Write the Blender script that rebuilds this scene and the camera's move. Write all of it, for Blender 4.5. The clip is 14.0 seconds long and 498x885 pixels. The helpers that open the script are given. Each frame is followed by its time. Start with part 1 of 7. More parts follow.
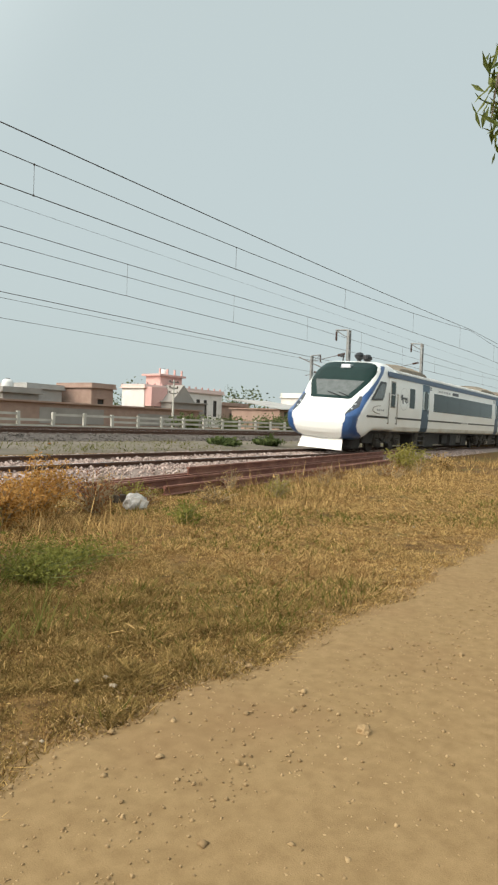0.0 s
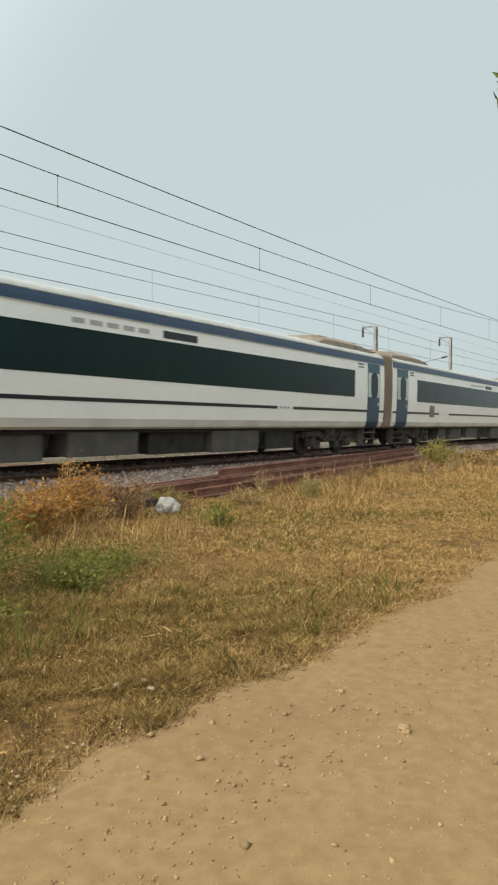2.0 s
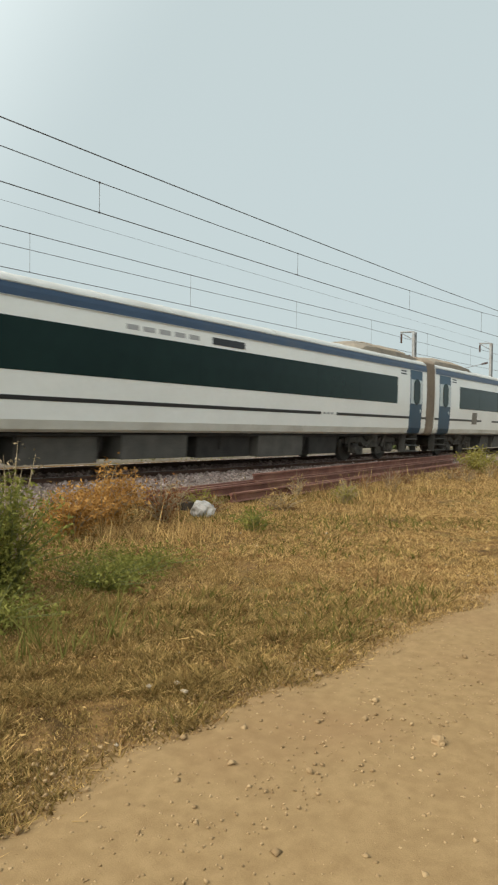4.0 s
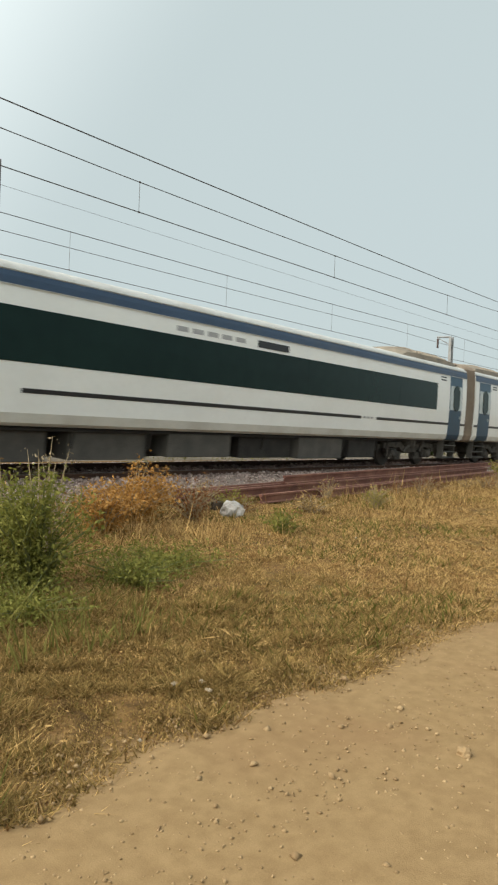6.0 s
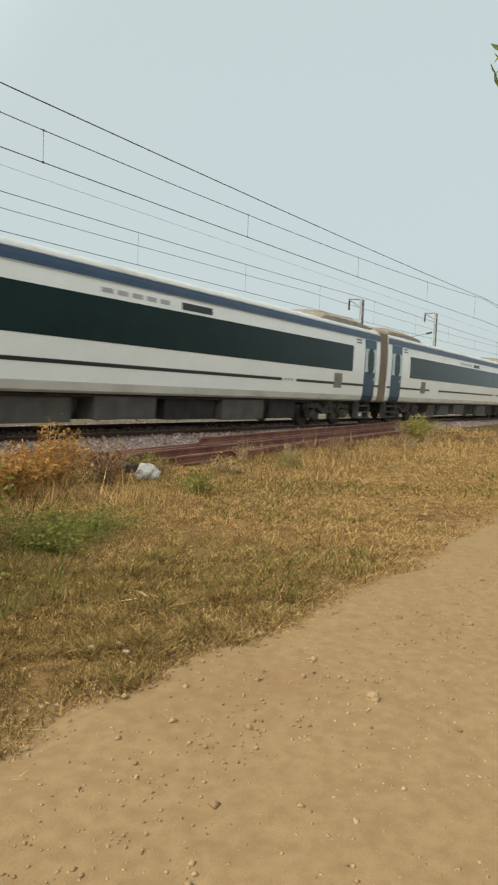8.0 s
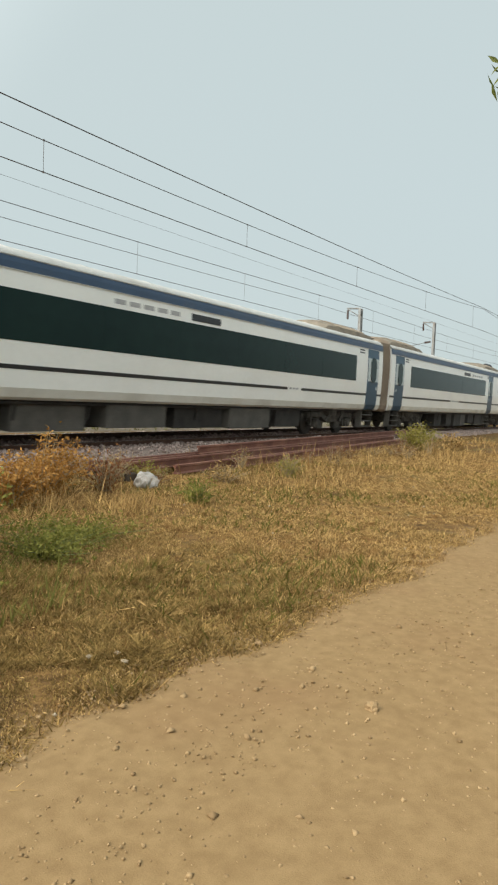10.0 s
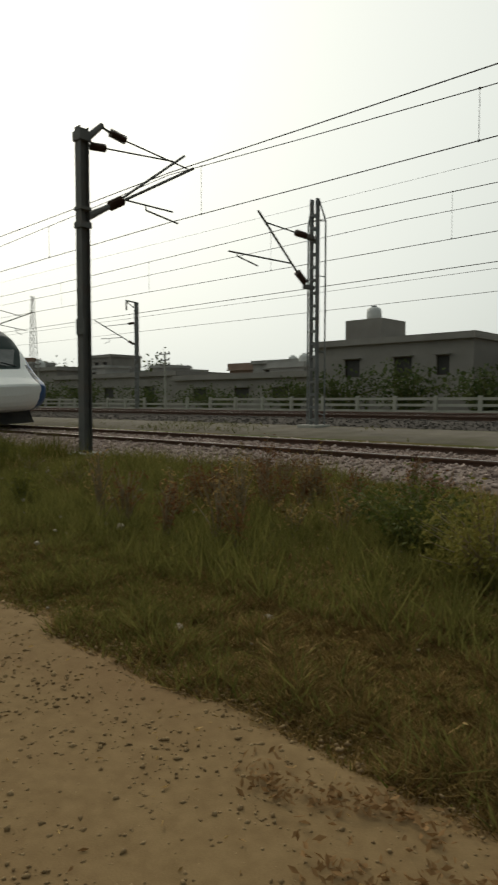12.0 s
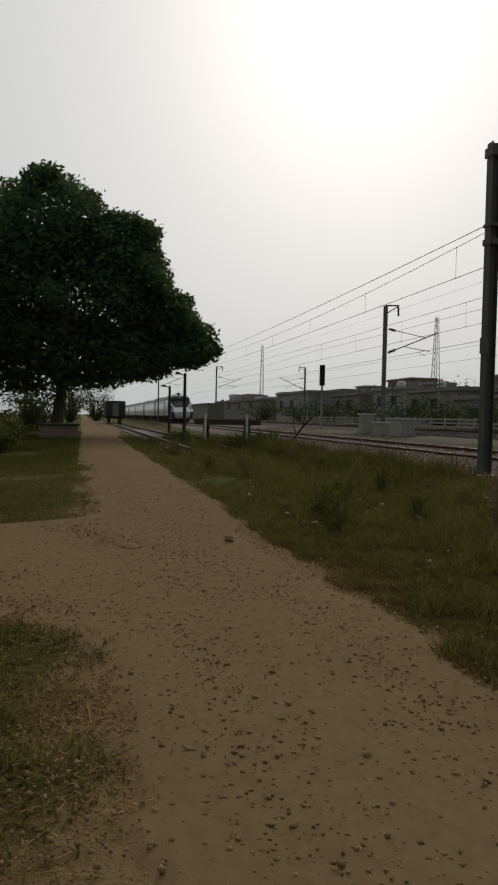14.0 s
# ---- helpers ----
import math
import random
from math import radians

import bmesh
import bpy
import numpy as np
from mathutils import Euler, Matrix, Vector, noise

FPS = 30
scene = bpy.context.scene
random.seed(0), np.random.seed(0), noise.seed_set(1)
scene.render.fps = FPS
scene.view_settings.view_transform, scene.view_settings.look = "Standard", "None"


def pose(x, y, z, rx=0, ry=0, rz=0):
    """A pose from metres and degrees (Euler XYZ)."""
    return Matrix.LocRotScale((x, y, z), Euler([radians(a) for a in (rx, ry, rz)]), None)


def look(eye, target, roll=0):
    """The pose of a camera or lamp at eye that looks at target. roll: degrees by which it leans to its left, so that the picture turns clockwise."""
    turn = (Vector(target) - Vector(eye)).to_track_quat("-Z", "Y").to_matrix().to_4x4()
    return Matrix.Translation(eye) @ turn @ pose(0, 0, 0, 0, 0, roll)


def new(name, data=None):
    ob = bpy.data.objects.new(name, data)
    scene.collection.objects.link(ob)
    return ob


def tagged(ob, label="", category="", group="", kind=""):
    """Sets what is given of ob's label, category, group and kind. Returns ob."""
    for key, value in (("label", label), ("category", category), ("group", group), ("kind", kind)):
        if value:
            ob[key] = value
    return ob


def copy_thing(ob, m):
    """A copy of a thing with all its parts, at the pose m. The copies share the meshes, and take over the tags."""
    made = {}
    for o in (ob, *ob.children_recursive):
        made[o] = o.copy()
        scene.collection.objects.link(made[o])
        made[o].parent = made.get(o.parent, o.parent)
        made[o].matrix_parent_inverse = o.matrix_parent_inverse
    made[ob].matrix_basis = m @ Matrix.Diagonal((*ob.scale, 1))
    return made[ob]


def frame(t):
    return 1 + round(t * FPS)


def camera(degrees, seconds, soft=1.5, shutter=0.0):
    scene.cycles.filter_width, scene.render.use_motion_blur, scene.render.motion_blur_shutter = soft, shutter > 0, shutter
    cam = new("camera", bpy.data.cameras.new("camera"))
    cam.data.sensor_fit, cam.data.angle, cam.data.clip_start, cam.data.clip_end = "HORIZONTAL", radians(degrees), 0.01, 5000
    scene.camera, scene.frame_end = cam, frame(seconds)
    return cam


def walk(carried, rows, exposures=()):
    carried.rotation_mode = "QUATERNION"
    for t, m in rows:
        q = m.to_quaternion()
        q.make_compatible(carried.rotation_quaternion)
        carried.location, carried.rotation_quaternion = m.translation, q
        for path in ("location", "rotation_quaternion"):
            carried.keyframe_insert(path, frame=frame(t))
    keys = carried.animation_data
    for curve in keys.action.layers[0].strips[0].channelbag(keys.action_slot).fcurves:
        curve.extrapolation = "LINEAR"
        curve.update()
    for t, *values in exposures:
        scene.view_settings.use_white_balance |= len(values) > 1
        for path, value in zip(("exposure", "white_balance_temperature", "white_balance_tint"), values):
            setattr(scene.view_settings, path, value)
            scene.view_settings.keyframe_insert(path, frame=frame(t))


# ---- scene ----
cam = camera(40.53, 14.0, soft=2.2, shutter=0.08)
EYE = (0.0, 0.0, 1.5)
PATH = [
    (0.0, -55.73, -1.53, -2.03),
    (0.5, -54.39, -1.41, -1.71),
    (1.0, -52.97, -1.54, -1.68),
    (1.5, -52.31, -1.72, -1.11),
    (2.0, -53.28, -1.51, -0.08),
    (2.5, -53.39, -2.37, -0.99),
    (3.0, -51.55, -1.36, -1.06),
    (3.2, -50.75, -1.16, -0.33),
    (5.5, -48.32, -1.09, -2.53),
    (6.0, -47.52, -1.10, -2.39),
    (6.5, -47.74, -1.39, -2.40),
    (7.0, -48.49, -2.16, -2.42),
    (7.5, -50.33, -3.22, -2.06),
    (8.0, -54.75, -4.08, -2.11),
    (8.2, -56.22, -3.82, -2.21),
    (10.3, -54.05, -3.08, -2.18),
    (10.5, -53.26, -2.93, -2.19),
    (10.7, -52.1, -2.95, -2.15),
    (10.9, -49.75, -3.1, -2.02),
    (11.0, -45.78, -3.26, -1.92),
    (11.1, -40.63, -2.85, -1.29),
    (11.2, -33.95, -2.92, -1.59),
    (11.3, -23.63, -3.36, -1.39),
    (11.4, -12.25, -3.22, -1.21),
    (11.5, -0.45, -4.15, -1.03),
    (11.6, 10.55, -4.18, -1.43),
    (11.7, 21.43, -4.76, -1.47),
    (11.8, 30.74, -4.48, -0.63),
    (11.9, 37.21, -3.53, -0.43),
    (12.0, 43.13, -3.45, -0.07),
    (12.2, 50.96, -2.40, 0.68),
    (12.5, 61.08, -3.06, 0.71),
    (12.8, 70.52, -3.10, 0.64),
    (13.0, 74.90, -2.58, 0.42),
    (13.5, 77.03, -2.26, -0.31),
    (14.0, 76.09, -2.14, -1.17),
]
walk(cam, [(t, pose(*EYE, 90 + p, r, yaw)) for t, yaw, p, r in PATH],
     exposures=[(0.0, 0.0, 6500, 10), (1.0, 0.02, 6500, 10), (3.0, 0.06, 6500, 10), (8.0, 0.06, 6500, 10), (10.4, 0.09, 6500, 10), (10.9, 0.07, 6500, 10), (11.2, -0.1, 6550, 9), (11.5, -0.3, 6650, 6), (12.0, -1.56, 6700, 6), (12.5, -2.05, 6700, 6), (13.0, -2.36, 6550, 8), (13.5, -2.12, 6420, 12), (14.0, -2.14, 6400, 13)])

# ---------------------------------------------------------------- world and sun
SUN_AZ, SUN_EL = 157.0, 33.0
world = bpy.data.worlds.new("world")
scene.world = world
world.use_nodes = True
wt = world.node_tree
sky = wt.nodes.new("ShaderNodeTexSky")
sky.sky_type, sky.sun_disc = "NISHITA", False
sky.sun_elevation, sky.sun_rotation = radians(SUN_EL), radians(90 - SUN_AZ)
sky.air_density, sky.dust_density, sky.ozone_density, sky.altitude = 0.55, 10.0, 0.6, 150
wt.links.new(sky.outputs[0], wt.nodes["Background"].inputs[0])
wt.nodes["Background"].inputs[1].default_value = 0.032
# dust haze veils the whole sky evenly
veil = wt.nodes.new("ShaderNodeBackground")
veil.inputs[0].default_value, veil.inputs[1].default_value = (0.86, 1.0, 0.99, 1), 0.6
both = wt.nodes.new("ShaderNodeAddShader")
wt.links.new(wt.nodes["Background"].outputs[0], both.inputs[0])
wt.links.new(veil.outputs[0], both.inputs[1])
# the same dust scatters sunlight forward: a broad, soft brightening round the sun
sd = Vector((math.cos(radians(SUN_EL)) * math.cos(radians(SUN_AZ)), math.cos(radians(SUN_EL)) * math.sin(radians(SUN_AZ)), math.sin(radians(SUN_EL))))
sky_at = wt.nodes.new("ShaderNodeTexCoord")
toward = wt.nodes.new("ShaderNodeVectorMath"); toward.operation = "DOT_PRODUCT"
toward.inputs[1].default_value = sd
wt.links.new(sky_at.outputs["Generated"], toward.inputs[0])
lobe = wt.nodes.new("ShaderNodeMapRange"); lobe.interpolation_type = "SMOOTHSTEP"
lobe.inputs["From Min"].default_value, lobe.inputs["From Max"].default_value, lobe.inputs["To Max"].default_value = 0.0, 1.0, 1.95
wt.links.new(toward.outputs["Value"], lobe.inputs["Value"])
glow = wt.nodes.new("ShaderNodeBackground")
glow.inputs[0].default_value = (0.99, 1.0, 0.955, 1)
wt.links.new(lobe.outputs[0], glow.inputs[1])
all_sky = wt.nodes.new("ShaderNodeAddShader")
wt.links.new(both.outputs[0], all_sky.inputs[0]); wt.links.new(glow.outputs[0], all_sky.inputs[1])
wt.links.new(all_sky.outputs[0], wt.nodes["World Output"].inputs[0])
sun = new("sun", bpy.data.lights.new("sun", "SUN"))
sun.data.energy, sun.data.angle, sun.data.color = 1.5, radians(4), (1.0, 0.91, 0.73)
sun.matrix_world = look(sd * 60, (0, 0, 0))


# ---------------------------------------------------------------- materials
def mat(name, a, b=None, rough=0.7, metal=0.0, scale=4.0, fine=60.0, bump=0.0, spec=0.5, island=0.0, rnd=0.0, dirt=None, dscale=1.2, damt=0.5, trans=0.0, coat=0.0):
    """A surface with two colours mixed by coarse and fine noise, stains, relief and variation by piece. dirt: stains;
    on verge and grass also painted shade between clumps.
    """
    m = bpy.data.materials.new(name)
    m.use_nodes = True
    nt = m.node_tree
    N, K = nt.nodes, nt.links
    p = N["Principled BSDF"]
    p.inputs["Roughness"].default_value, p.inputs["Metallic"].default_value = rough, metal
    p.inputs["Specular IOR Level"].default_value = spec
    p.inputs["Coat Weight"].default_value = coat
    b = b or tuple(c * 0.8 for c in a)
    tc = N.new("ShaderNodeTexCoord")

    def noise_at(s, det=4):
        n = N.new("ShaderNodeTexNoise")
        n.inputs["Scale"].default_value, n.inputs["Detail"].default_value = s, det
        K.new(tc.outputs["Object"], n.inputs["Vector"])
        return n
    n1, n2 = noise_at(scale), noise_at(fine, 2)
    add = N.new("ShaderNodeMath"); add.operation = "MULTIPLY_ADD"
    K.new(n2.outputs["Fac"], add.inputs[0]); add.inputs[1].default_value = 0.6
    K.new(n1.outputs["Fac"], add.inputs[2])
    mr = N.new("ShaderNodeMapRange")
    mr.inputs["From Min"].default_value, mr.inputs["From Max"].default_value = 0.55, 1.05
    K.new(add.outputs[0], mr.inputs["Value"])
    fac = mr.outputs[0]
    if island or rnd:
        g = N.new("ShaderNodeNewGeometry") if island else N.new("ShaderNodeObjectInfo")
        src = g.outputs["Random Per Island"] if island else g.outputs["Random"]
        mx = N.new("ShaderNodeMix")
        mx.inputs["Factor"].default_value = island or rnd
        K.new(fac, mx.inputs["A"]); K.new(src, mx.inputs["B"])
        fac = mx.outputs[0]
    mix = N.new("ShaderNodeMix"); mix.data_type = "RGBA"
    mix.inputs["A"].default_value, mix.inputs["B"].default_value = (*a, 1), (*b, 1)
    K.new(fac, mix.inputs["Factor"])
    col = mix.outputs["Result"]
    if dirt:
        n3 = noise_at(dscale, 6)
        r3 = N.new("ShaderNodeMapRange")
        r3.inputs["From Min"].default_value, r3.inputs["From Max"].default_value, r3.inputs["To Max"].default_value = 0.5, 0.72, damt
        K.new(n3.outputs["Fac"], r3.inputs["Value"])
        m3 = N.new("ShaderNodeMix"); m3.data_type = "RGBA"
        K.new(r3.outputs[0], m3.inputs["Factor"]); K.new(col, m3.inputs["A"])
        m3.inputs["B"].default_value = (*dirt, 1)
        col = m3.outputs["Result"]
    K.new(col, p.inputs["Base Color"])
    if bump:
        bp = N.new("ShaderNodeBump")
        bp.inputs["Strength"].default_value, bp.inputs["Distance"].default_value = bump, 0.02
        K.new(add.outputs[0], bp.inputs["Height"]); K.new(bp.outputs[0], p.inputs["Normal"])
    if trans:
        tr = N.new("ShaderNodeBsdfTranslucent"); ms = N.new("ShaderNodeMixShader")
        ms.inputs[0].default_value = trans
        K.new(col, tr.inputs[0]); K.new(p.outputs[0], ms.inputs[1]); K.new(tr.outputs[0], ms.inputs[2])
        K.new(ms.outputs[0], N["Material Output"].inputs[0])
    return m


def ground_mat():
    """Dry verge: straw, brown and olive in patches, bare earth near the road, greener to the west."""
    # the fine dark blotches are shade between grass clumps, painted into the ground
    m = mat("verge_ground", (0.1, 0.054, 0.02), (0.23, 0.135, 0.05), rough=0.95, scale=7, fine=60, bump=1.0, spec=0.1, dirt=(0.045, 0.026, 0.011), dscale=13, damt=0.85)
    N, K = m.node_tree.nodes, m.node_tree.links
    p = N["Principled BSDF"]
    old = p.inputs["Base Color"].links[0].from_socket
    tc = N.new("ShaderNodeTexCoord")
    n = N.new("ShaderNodeTexNoise"); n.inputs["Scale"].default_value, n.inputs["Detail"].default_value = 0.45, 5
    K.new(tc.outputs["Object"], n.inputs["Vector"])
    r = N.new("ShaderNodeMapRange")
    r.inputs["From Min"].default_value, r.inputs["From Max"].default_value, r.inputs["To Max"].default_value = 0.52, 0.68, 0.7
    K.new(n.outputs["Fac"], r.inputs["Value"])
    mx = N.new("ShaderNodeMix"); mx.data_type = "RGBA"
    K.new(r.outputs[0], mx.inputs["Factor"]); K.new(old, mx.inputs["A"])
    mx.inputs["B"].default_value = (0.12, 0.11, 0.035, 1)
    sx = N.new("ShaderNodeSeparateXYZ"); K.new(tc.outputs["Object"], sx.inputs[0])
    w = N.new("ShaderNodeMapRange")
    w.inputs["From Min"].default_value, w.inputs["From Max"].default_value, w.inputs["To Min"].default_value, w.inputs["To Max"].default_value = 1.5, -5.0, 0.0, 0.75
    K.new(sx.outputs[0], w.inputs["Value"])
    ml = N.new("ShaderNodeMath"); ml.operation = "MULTIPLY"
    add2 = N.new("ShaderNodeMapRange"); add2.inputs["From Min"].default_value, add2.inputs["From Max"].default_value, add2.inputs["To Min"].default_value = 0.35, 0.6, 0.35
    K.new(n.outputs["Fac"], add2.inputs["Value"]); K.new(add2.outputs[0], ml.inputs[0]); K.new(w.outputs[0], ml.inputs[1])
    m2 = N.new("ShaderNodeMix"); m2.data_type = "RGBA"
    K.new(ml.outputs[0], m2.inputs["Factor"]); K.new(mx.outputs["Result"], m2.inputs["A"])
    m2.inputs["B"].default_value = (0.07, 0.095, 0.02, 1)
    # worn earth spreads from the road into the verge
    off = N.new("ShaderNodeMath"); off.operation = "SUBTRACT"; off.inputs[1].default_value = 1.2
    K.new(sx.outputs[1], off.inputs[0])
    far = N.new("ShaderNodeMath"); far.operation = "ABSOLUTE"; K.new(off.outputs[0], far.inputs[0])
    n4 = N.new("ShaderNodeTexNoise"); n4.inputs["Scale"].default_value, n4.inputs["Detail"].default_value = 2.6, 6
    K.new(tc.outputs["Object"], n4.inputs["Vector"])
    wob = N.new("ShaderNodeMath"); wob.operation = "MULTIPLY_ADD"; wob.inputs[1].default_value = 1.5
    K.new(n4.outputs["Fac"], wob.inputs[0]); K.new(far.outputs[0], wob.inputs[2])
    rr = N.new("ShaderNodeMapRange")
    rr.inputs["From Min"].default_value, rr.inputs["From Max"].default_value = 2.2, 1.85
    K.new(wob.outputs[0], rr.inputs["Value"])
    m5 = N.new("ShaderNodeMix"); m5.data_type = "RGBA"
    K.new(rr.outputs[0], m5.inputs["Factor"]); K.new(m2.outputs["Result"], m5.inputs["A"])
    m5.inputs["B"].default_value = (0.26, 0.17, 0.08, 1)
    K.new(m5.outputs["Result"], p.inputs["Base Color"])
    return m


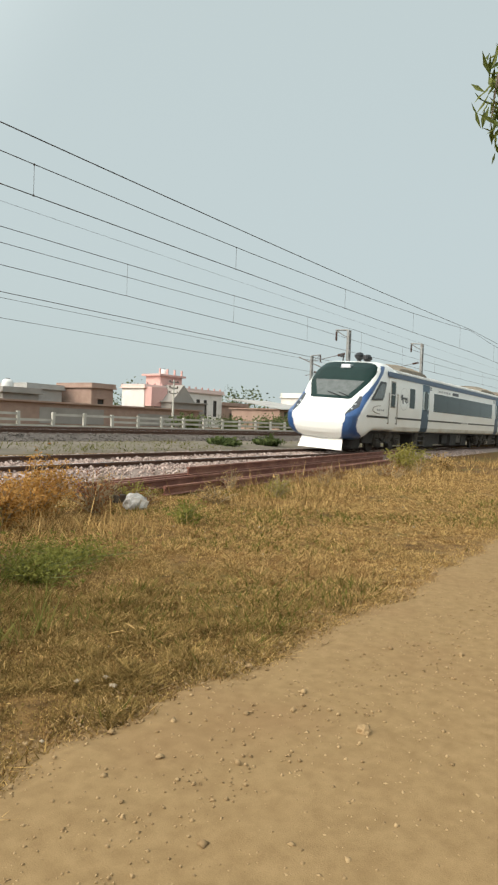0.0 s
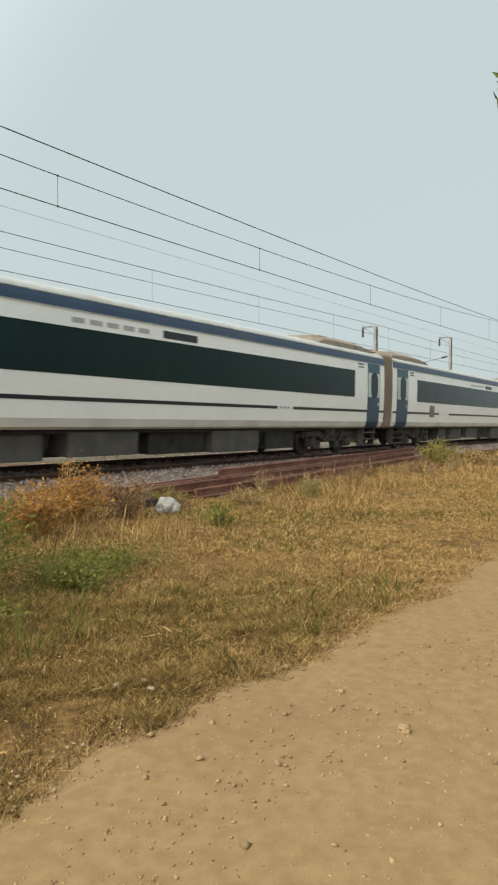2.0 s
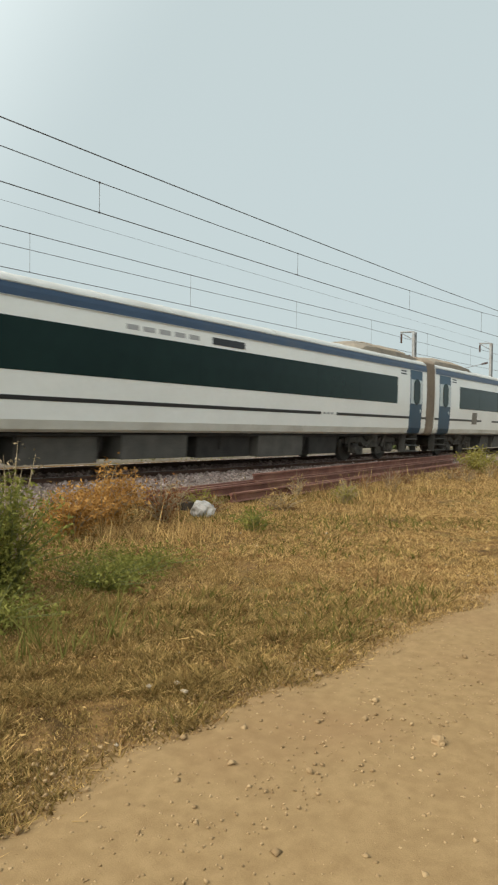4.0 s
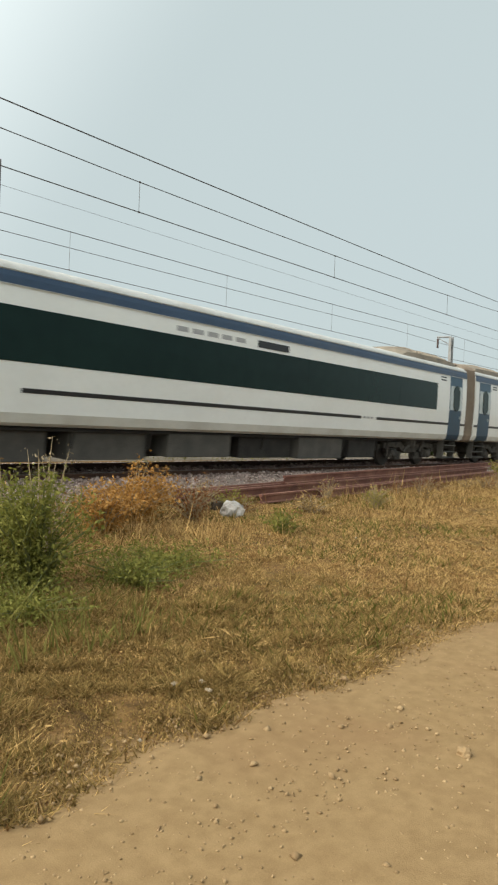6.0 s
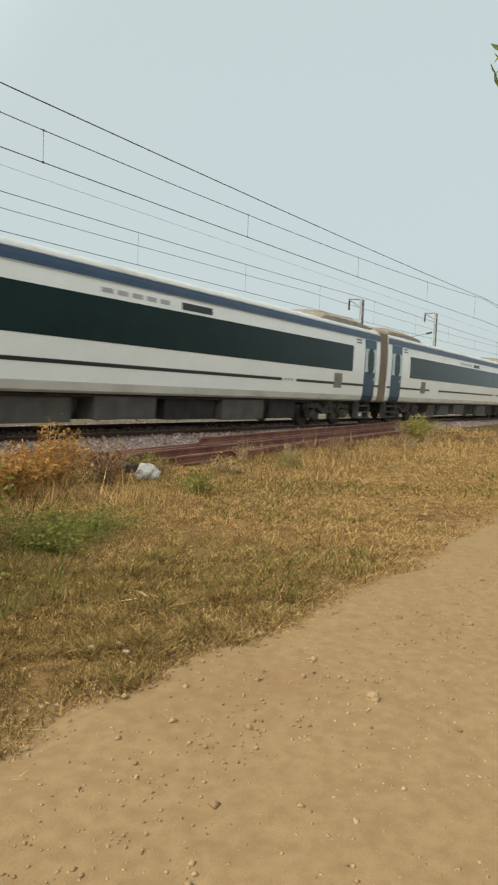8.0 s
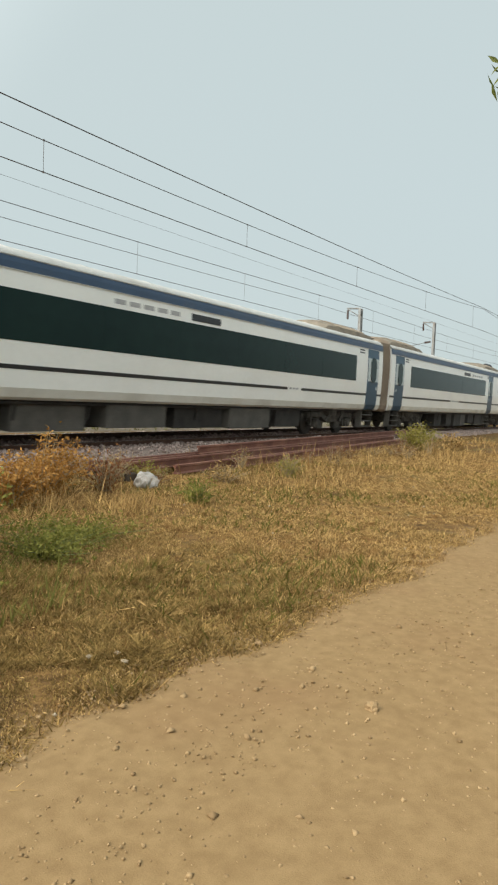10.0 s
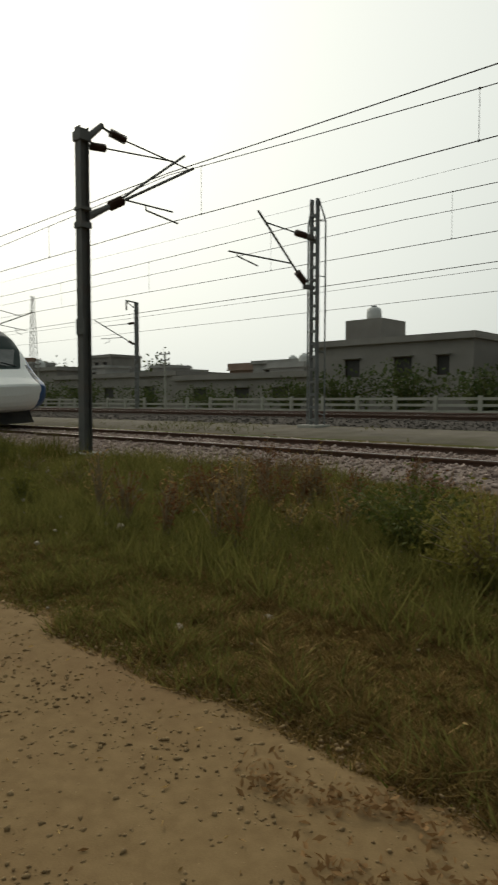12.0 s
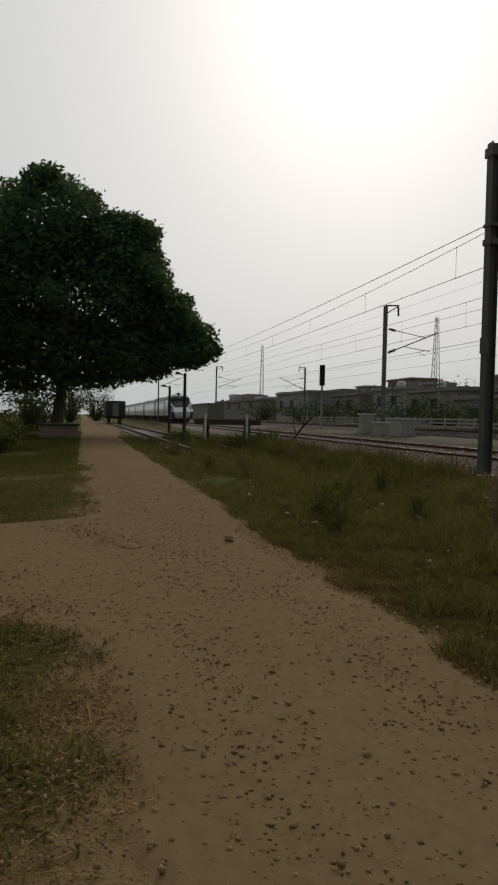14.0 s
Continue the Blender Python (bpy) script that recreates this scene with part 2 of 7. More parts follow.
MAT = dict(
    ground=ground_mat(),
    road=mat("dirt_road", (0.21, 0.135, 0.063), (0.275, 0.184, 0.09), rough=0.95, scale=14, fine=170, bump=0.18, spec=0.1, dirt=(0.205, 0.118, 0.058), dscale=0.8, damt=0.45),
    clod=mat("earth_clod", (0.2, 0.13, 0.065), (0.38, 0.265, 0.14), rough=0.95, island=0.8, spec=0.1),
    ballast=mat("ballast_bed", (0.19, 0.14, 0.12), (0.36, 0.29, 0.25), rough=0.95, scale=14, fine=40, bump=1.0, spec=0.1),
    ballastdark=mat("dark_ballast_bed", (0.1, 0.085, 0.075), (0.2, 0.175, 0.155), rough=0.95, scale=14, fine=40, bump=1.0, spec=0.1),
    stone=mat("ballast_stone", (0.17, 0.115, 0.095), (0.56, 0.44, 0.385), rough=0.9, island=0.85, spec=0.2),
    cess=mat("cess_earth", (0.14, 0.12, 0.095), (0.22, 0.19, 0.15), rough=0.95, scale=1.5, fine=25, bump=0.6, spec=0.1, dirt=(0.14, 0.13, 0.07), dscale=0.9),
    rail=mat("rail_steel", (0.075, 0.04, 0.027), (0.13, 0.07, 0.045), rough=0.75, metal=0.2, scale=6, fine=80, bump=0.3),
    railtop=mat("rail_head", (0.42, 0.40, 0.38), (0.5, 0.48, 0.46), rough=0.32, metal=0.9),
    rust=mat("rusty_rail", (0.13, 0.05, 0.035), (0.24, 0.105, 0.07), rough=0.85, metal=0.1, scale=3, fine=40, bump=0.4, dirt=(0.3, 0.16, 0.1), dscale=2),
    sleeper=mat("concrete_sleeper", (0.34, 0.31, 0.28), (0.42, 0.39, 0.35), rough=0.9, rnd=0.5, bump=0.4),
    concrete=mat("weathered_concrete", (0.38, 0.37, 0.33), (0.5, 0.48, 0.43), rough=0.9, scale=1.0, fine=30, bump=0.2, dirt=(0.3, 0.27, 0.22), dscale=0.7),
    white=mat("white_train_paint", (0.76, 0.765, 0.73), (0.82, 0.825, 0.79), rough=0.32, scale=0.7, fine=12, dirt=(0.72, 0.7, 0.65), dscale=0.8, damt=0.35, coat=0.3),
    lower=mat("dusty_white_paint", (0.62, 0.61, 0.54), (0.74, 0.73, 0.67), rough=0.45, scale=1.6, fine=20, dirt=(0.42, 0.39, 0.33), dscale=1.1),
    blue=mat("navy_paint", (0.014, 0.055, 0.17), (0.02, 0.075, 0.21), rough=0.3, scale=1.2, coat=0.3, dirt=(0.05, 0.085, 0.16), dscale=1.2, damt=0.5),
    # the nose band's navy again, darkened to paint in the coach side's shade
    cant=mat("shaded_navy_paint", (0.018, 0.045, 0.095), (0.028, 0.062, 0.12), rough=0.4, scale=1.2, dirt=(0.08, 0.09, 0.1), dscale=1.0, damt=0.5),
    teal=mat("door_blue_paint", (0.002, 0.042, 0.085), (0.004, 0.056, 0.11), rough=0.35, scale=1.5),
    pocket=mat("door_grey", (0.42, 0.47, 0.47), (0.55, 0.6, 0.6), rough=0.35),
    glass=mat("dark_window_glass", (0.004, 0.017, 0.015), (0.007, 0.024, 0.02), rough=0.14, spec=0.14, scale=0.35, fine=3),
    # grey base colour paints in the sky reflected by the cab glass
    paneglass=mat("painted_reflection_glass", (0.05, 0.06, 0.055), (0.09, 0.1, 0.095), rough=0.1, spec=0.5, coat=0.2),
    lampglass=mat("headlight_cover", (0.02, 0.022, 0.028), (0.045, 0.048, 0.055), rough=0.1, spec=0.6),
    lettering=mat("faint_lettering", (0.3, 0.3, 0.3), (0.4, 0.4, 0.4), rough=0.5),
    stripe=mat("black_stripe", (0.008, 0.009, 0.011), rough=0.4),
    grille=mat("vent_grille", (0.22, 0.2, 0.17), (0.3, 0.27, 0.23), rough=0.7, metal=0.3, fine=150, bump=0.5),
    bellows=mat("gangway_bellows", (0.15, 0.115, 0.085), (0.21, 0.165, 0.12), rough=0.85, scale=1.5, fine=15, bump=0.3, dirt=(0.32, 0.25, 0.18), dscale=1.0),
    roof=mat("roof_panel", (0.42, 0.42, 0.40), (0.5, 0.5, 0.47), rough=0.6, dirt=(0.3, 0.27, 0.22), dscale=1.1),
    roofbox=mat("dusty_roof_unit", (0.13, 0.11, 0.085), (0.25, 0.21, 0.155), rough=0.85, scale=3, fine=25, bump=0.4),
    under=mat("grime_and_plate_shade", (0.014, 0.013, 0.012), (0.042, 0.037, 0.031), rough=0.9, scale=3, fine=30, bump=0.3),
    bogiedust=mat("dusty_bogie_steel", (0.025, 0.023, 0.019), (0.11, 0.096, 0.077), rough=0.9, scale=4, fine=30, bump=0.3, dirt=(0.025, 0.022, 0.02), dscale=2.5, damt=0.8),
    underlight=mat("grey_equipment_case", (0.05, 0.047, 0.041), (0.11, 0.1, 0.085), rough=0.85, scale=2, bump=0.2),
    wheel=mat("wheel_steel", (0.035, 0.03, 0.025), (0.075, 0.062, 0.05), rough=0.65, metal=0.4),
    lamp=mat("headlight_glass", (0.5, 0.52, 0.55), (0.7, 0.72, 0.75), rough=0.1),
    mast=mat("galvanised_mast", (0.17, 0.18, 0.18), (0.26, 0.265, 0.26), rough=0.6, metal=0.5, dirt=(0.17, 0.12, 0.085), dscale=2.5),
    mastdark=mat("painted_mast_steel", (0.11, 0.11, 0.105), (0.19, 0.185, 0.175), rough=0.65, metal=0.3, scale=2, dirt=(0.13, 0.08, 0.05), dscale=2),
    wire=mat("overhead_wire", (0.05, 0.045, 0.04), (0.09, 0.07, 0.06), rough=0.5, metal=0.6),
    porcelain=mat("brown_insulator", (0.06, 0.03, 0.022), (0.09, 0.045, 0.03), rough=0.2),
    plaster=mat("whitewashed_plaster", (0.66, 0.62, 0.58), (0.75, 0.72, 0.68), rough=0.9, scale=0.6, fine=12, dirt=(0.48, 0.43, 0.38), dscale=0.5),
    # pink, brick, cement and dusky carry distance haze as a paler colour
    pink=mat("pink_plaster", (0.56, 0.33, 0.3), (0.66, 0.42, 0.38), rough=0.9, scale=0.6, dirt=(0.5, 0.3, 0.25), dscale=0.6),
    rose=mat("pale_rose_plaster", (0.62, 0.47, 0.43), (0.7, 0.55, 0.5), rough=0.9, scale=0.6, dirt=(0.48, 0.38, 0.34), dscale=0.6),
    yellow=mat("ochre_plaster", (0.58, 0.42, 0.24), (0.66, 0.5, 0.3), rough=0.9, scale=0.7, dirt=(0.4, 0.3, 0.2), dscale=0.6),
    brick=mat("old_brick_wall", (0.28, 0.185, 0.145), (0.36, 0.25, 0.2), rough=0.95, scale=1.2, fine=9, bump=0.4, dirt=(0.3, 0.24, 0.19), dscale=0.5),
    cement=mat("bare_cement_render", (0.33, 0.32, 0.3), (0.42, 0.405, 0.38), rough=0.95, scale=0.5, dirt=(0.15, 0.14, 0.125), dscale=0.4),
    dusky=mat("dark_old_render", (0.25, 0.23, 0.21), (0.33, 0.305, 0.275), rough=0.95, scale=0.5, dirt=(0.2, 0.18, 0.165), dscale=0.4),
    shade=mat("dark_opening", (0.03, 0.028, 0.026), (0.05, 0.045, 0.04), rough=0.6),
    redroof=mat("maroon_roof_sheet", (0.16, 0.06, 0.05), (0.22, 0.09, 0.07), rough=0.8),
    green=mat("green_screen", (0.03, 0.2, 0.15), (0.05, 0.27, 0.2), rough=0.7),
    tank=mat("plastic_water_tank", (0.62, 0.62, 0.6), (0.7, 0.7, 0.68), rough=0.5),
    # red-brown patches, which also paint in the shaded gaps of the straw
    dry=mat("dry_grass", (0.09, 0.052, 0.018), (0.7, 0.47, 0.19), rough=0.9, island=0.95, spec=0.1, trans=0.25, dirt=(0.17, 0.07, 0.025), dscale=5.5, damt=0.7),
    olive=mat("olive_grass", (0.065, 0.072, 0.012), (0.19, 0.17, 0.042), rough=0.9, island=0.75, spec=0.1, trans=0.3),
    # brown blotches put the shade between tufts into the blade colour
    wornolive=mat("worn_olive_grass", (0.075, 0.054, 0.016), (0.42, 0.28, 0.1), rough=0.9, island=0.9, spec=0.1, trans=0.25, dirt=(0.1, 0.06, 0.018), dscale=6.5, damt=0.7),
    grassgreen=mat("green_grass", (0.085, 0.09, 0.018), (0.29, 0.26, 0.08), rough=0.9, island=0.75, spec=0.1, trans=0.45),
    brightleaf=mat("bright_yellow_green_leaf", (0.1, 0.11, 0.018), (0.29, 0.27, 0.065), rough=0.8, island=0.8, spec=0.2, trans=0.35),
    leaf=mat("weed_leaf", (0.055, 0.078, 0.012), (0.16, 0.17, 0.035), rough=0.7, island=0.8, spec=0.3, trans=0.3),
    paleleaf=mat("pale_broad_leaf", (0.12, 0.16, 0.045), (0.34, 0.36, 0.14), rough=0.6, island=0.8, spec=0.3, trans=0.3),
    orange=mat("dried_orange_leaf", (0.24, 0.105, 0.025), (0.56, 0.32, 0.1), rough=0.9, island=0.85, spec=0.1, trans=0.3),
    redweed=mat("reddish_weed_leaf", (0.15, 0.065, 0.03), (0.3, 0.14, 0.06), rough=0.9, island=0.85, spec=0.1, trans=0.3),
    yelleaf=mat("yellow_green_leaf", (0.18, 0.17, 0.035), (0.36, 0.3, 0.08), rough=0.8, island=0.85, spec=0.2, trans=0.3),
    treeleaf=mat("dark_tree_leaf", (0.07, 0.13, 0.06), (0.17, 0.25, 0.1), rough=0.6, island=0.8, spec=0.3, trans=0.55),
    greenstem=mat("green_stem", (0.09, 0.1, 0.025), (0.16, 0.16, 0.05), rough=0.9),
    deadleaf=mat("dead_brown_leaf", (0.2, 0.11, 0.045), (0.4, 0.24, 0.11), rough=0.9, island=0.85, spec=0.1, trans=0.3),
    stem=mat("dry_stem", (0.24, 0.18, 0.1), (0.36, 0.28, 0.17), rough=0.9),
    bark=mat("tree_bark", (0.09, 0.065, 0.045), (0.15, 0.115, 0.085), rough=0.95, scale=3, fine=25, bump=0.8),
    litter=mat("pale_litter", (0.3, 0.24, 0.16), (0.44, 0.37, 0.27), rough=0.6, scale=6),
    bag=mat("crumpled_plastic", (0.2, 0.185, 0.165), (0.42, 0.4, 0.37), rough=0.45, scale=9, bump=0.4, dirt=(0.35, 0.28, 0.2), dscale=6),
    timber=mat("old_dark_timber", (0.06, 0.045, 0.035), (0.11, 0.085, 0.06), rough=0.9, scale=3, bump=0.5),
    wagon=mat("dull_green_wagon", (0.035, 0.055, 0.05), (0.06, 0.085, 0.075), rough=0.7, dirt=(0.09, 0.07, 0.05), dscale=1),
    bush=mat("far_scrub_leaf", (0.045, 0.07, 0.025), (0.12, 0.14, 0.05), rough=0.9, island=0.8, spec=0.1, trans=0.2),
)


# ---------------------------------------------------------------- mesh helpers
def mesh_of(name, verts, faces, material, smooth=False):
    me = bpy.data.meshes.new(name)
    verts = np.asarray(verts, dtype=np.float32).reshape(-1, 3)
    faces = np.asarray(faces, dtype=np.int32)
    k = faces.shape[1]
    me.vertices.add(len(verts)); me.vertices.foreach_set("co", verts.ravel())
    me.loops.add(faces.size); me.loops.foreach_set("vertex_index", faces.ravel())
    me.polygons.add(len(faces)); me.polygons.foreach_set("loop_start", np.arange(0, faces.size, k, dtype=np.int32))
    me.update(calc_edges=True); me.validate()
    if smooth:
        me.polygons.foreach_set("use_smooth", np.ones(len(faces), dtype=bool))
    me.materials.append(material)
    return me


def part(name, bm, material, parent, label="", smooth=False):
    """Links a bmesh, or a mesh, as one object under parent."""
    if isinstance(bm, bmesh.types.BMesh):
        me = bpy.data.meshes.new(name)
        bmesh.ops.recalc_face_normals(bm, faces=bm.faces)
        if smooth:
            for f in bm.faces:
                f.smooth = True
        bm.to_mesh(me)
        bm.free()
        me.materials.append(material)
    else:
        me = bm
    ob = new(name, me)
    ob.parent = parent
    if label:
        ob["label"] = label
    return ob


def thing(name, label, category, group="", kind="", at=(0, 0, 0), turn=0.0):
    ob = tagged(new(name), label, category, group, kind)
    ob.matrix_basis = pose(*at, 0, 0, turn)
    return ob


def box(bm, x0, x1, y0, y1, z0, z1, bevel=0.0):
    vs = [bm.verts.new((x, y, z)) for x in (x0, x1) for y in (y0, y1) for z in (z0, z1)]
    fs = [bm.faces.new([vs[i] for i in q]) for q in ((0, 1, 3, 2), (4, 6, 7, 5), (0, 4, 5, 1), (2, 3, 7, 6), (0, 2, 6, 4), (1, 5, 7, 3))]
    if bevel:
        es = list({e for f in fs for e in f.edges})
        bmesh.ops.bevel(bm, geom=es, offset=bevel, segments=2, affect="EDGES", profile=0.5)
    return bm


def boxed(*a, bevel=0.0):
    return box(bmesh.new(), *a, bevel=bevel)


def rod(bm, p, q, r, r2=None, seg=8):
    """A round bar from p to q."""
    p, q = Vector(p), Vector(q)
    r2 = r if r2 is None else r2
    d = (q - p)
    m = d.to_track_quat("Z", "Y").to_matrix()
    rings = []
    for c, rr in ((p, r), (q, r2)):
        rings.append([bm.verts.new(c + m @ Vector((rr * math.cos(2 * math.pi * i / seg), rr * math.sin(2 * math.pi * i / seg), 0))) for i in range(seg)])
    for i in range(seg):
        j = (i + 1) % seg
        bm.faces.new((rings[0][i], rings[0][j], rings[1][j], rings[1][i]))
    bm.faces.new(rings[0][::-1]); bm.faces.new(rings[1])
    return bm


def lathe(bm, base, axis, prof, seg=12):
    """A turned shape: prof is rows of (distance along axis, radius)."""
    base = Vector(base)
    m = Vector(axis).normalized().to_track_quat("Z", "Y").to_matrix()
    rings = [[bm.verts.new(base + m @ Vector((r * math.cos(2 * math.pi * i / seg), r * math.sin(2 * math.pi * i / seg), h))) for i in range(seg)] for h, r in prof]
    for a, b in zip(rings, rings[1:]):
        for i in range(seg):
            j = (i + 1) % seg
            bm.faces.new((a[i], a[j], b[j], b[i]))
    bm.faces.new(rings[0][::-1]); bm.faces.new(rings[-1])
    return bm


def scatter_leaves(rng, centres, size, lean=1.0, aspect=0.45, up=0.3):
    """Leaf blades (two triangles folded along the rib) at the given centres."""
    n = len(centres)
    d = rng.normal(size=(n, 3)); d[:, 2] = d[:, 2] * lean + up
    d /= np.linalg.norm(d, axis=1)[:, None]
    s = np.cross(d, rng.normal(size=(n, 3))); s /= np.linalg.norm(s, axis=1)[:, None] + 1e-9
    nn = np.cross(d, s)
    ln = size * rng.uniform(0.6, 1.3, size=(n, 1))
    base, tip = centres - d * ln * 0.5, centres + d * ln * 0.5
    l, r = centres + s * ln * aspect * 0.5 + nn * ln * 0.08, centres - s * ln * aspect * 0.5 + nn * ln * 0.08
    v = np.stack([base, l, tip, r], 1).reshape(-1, 3)
    i = np.arange(n)[:, None] * 4
    f = np.concatenate([i + [0, 1, 2], i + [0, 2, 3]], 1).reshape(-1, 3)
    return v, f

# ---------------------------------------------------------------- ground, road and track beds
TRACK_Y, RAIL_Z, GAUGE = 12.68, 0.47, 1.676
CANT = 0.09
LEAN = math.degrees(math.asin(CANT / GAUGE))
# the main track swings gently away from the road on either side
BEND = [(-900, 2.6), (-200, 2.6), (-140, 2.2), (-95, 1.25), (-60, 0.4), (-35, 0.0), (-24, 0.0), (-14, -0.1), (-6, -0.36), (0, -0.42), (4, -0.26), (8, -0.09), (45, 1.48), (70, 2.3), (110, 2.8), (900, 2.8)]
_bx = np.linspace(-900, 900, 18001)
_by = np.convolve(np.pad(np.interp(_bx, *zip(*BEND)), 30, mode="edge"), np.hanning(61) / np.hanning(61).sum(), mode="valid")


def bend(x):
    """How far the main track lies from its western line at x."""
    return np.interp(x, _bx, _by)


PROFILE = [(-400, -0.1), (-6, 0.0), (2.4, 0.0), (5.5, 0.03), (8.5, 0.08), (10.0, 0.1), (11.0, 0.12), (15.2, 0.45), (17.2, 0.6), (18.6, 0.66), (23, 0.75), (31, 0.85), (3000, 0.9)]


def ground_z(x, y):
    ys, zs = zip(*PROFILE)
    return np.interp(y, ys, zs)


def make_ground():
    xs = np.unique(np.concatenate([np.linspace(-2500, -80, 14), np.arange(-80, 60, 1.0), np.arange(-8, 16, 0.2), np.linspace(60, 2500, 14)]))
    ys = np.unique(np.concatenate([np.linspace(-2500, -20, 10), np.arange(-20, 34, 1.0), np.arange(2, 10.5, 0.2), np.linspace(34, 2500, 12), np.array([p[1] * 0 + p[0] for p in PROFILE])]))
    X, Y = np.meshgrid(xs, ys, indexing="ij")
    rng = np.random.default_rng(3)
    Z = ground_z(X, Y) + np.where((Y > 2.6) & (Y < 10) & (abs(X) < 60), rng.normal(0, 0.005, X.shape) + 0.008 * np.sin(X * 1.3 + Y) * np.sin(Y * 1.7 - X * 0.4), 0)
    n, m = X.shape
    v = np.stack([X, Y, Z], -1).reshape(-1, 3)
    i, j = np.meshgrid(np.arange(n - 1), np.arange(m - 1), indexing="ij")
    a = (i * m + j).ravel()
    f = np.stack([a, a + m, a + m + 1, a + 1], 1)
    return tagged(new("ground", mesh_of("ground", v, f, MAT["ground"], True)), "dry trampled grass verge over brown earth", "ground", kind="structure")


def make_road():
    xs = np.unique(np.concatenate([np.linspace(-260, -30, 60), np.arange(-30, 40, 0.08), np.linspace(40, 260, 50)]))
    ks = np.linspace(0, 1, 26)
    rng = np.random.default_rng(5)
    v = []
    for x in xs:
        wob = 0.07 * math.sin(x * 0.9) + 0.05 * math.sin(x * 2.7 + 1) + 0.03 * math.sin(x * 7.3) + 0.02 * math.sin(x * 13.1) + rng.normal(0, 0.012)
        wob2 = 0.1 * math.sin(x * 0.7 + 2) + 0.05 * math.sin(x * 3.1) + 0.03 * math.sin(x * 8.9) + rng.normal(0, 0.012)
        y0, y1 = 0.12 + wob2 - (0.9 if x > 1.5 else 0.9 * max(0, (x + 1.5) / 3)) - 3.4 * math.exp(-((x + 7.4) / 2.1) ** 4), 2.38 + wob
        drift = 2.2 * (1 - math.cos(math.pi * min(1.0, max(0.0, (-x - 36) / 50)))) / 2
        y0, y1 = y0 + drift, y1 + drift
        for k in ks:
            edge = min(k, 1 - k)
            rut = -0.02 * math.exp(-((k - 0.3) / 0.1) ** 2) - 0.02 * math.exp(-((k - 0.75) / 0.1) ** 2)
            v.append((x, y0 + (y1 - y0) * k, -0.02 + min(0.045, edge * 0.6) + rut * 0.25 + (rng.normal(0, 0.0022) if abs(x) < 30 else 0)))
    m = len(ks)
    i, j = np.meshgrid(np.arange(len(xs) - 1), np.arange(m - 1), indexing="ij")
    a = (i * m + j).ravel()
    f = np.stack([a, a + m, a + m + 1, a + 1], 1)
    return tagged(new("road", mesh_of("road", v, f, MAT["road"], True)), "unpaved dusty earth road with loose clods", "dirt road", kind="structure")


def bed(name, label, prof, material, x0=-700, x1=700, follow=False):
    """A long bed with the given cross-section (y, z)."""
    v, f = [], []
    xs = np.concatenate([[x0], np.arange(-220, -60, 8.0), np.arange(-60, 121, 2.0), [x1]])
    for x in xs:
        v += [(x, y + (float(bend(x)) if follow else 0), z) for y, z in prof]
    m = len(prof)
    for i in range(len(xs) - 1):
        for j in range(m - 1):
            a = i * m + j
            f.append((a, a + m, a + m + 1, a + 1))
    return tagged(new(name, mesh_of(name, v, f, material)), label, "track bed", kind="structure")


make_ground()
make_road()
bed("ballast_bed_1", "grey-pink stone ballast under the main track", [(9.95, 0.0), (10.5, 0.2), (11.05, 0.32), (14.3, 0.44), (14.9, 0.43), (15.7, 0.2)], MAT["ballast"], follow=True)
bed("cess", "bare grey earth strip between the tracks", [(15.2, 0.2), (15.4, 0.47), (17.2, 0.62), (18.4, 0.68), (19.2, 0.6)], MAT["cess"])
bed("ballast_bed_2", "grey ballast shoulder of the raised second track", [(18.6, 0.5), (19.2, 0.9), (22.0, 0.92), (24.0, 0.92), (27.4, 0.92), (28.2, 0.6)], MAT["ballastdark"])

RAIL_PROF = [(-0.07, 0), (0.07, 0), (0.07, 0.012), (0.012, 0.03), (0.012, 0.12), (0.036, 0.13), (0.036, 0.165), (0.028, 0.172), (-0.028, 0.172), (-0.036, 0.165), (-0.036, 0.13), (-0.012, 0.12), (-0.012, 0.03), (-0.07, 0.012)]


def rail_mesh(name, length, material, top=None):
    n = len(RAIL_PROF)
    v = [(x, y, z) for x in (0, length) for y, z in RAIL_PROF]
    me = bpy.data.meshes.new(name)
    me.from_pydata(v, [], [(i, (i + 1) % n, n + (i + 1) % n, n + i) for i in range(n)] + [tuple(range(n))[::-1], tuple(range(n, 2 * n))])
    me.materials.append(material)
    if top:
        me.materials.append(top)
        me.polygons[7].material_index = 1
    me.update()
    return me


def bent_rail(name, side, material, top):
    """One rail of the main track, swept along its bend."""
    xs = np.concatenate([[-600, -300], np.arange(-220, -60, 8.0), np.arange(-60, 121, 2.0), [300, 600]])
    n = len(RAIL_PROF)
    v = [(x, float(bend(x)) + side + y, z) for x in xs for y, z in RAIL_PROF]
    f = [(k * n + i, k * n + (i + 1) % n, (k + 1) * n + (i + 1) % n, (k + 1) * n + i) for k in range(len(xs) - 1) for i in range(n)]
    me = mesh_of(name, v, f, material)
    me.materials.append(top)
    me.polygons.foreach_set("material_index", np.array([1 if i % n == 7 else 0 for i in range(len(f))], dtype=np.int32))
    return me


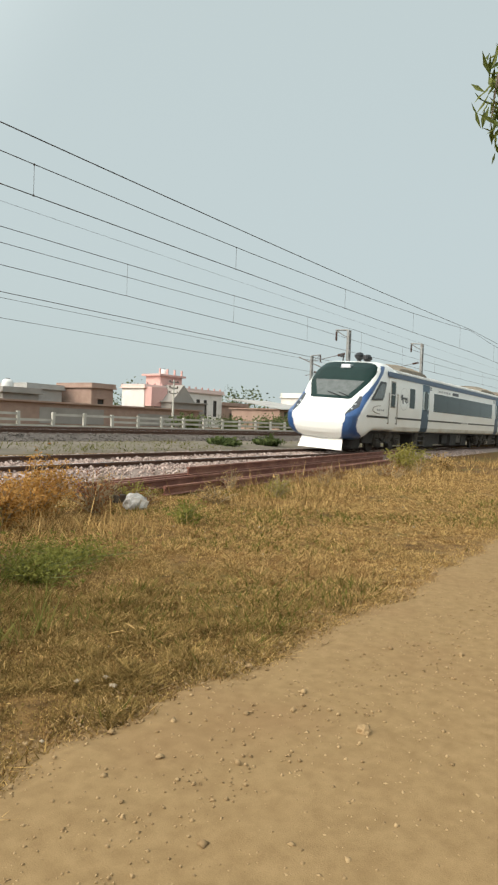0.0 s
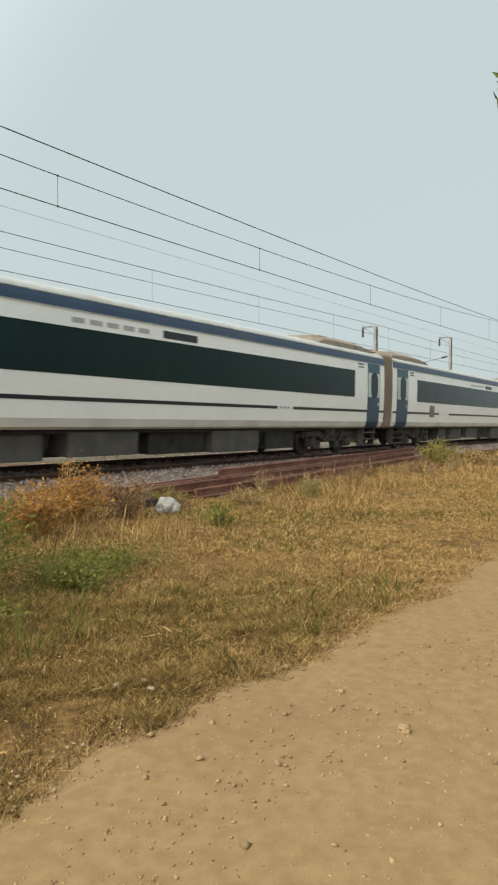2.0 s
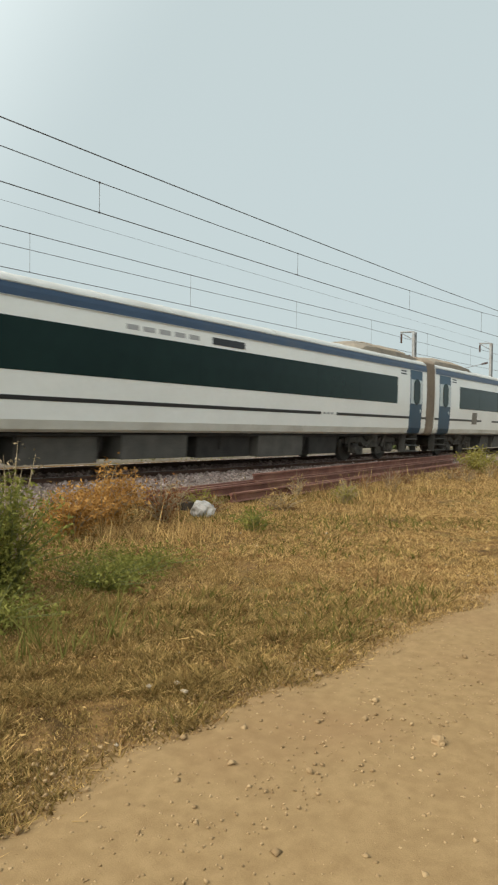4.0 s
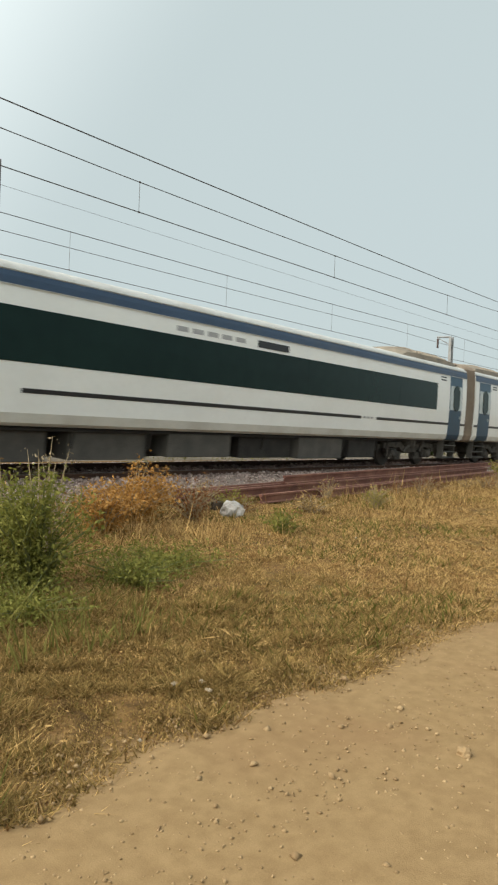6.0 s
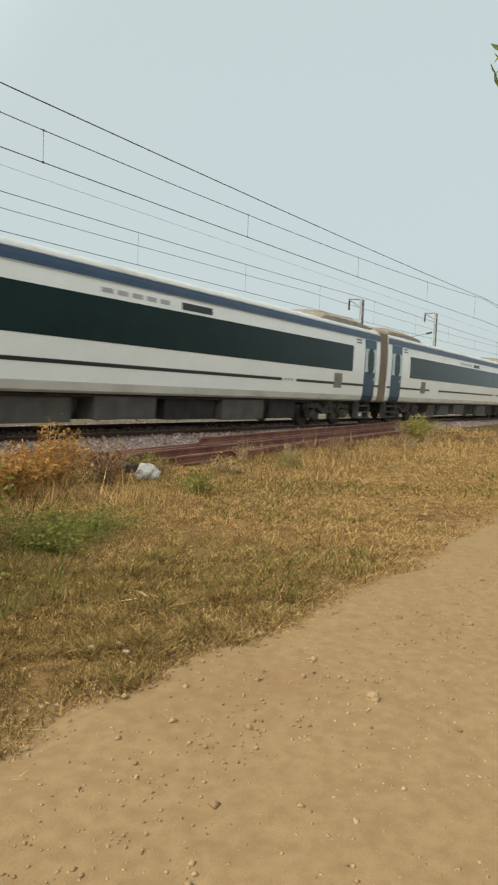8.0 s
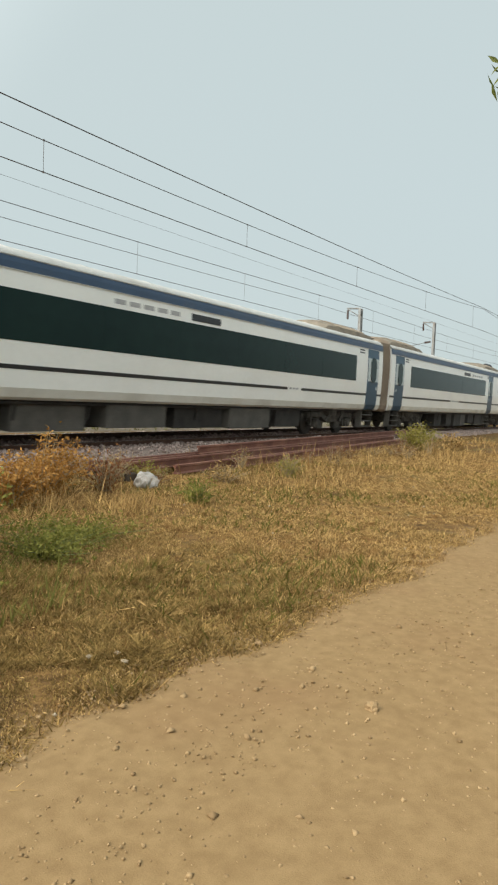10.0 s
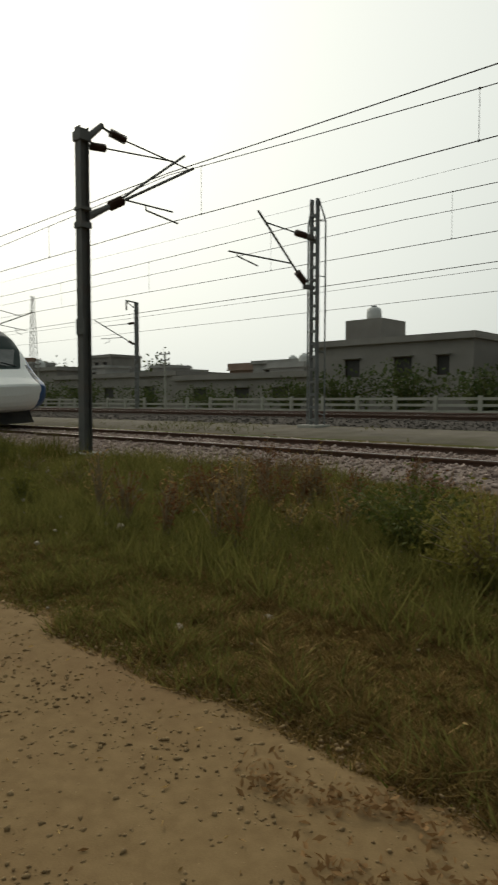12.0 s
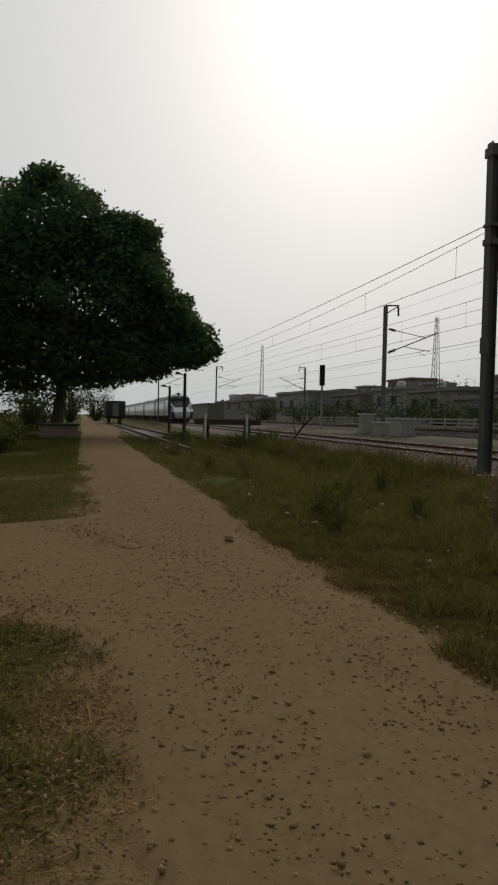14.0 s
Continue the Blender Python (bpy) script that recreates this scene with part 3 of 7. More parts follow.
def make_track(name, label, y, z, cant=0.0, x0=-600, x1=600, s0=-60, s1=50):
    tr = thing(name, label, "railway track", kind="structure", at=(0, y, z))
    me = rail_mesh("rail", x1 - x0, MAT["rail"], MAT["railtop"])
    for k, s in enumerate((-1, 1)):
        if cant:
            ob = new("rail", bent_rail("rail", s * GAUGE / 2, MAT["rail"], MAT["railtop"]))
            ob.parent = tr
            ob.matrix_basis = pose(0, 0, -0.172 + (cant if s > 0 else 0))
            continue
        ob = new("rail", me)
        ob.parent = tr
        ob.matrix_basis = pose(x0, s * GAUGE / 2, -0.172 + (cant if s > 0 else 0))
    bm = boxed(-0.12, 0.12, -1.35, 1.35, -0.36, -0.178, bevel=0.02)
    sm = bpy.data.meshes.new("sleeper"); bm.to_mesh(sm); bm.free(); sm.materials.append(MAT["sleeper"])
    for i in range(int((s1 - s0) / 0.62)):
        ob = new("sleeper", sm)
        ob.parent = tr
        x = s0 + 0.62 * i
        lean, turn = (math.degrees(math.asin(cant / GAUGE)), math.degrees(math.atan(float(bend(x + 0.5) - bend(x - 0.5))))) if cant else (0, 0)
        ob.matrix_basis = pose(x, float(bend(x)) if cant else 0, cant / 2, lean, 0, turn)
    return tr


make_track("track_1", "main railway track with worn bright rail heads", TRACK_Y, RAIL_Z, CANT)
make_track("track_2", "second railway track on a raised ballast bed", 20.7, 1.06, 0, s0=-20, s1=30)
make_track("track_3", "third railway track on a raised ballast bed", 25.6, 1.06, 0, s0=-10, s1=15)
sid = thing("siding_track", "disused siding track with rusty pale rails", "railway track", kind="structure", at=(0, 5.0, 0.2))
for s in (-1, 1):
    ob = new("rail", rail_mesh("rail", 110, MAT["rail"], MAT["railtop"]))
    ob.parent = sid
    ob.matrix_basis = pose(-136, s * GAUGE / 2 - 0.05, -0.1, 0, 0, 0)
bm = boxed(-0.12, 0.12, -1.35, 1.35, -0.2, -0.1, bevel=0.02)
sm = bpy.data.meshes.new("sleeper"); bm.to_mesh(sm); bm.free(); sm.materials.append(MAT["sleeper"])
for i in range(60):
    ob = new("sleeper", sm); ob.parent = sid; ob.matrix_basis = pose(-26.5 - 0.66 * i, -0.05, 0)


# ---------------------------------------------------------------- the train
STRETCH = 1.138
COACH, NOSE_X, SPEED, COUNT = 23.86 * STRETCH, 24.32, 35.61 * STRETCH, 16
SECTION = [(1.46, 0.96), (1.56, 1.02), (1.615, 1.2), (1.62, 1.6), (1.62, 2.1), (1.605, 2.6), (1.575, 3.05), (1.545, 3.4), (1.53, 3.52), (1.49, 3.66), (1.36, 3.76), (1.05, 3.84), (0.5, 3.89), (0.0, 3.9)]


def side_y(z):
    zs, ys = [p[1] for p in SECTION], [p[0] for p in SECTION]
    return float(np.interp(z, zs[:10], ys[:10]))


def shell(bm, u0, u1, pts, close=False):
    """Sweep the full cross-section (both halves of pts) from u0 to u1."""
    ring = [(-y, z) for y, z in pts] + [(y, z) for y, z in reversed(pts[:-1])]
    us = [u0, u1]
    rows = [[bm.verts.new((u, y, z)) for y, z in ring] for u in us]
    n = len(ring)
    for i in range(n - 1):
        bm.faces.new((rows[0][i], rows[0][i + 1], rows[1][i + 1], rows[1][i]))
    bm.faces.new((rows[0][n - 1], rows[0][0], rows[1][0], rows[1][n - 1]))
    bm.faces.new(rows[0]); bm.faces.new(rows[1][::-1])
    return bm


def skin(s, u0, u1, z0, z1, out, inner=-0.01, rounded=0.0):
    """A panel that follows the coach side s (-1 or 1), standing out by out."""
    bm = bmesh.new()
    zs = np.unique(np.concatenate([[z0, z1], [p[1] for p in SECTION if z0 < p[1] < z1]]))
    def col(u, o):
        return [bm.verts.new((u, s * (side_y(z) + o), z)) for z in zs]
    a, b, c, d = col(u0, out), col(u1, out), col(u0, inner), col(u1, inner)
    n = len(zs)
    for i in range(n - 1):
        bm.faces.new((a[i], b[i], b[i + 1], a[i + 1]))
        bm.faces.new((a[i], a[i + 1], c[i + 1], c[i]))
        bm.faces.new((b[i], d[i], d[i + 1], b[i + 1]))
    bm.faces.new((a[0], c[0], d[0], b[0])); bm.faces.new((a[-1], b[-1], d[-1], c[-1]))
    return bm


def oval(s, uc, zc, w, h, out, material_depth=0.01):
    """A window pane with rounded ends on the coach side."""
    bm = bmesh.new()
    r = w / 2
    pts = [(uc + r * math.cos(a), zc + (h / 2 - r) + r * math.sin(a)) for a in np.linspace(0, math.pi, 9)] + [(uc + r * math.cos(a), zc - (h / 2 - r) + r * math.sin(a)) for a in np.linspace(math.pi, 2 * math.pi, 9)]
    f = [bm.verts.new((u, s * (side_y(z) + out), z)) for u, z in pts]
    g = [bm.verts.new((u, s * (side_y(z) + out - material_depth - 0.02), z)) for u, z in pts]
    bm.faces.new(f)
    for i in range(len(f)):
        j = (i + 1) % len(f)
        bm.faces.new((f[i], f[j], g[j], g[i]))
    return bm


def add_door(coach, s, u0, u1):
    d = part("door", skin(s, u0, u1, 0.97, 3.39, 0.012), MAT["teal"], coach, "dark blue sliding passenger door")
    part("door_pocket", skin(s, u0 + 0.03, u1 - 0.03, 2.12, 3.02, 0.02), MAT["pocket"], d, "pale grey upper door panel")
    uc = (u0 + u1) / 2
    part("pane", oval(s, uc, 2.57, 0.46, 0.96, 0.05), MAT["glass"], d, "tall oval dark door pane")
    bm = bmesh.new()
    box(bm, uc + 0.32, uc + 0.36, s * 1.64 - 0.02, s * 1.64 + 0.02, 1.8, 1.92)
    part("door_handle", bm, MAT["pocket"], d)
    st = bmesh.new()
    for z in (0.3, 0.52, 0.76):
        box(st, u0 + 0.05, u1 - 0.05, min(s * 1.2, s * 1.56), max(s * 1.2, s * 1.56), z, z + 0.03)
    for u in (u0 + 0.03, u1 - 0.06):
        box(st, u, u + 0.03, min(s * 1.25, s * 1.5), max(s * 1.25, s * 1.5), 0.28, 0.98)
    part("door_step", st, MAT["underlight"], coach, "metal boarding steps below the door")


def wheel_mesh():
    bm = bmesh.new()
    lathe(bm, (0, -0.07, 0.46), (0, 1, 0), [(0, 0.2), (0.01, 0.44), (0.03, 0.46), (0.1, 0.46), (0.11, 0.49), (0.14, 0.49), (0.14, 0.2)], 24)
    lathe(bm, (0, -0.16, 0.46), (0, 1, 0), [(0, 0.1), (0.09, 0.14), (0.1, 0.2)], 12)
    bmesh.ops.recalc_face_normals(bm, faces=bm.faces)
    me = bpy.data.meshes.new("wheel"); bm.to_mesh(me); bm.free(); me.materials.append(MAT["wheel"])
    return me


WHEEL = wheel_mesh()


def bogie_frame():
    bm = bmesh.new()
    for s in (-1, 1):
        y0, y1 = sorted((s * 1.02, s * 1.2))
        pts = [(-1.85, 0.62), (-1.55, 0.66), (-0.75, 0.66), (-0.45, 0.48), (0.45, 0.48), (0.75, 0.66), (1.55, 0.66), (1.85, 0.62), (1.85, 0.8), (0.7, 0.86), (0.4, 0.68), (-0.4, 0.68), (-0.7, 0.86), (-1.85, 0.8)]
        a = [bm.verts.new((u, y0, z)) for u, z in pts]; b = [bm.verts.new((u, y1, z)) for u, z in pts]
        for i in range(len(pts)):
            j = (i + 1) % len(pts)
            bm.faces.new((a[i], a[j], b[j], b[i]))
        bm.faces.new(a); bm.faces.new(b[::-1])
        for u in (-1.3, 1.3):
            box(bm, u - 0.17, u + 0.17, *sorted((s * 1.0, s * 1.3)), 0.3, 0.6, bevel=0.03)
            for du in (-0.28, 0.28):
                lathe(bm, (u + du, s * 1.12, 0.5), (0, 0, 1), [(0, 0.1), (0.04, 0.12), (0.05, 0.09), (0.1, 0.12), (0.11, 0.09), (0.16, 0.12), (0.3, 0.1)], 10)
        rod(bm, (-0.6, s * 1.28, 0.5), (0.1, s * 1.28, 0.9), 0.05)
        rod(bm, (0.6, s * 1.28, 0.5), (0.95, s * 1.28, 1.0), 0.045)
        lathe(bm, (0, s * 1.1, 0.66), (0, 0, 1), [(0, 0.26), (0.1, 0.3), (0.32, 0.3), (0.36, 0.2)], 14)
    box(bm, -0.35, 0.35, -1.05, 1.05, 0.5, 0.8)
    for s in (-1, 1):
        box(bm, -0.95, -0.5, *sorted((s * 0.95, s * 1.15)), 0.22, 0.5, bevel=0.03); box(bm, 0.5, 0.95, *sorted((s * 0.95, s * 1.15)), 0.22, 0.5, bevel=0.03)
        box(bm, -2.0, 2.0, *sorted((s * 0.55, s * 0.75)), 0.4, 0.9)
        for u in (-1.3, 1.3):
            lathe(bm, (u, s * 1.28, 0.46), (0, s, 0), [(0, 0.15), (0.05, 0.15), (0.08, 0.1)], 12)
            rod(bm, (u - 0.4, s * 1.25, 0.35), (u - 0.55, s * 1.3, 0.98), 0.03)
    box(bm, -2.1, -1.95, -1.1, 1.1, 0.5, 0.75); box(bm, 1.95, 2.1, -1.1, 1.1, 0.5, 0.75)
    for u in (-1.3, 1.3):
        rod(bm, (u, -0.9, 0.46), (u, 0.9, 0.46), 0.08)
    bmesh.ops.recalc_face_normals(bm, faces=bm.faces)
    me = bpy.data.meshes.new("bogie"); bm.to_mesh(me); bm.free(); me.materials.append(MAT["bogiedust"])
    return me


BOGIE = bogie_frame()


def add_bogie(coach, u):
    b = part("bogie", BOGIE, None, coach, "grimy steel bogie frame with springs")
    b.location = (u, 0, 0)
    for du in (-1.3, 1.3):
        for s in (-1, 1):
            w = part("wheel", WHEEL, None, b)
            w.matrix_basis = pose(du, s * 0.84, 0.0, 0, 0, 0 if s < 0 else 180)


def add_underside(coach, u0, u1, seed):
    rng = random.Random(seed)
    part("underframe", boxed(u0, u1, -1.3, 1.3, 0.86, 1.0), MAT["under"], coach)
    u = u0 + 1.0
    while u < u1 - 1.6:
        w = rng.uniform(0.8, 2.0)
        w = min(w, u1 - 0.8 - u)
        for s in (-1, 1):
            part("equipment_case", boxed(u, u + w, *sorted((s * 0.6, s * rng.uniform(1.25, 1.45))), rng.uniform(0.2, 0.42), 0.9, bevel=0.02), MAT["underlight"] if rng.random() < 0.35 else MAT["under"], coach)
        u += w + rng.uniform(0.12, 0.5)
    # box added to stop daylight showing through below the coach
    part("centre_case", boxed(u0 + 0.3, u1 - 0.3, -0.55, 0.55, 0.3, 0.9, bevel=0.03), MAT["under"], coach, "dark box added to block light under the coach")
    bm = bmesh.new()
    for s in (-1, 1):
        rod(bm, (u0, s * 1.36, 0.9), (u1, s * 1.36, 0.9), 0.03)
        for k in range(8):
            x = u0 + (u1 - u0) * (k + 0.5) / 8
            rod(bm, (x, s * 1.36, 0.9), (x, s * 1.3, 0.55), 0.025)
    part("pipework", bm, MAT["under"], coach)


def louvre_mesh():
    bm = bmesh.new()
    prof = [(-1.24, 3.84), (-1.19, 4.0), (-0.7, 4.172), (0, 4.2), (0.7, 4.172), (1.19, 4.0), (1.24, 3.84)]
    rows = [[bm.verts.new((u, y, z + dz)) for y, z in prof] for u, dz in ((0, -0.03), (0.03, 0), (0.1, 0), (0.14, -0.03))]
    for a, b in zip(rows, rows[1:]):
        for i in range(len(prof) - 1):
            bm.faces.new((a[i], a[i + 1], b[i + 1], b[i]))
    me = bpy.data.meshes.new("louvre"); bm.to_mesh(me); bm.free(); me.materials.append(MAT["roofbox"])
    return me


LOUVRE = louvre_mesh()


def add_roof_unit(coach, u0, u1, seed):
    """A low dusty ridged cover with louvres on the roof."""
    rng = random.Random(seed)
    bm = bmesh.new()
    prof = [(-1.3, 3.74), (-1.2, 3.97), (-0.7, 4.14), (0, 4.17), (0.7, 4.14), (1.2, 3.97), (1.3, 3.74)]
    rows = []
    for k, (u, h) in enumerate([(u0, 0.1), (u0 + 0.5, 0.85), (u0 + 1.2, 1.0), (u1 - 1.2, 1.0), (u1 - 0.5, 0.85), (u1, 0.1)]):
        rows.append([bm.verts.new((u, y, 3.76 + (z - 3.76) * h)) for y, z in prof])
    for a, b in zip(rows, rows[1:]):
        for i in range(len(prof) - 1):
            bm.faces.new((a[i], a[i + 1], b[i + 1], b[i]))
    part("roof_unit", bm, MAT["roofbox"], coach, "dusty brown louvred roof unit", smooth=False)
    u = u0 + 1.1
    while u < u1 - 1.0:
        o = part("louvre", LOUVRE, None, coach)
        o.location = (u, 0, rng.uniform(-0.012, 0.008))
        u += 0.26


def add_side(coach, s, win0, win1, u0, u1, grilles, sign, breaks):
    w = part("window_band", skin(s, win0, win1, 2.08, 3.03, 0.006), MAT["glass"], coach, "long dark tinted window band")
    u = win0 + 2.25
    while u < win1 - 1.0:
        part("mullion", skin(s, u - 0.02, u + 0.02, 2.09, 3.02, 0.009), MAT["glass"], w)
        u += 2.28
    part("cantrail", skin(s, u0, u1, 3.39, 3.62, 0.008), MAT["cant"], coach, "navy blue cantrail band with its shade painted in")
    part("gutter", skin(s, u0, u1, 3.37, 3.386, 0.02), MAT["roof"], coach)
    part("skirt_panel", skin(s, u0, u1, 0.965, 1.2, 0.003), MAT["lower"], coach, "dusty lower side panel")
    edges = [u0] + [v for b in breaks for v in b] + [u1]
    for a, b in zip(edges[::2], edges[1::2]):
        if b > a:
            part("stripe", skin(s, a, b, 1.55, 1.635, 0.006), MAT["stripe"], coach)
    for g0, g1 in grilles:
        g = part("vent_grille", skin(s, g0, g1, 1.43, 1.96, 0.014), MAT["grille"], coach, "square grey vent grille")
        for k in range(7):
            z = 1.47 + k * 0.065
            part("slat", skin(s, g0 + 0.03, g1 - 0.03, z, z + 0.03, 0.024), MAT["grille"], g)
    if sign:
        part("destination_display", skin(s, sign, sign + 1.1, 3.1, 3.27, 0.012), MAT["stripe"], coach, "black destination display")
        for k in range(5):
            a = sign - 2.4 + k * 0.42
            part("lettering", skin(s, a, a + 0.3, 3.13, 3.24, 0.004), MAT["lettering"], coach)
    for a in (win0 - 0.75, win1 + 0.25):
        part("marking", skin(s, a, a + 0.4, 3.16, 3.21, 0.005), MAT["stripe"], coach)
        part("marking", skin(s, a, a + 0.4, 3.26, 3.31, 0.005), MAT["stripe"], coach)
    for a, b in breaks[-2:-1]:
        for k in range(3):
            part("lettering", skin(s, a + 0.12 + (b - a - 0.24) * k / 3, a + 0.05 + (b - a - 0.24) * (k + 1) / 3, 1.57, 1.63, 0.005), MAT["lettering"], coach)


def roof_sheet(u0, u1):
    """The curved roof skin, a few millimetres proud of the body."""
    bm = bmesh.new()
    half = [(1.52, 3.635), (1.5, 3.67), (1.44, 3.725), (1.365, 3.772), (1.055, 3.852), (0.5, 3.9), (0.0, 3.91)]
    ring = [(-y, z) for y, z in half] + [(y, z) for y, z in reversed(half[:-1])]
    us = np.linspace(u0, u1, 14)
    rows = [[bm.verts.new((u, y, z)) for y, z in ring] for u in us]
    for a, b in zip(rows, rows[1:]):
        for i in range(len(ring) - 1):
            bm.faces.new((a[i], a[i + 1], b[i + 1], b[i]))
    for u in us[1:-1]:
        for (y0, z0), (y1, z1) in zip(ring, ring[1:]):
            rod(bm, (u, y0, z0), (u, y1, z1), 0.012, seg=4)
    return bm


def add_gangway(coach, u):
    bm = bmesh.new()
    n = 9
    prof = [(y * 0.975, z if z > 1.1 else z - 0.02) for y, z in SECTION]
    ring = [(-y, z) for y, z in prof] + [(y, z) for y, z in reversed(prof[:-1])]
    rows = []
    for i in range(n):
        k = 1.0 if i % 2 else 0.965
        rows.append([bm.verts.new((u + 0.92 * i / (n - 1), y * k, 2.4 + (z - 2.4) * (k + 0.015) * (1.09 if z > 3.6 else 1.0))) for y, z in ring])
    for a, b in zip(rows, rows[1:]):
        for i in range(len(ring)):
            j = (i + 1) % len(ring)
            bm.faces.new((a[i], a[j], b[j], b[i]))
    part("gangway", bm, MAT["bellows"], coach, "brown dusty gangway bellows between coaches")
    part("coupler", boxed(u - 0.6, u + 1.5, -0.16, 0.16, 0.75, 1.0), MAT["under"], coach)


def middle_coach(grilles):
    c = thing("train_coach", "white passenger coach with a dark window band and blue doors", "train coach", "coaches of the train")
    part("body", shell(bmesh.new(), 0.38, 23.42, SECTION), MAT["white"], c, "glossy white coach body")
    part("roof", roof_sheet(0.4, 23.4), MAT["roof"], c, "dusty pale grey roof sheet", smooth=True)
    for s in (-1, 1):
        add_side(c, s, 2.72, 21.13, 0.38, 23.42, grilles, 12.17, [(0.72, 1.77), (5.3, 6.6), (16.6, 17.4), (22.09, 23.04)])
        add_door(c, s, 0.72, 1.77)
        add_door(c, s, 22.09, 23.04)
    add_roof_unit(c, 0.5, 4.9, 1)
    add_roof_unit(c, 19.0, 23.3, 2)
    add_underside(c, 5.2, 18.8, 4)
    part("underframe", boxed(0.4, 5.2, -1.3, 1.3, 0.88, 0.98), MAT["under"], c)
    part("underframe", boxed(18.8, 23.45, -1.3, 1.3, 0.88, 0.98), MAT["under"], c)
    add_bogie(c, 3.6); add_bogie(c, 20.26)
    add_gangway(c, 23.4)
    return c


def smooth01(x):
    x = min(1.0, max(0.0, x))
    return x * x * (3 - 2 * x)


def eased(a, b):
    """The profile through the points (a, b) with its corners rounded."""
    g = np.linspace(-0.5, 4.5, 1001)
    v = np.interp(g, a, b)
    k = np.hanning(41); k /= k.sum()
    w = np.convolve(np.pad(v, 20, mode="edge"), k, mode="valid")
    t = np.clip((g - 0.1) / 0.3, 0, 1)
    return g, v * (1 - t) + w * t


def inside(x, y, poly):
    hit = np.zeros(x.shape, dtype=bool)
    for (ax, ay), (bx, by) in zip(poly, poly[1:] + poly[:1]):
        hit ^= ((ay > y) != (by > y)) & (x < (bx - ax) * (y - ay) / (by - ay + 1e-12) + ax)
    return hit


def nose_meshes():
    """The cab front as one lofted skin, parted into white shell, navy band, windscreen and headlights."""
    us, n = np.concatenate([np.linspace(0, 0.4, 50), np.linspace(0.42, 4.0, 190)]), 360
    top = eased([0, 0.05, 0.2, 0.5, 0.92, 1.3, 1.68, 2.1, 2.55, 3, 3.5, 4], [1.55, 1.64, 1.73, 1.9, 2.24, 2.67, 3.17, 3.63, 3.9, 4.0, 4.0, 3.92])
    bot = eased([0, 0.05, 0.12, 0.25, 0.5, 1.04, 1.35, 1.6, 2.0, 2.6, 4], [1.2, 0.95, 0.8, 0.66, 0.57, 0.54, 0.66, 0.84, 0.95, 0.96, 0.96])
    wid = eased([0, 0.02, 0.06, 0.14, 0.3, 0.6, 1.2, 2, 4], [0.8, 1.18, 1.36, 1.47, 1.55, 1.6, 1.615, 1.62, 1.62])
    box_e = eased([0, 0.4, 0.8, 1.65, 2.5, 4], [2.7, 3.6, 4.6, 6.2, 7.2, 8.0])
    a = 2 * np.pi * np.arange(n) / n
    ca, sa = np.cos(a), np.sin(a)
    V = []
    for u in us:
        zt, zb, w, e = [np.interp(u, *q) for q in (top, bot, wid, box_e)]
        e = np.where(sa >= 0, e, 0.5 + e)
        y = w * np.abs(ca) ** (2 / e) * np.sign(ca)
        h = np.abs(sa) ** (2 / e)
        z = np.where(sa >= 0, 1.5 + (zt - 1.5) * h, 1.5 - (1.5 - zb) * h)
        y *= np.interp(z, [1.7, 2.1, 2.6, 3.05, 3.4, 3.9], [1, 1, 0.991, 0.972, 0.954, 0.94])
        V.append(np.stack([np.full(n, u), y, z], 1))
    V = np.array(V)
    flat = V.reshape(-1, 3)
    m = len(us)
    i, j = np.meshgrid(np.arange(m - 1), np.arange(n), indexing="ij")
    p, q = i * n + j, i * n + (j + 1) % n
    quads = np.stack([p, q, q + n, p + n], -1).reshape(-1, 4)
    c = flat[quads].mean(1)
    u, ay, z = c[:, 0], np.abs(c[:, 1]), c[:, 2]
    # distance round the corner from the middle of the front, at one height
    turn = u - np.where(z > 1.55, np.interp(z, top[1][100:701], top[0][100:701]), 0) + ay
    band_in = np.interp(z, [0.58, 0.9, 1.23, 1.52, 1.75, 2.0, 2.4, 2.8, 3.2, 3.55, 3.8], [1.3, 1.16, 1.14, 1.2, 1.22, 1.26, 1.43, 1.66, 1.88, 1.9, 1.62])
    band_out = np.interp(z, [0.5, 0.77, 0.94, 1.17, 1.5, 1.76, 2.12, 2.67, 3.15, 3.5, 3.8], [1.3, 0.9, 0.5, 0.35, 0.42, 0.64, 1.06, 1.7, 2.25, 2.68, 2.98])
    screen = np.interp(z, [2.2, 2.31, 2.63, 3.05, 3.45, 3.7, 3.86, 3.95], [0.9, 0.98, 1.18, 1.48, 1.65, 1.54, 1.16, 0.6])
    lampy = inside(turn, z, [(1.2, 1.55), (1.22, 1.95), (1.27, 2.4), (1.42, 2.38), (1.6, 1.95), (1.44, 1.77)])
    blue = (turn > band_in) & (u < band_out) & (z < 3.8) & (ay > 0.5)
    glass = (turn < screen) & (z > 2.24) & (u < 2.66)
    pane = glass & (turn < screen - 0.32) & (z > 2.36) & (z < 3.05)
    kind = np.where(pane, 3, np.where(glass, 2, np.where(lampy, 4, np.where(blue, 1, 0))))
    kind = np.where((kind == 4) & (c[:, 1] > 0), 5, kind)
    out = {}
    for k, (key, material) in enumerate((("white", "white"), ("blue", "blue"), ("glass", "glass"), ("pane", "paneglass"), ("lamp_near", "lampglass"), ("lamp_far", "lampglass"))):
        fs = quads[kind == k]
        ids, inv = np.unique(fs, return_inverse=True)
        out[key] = mesh_of("nose_" + key, flat[ids], inv.reshape(-1, 4), MAT[material], True)
    tip = bmesh.new()
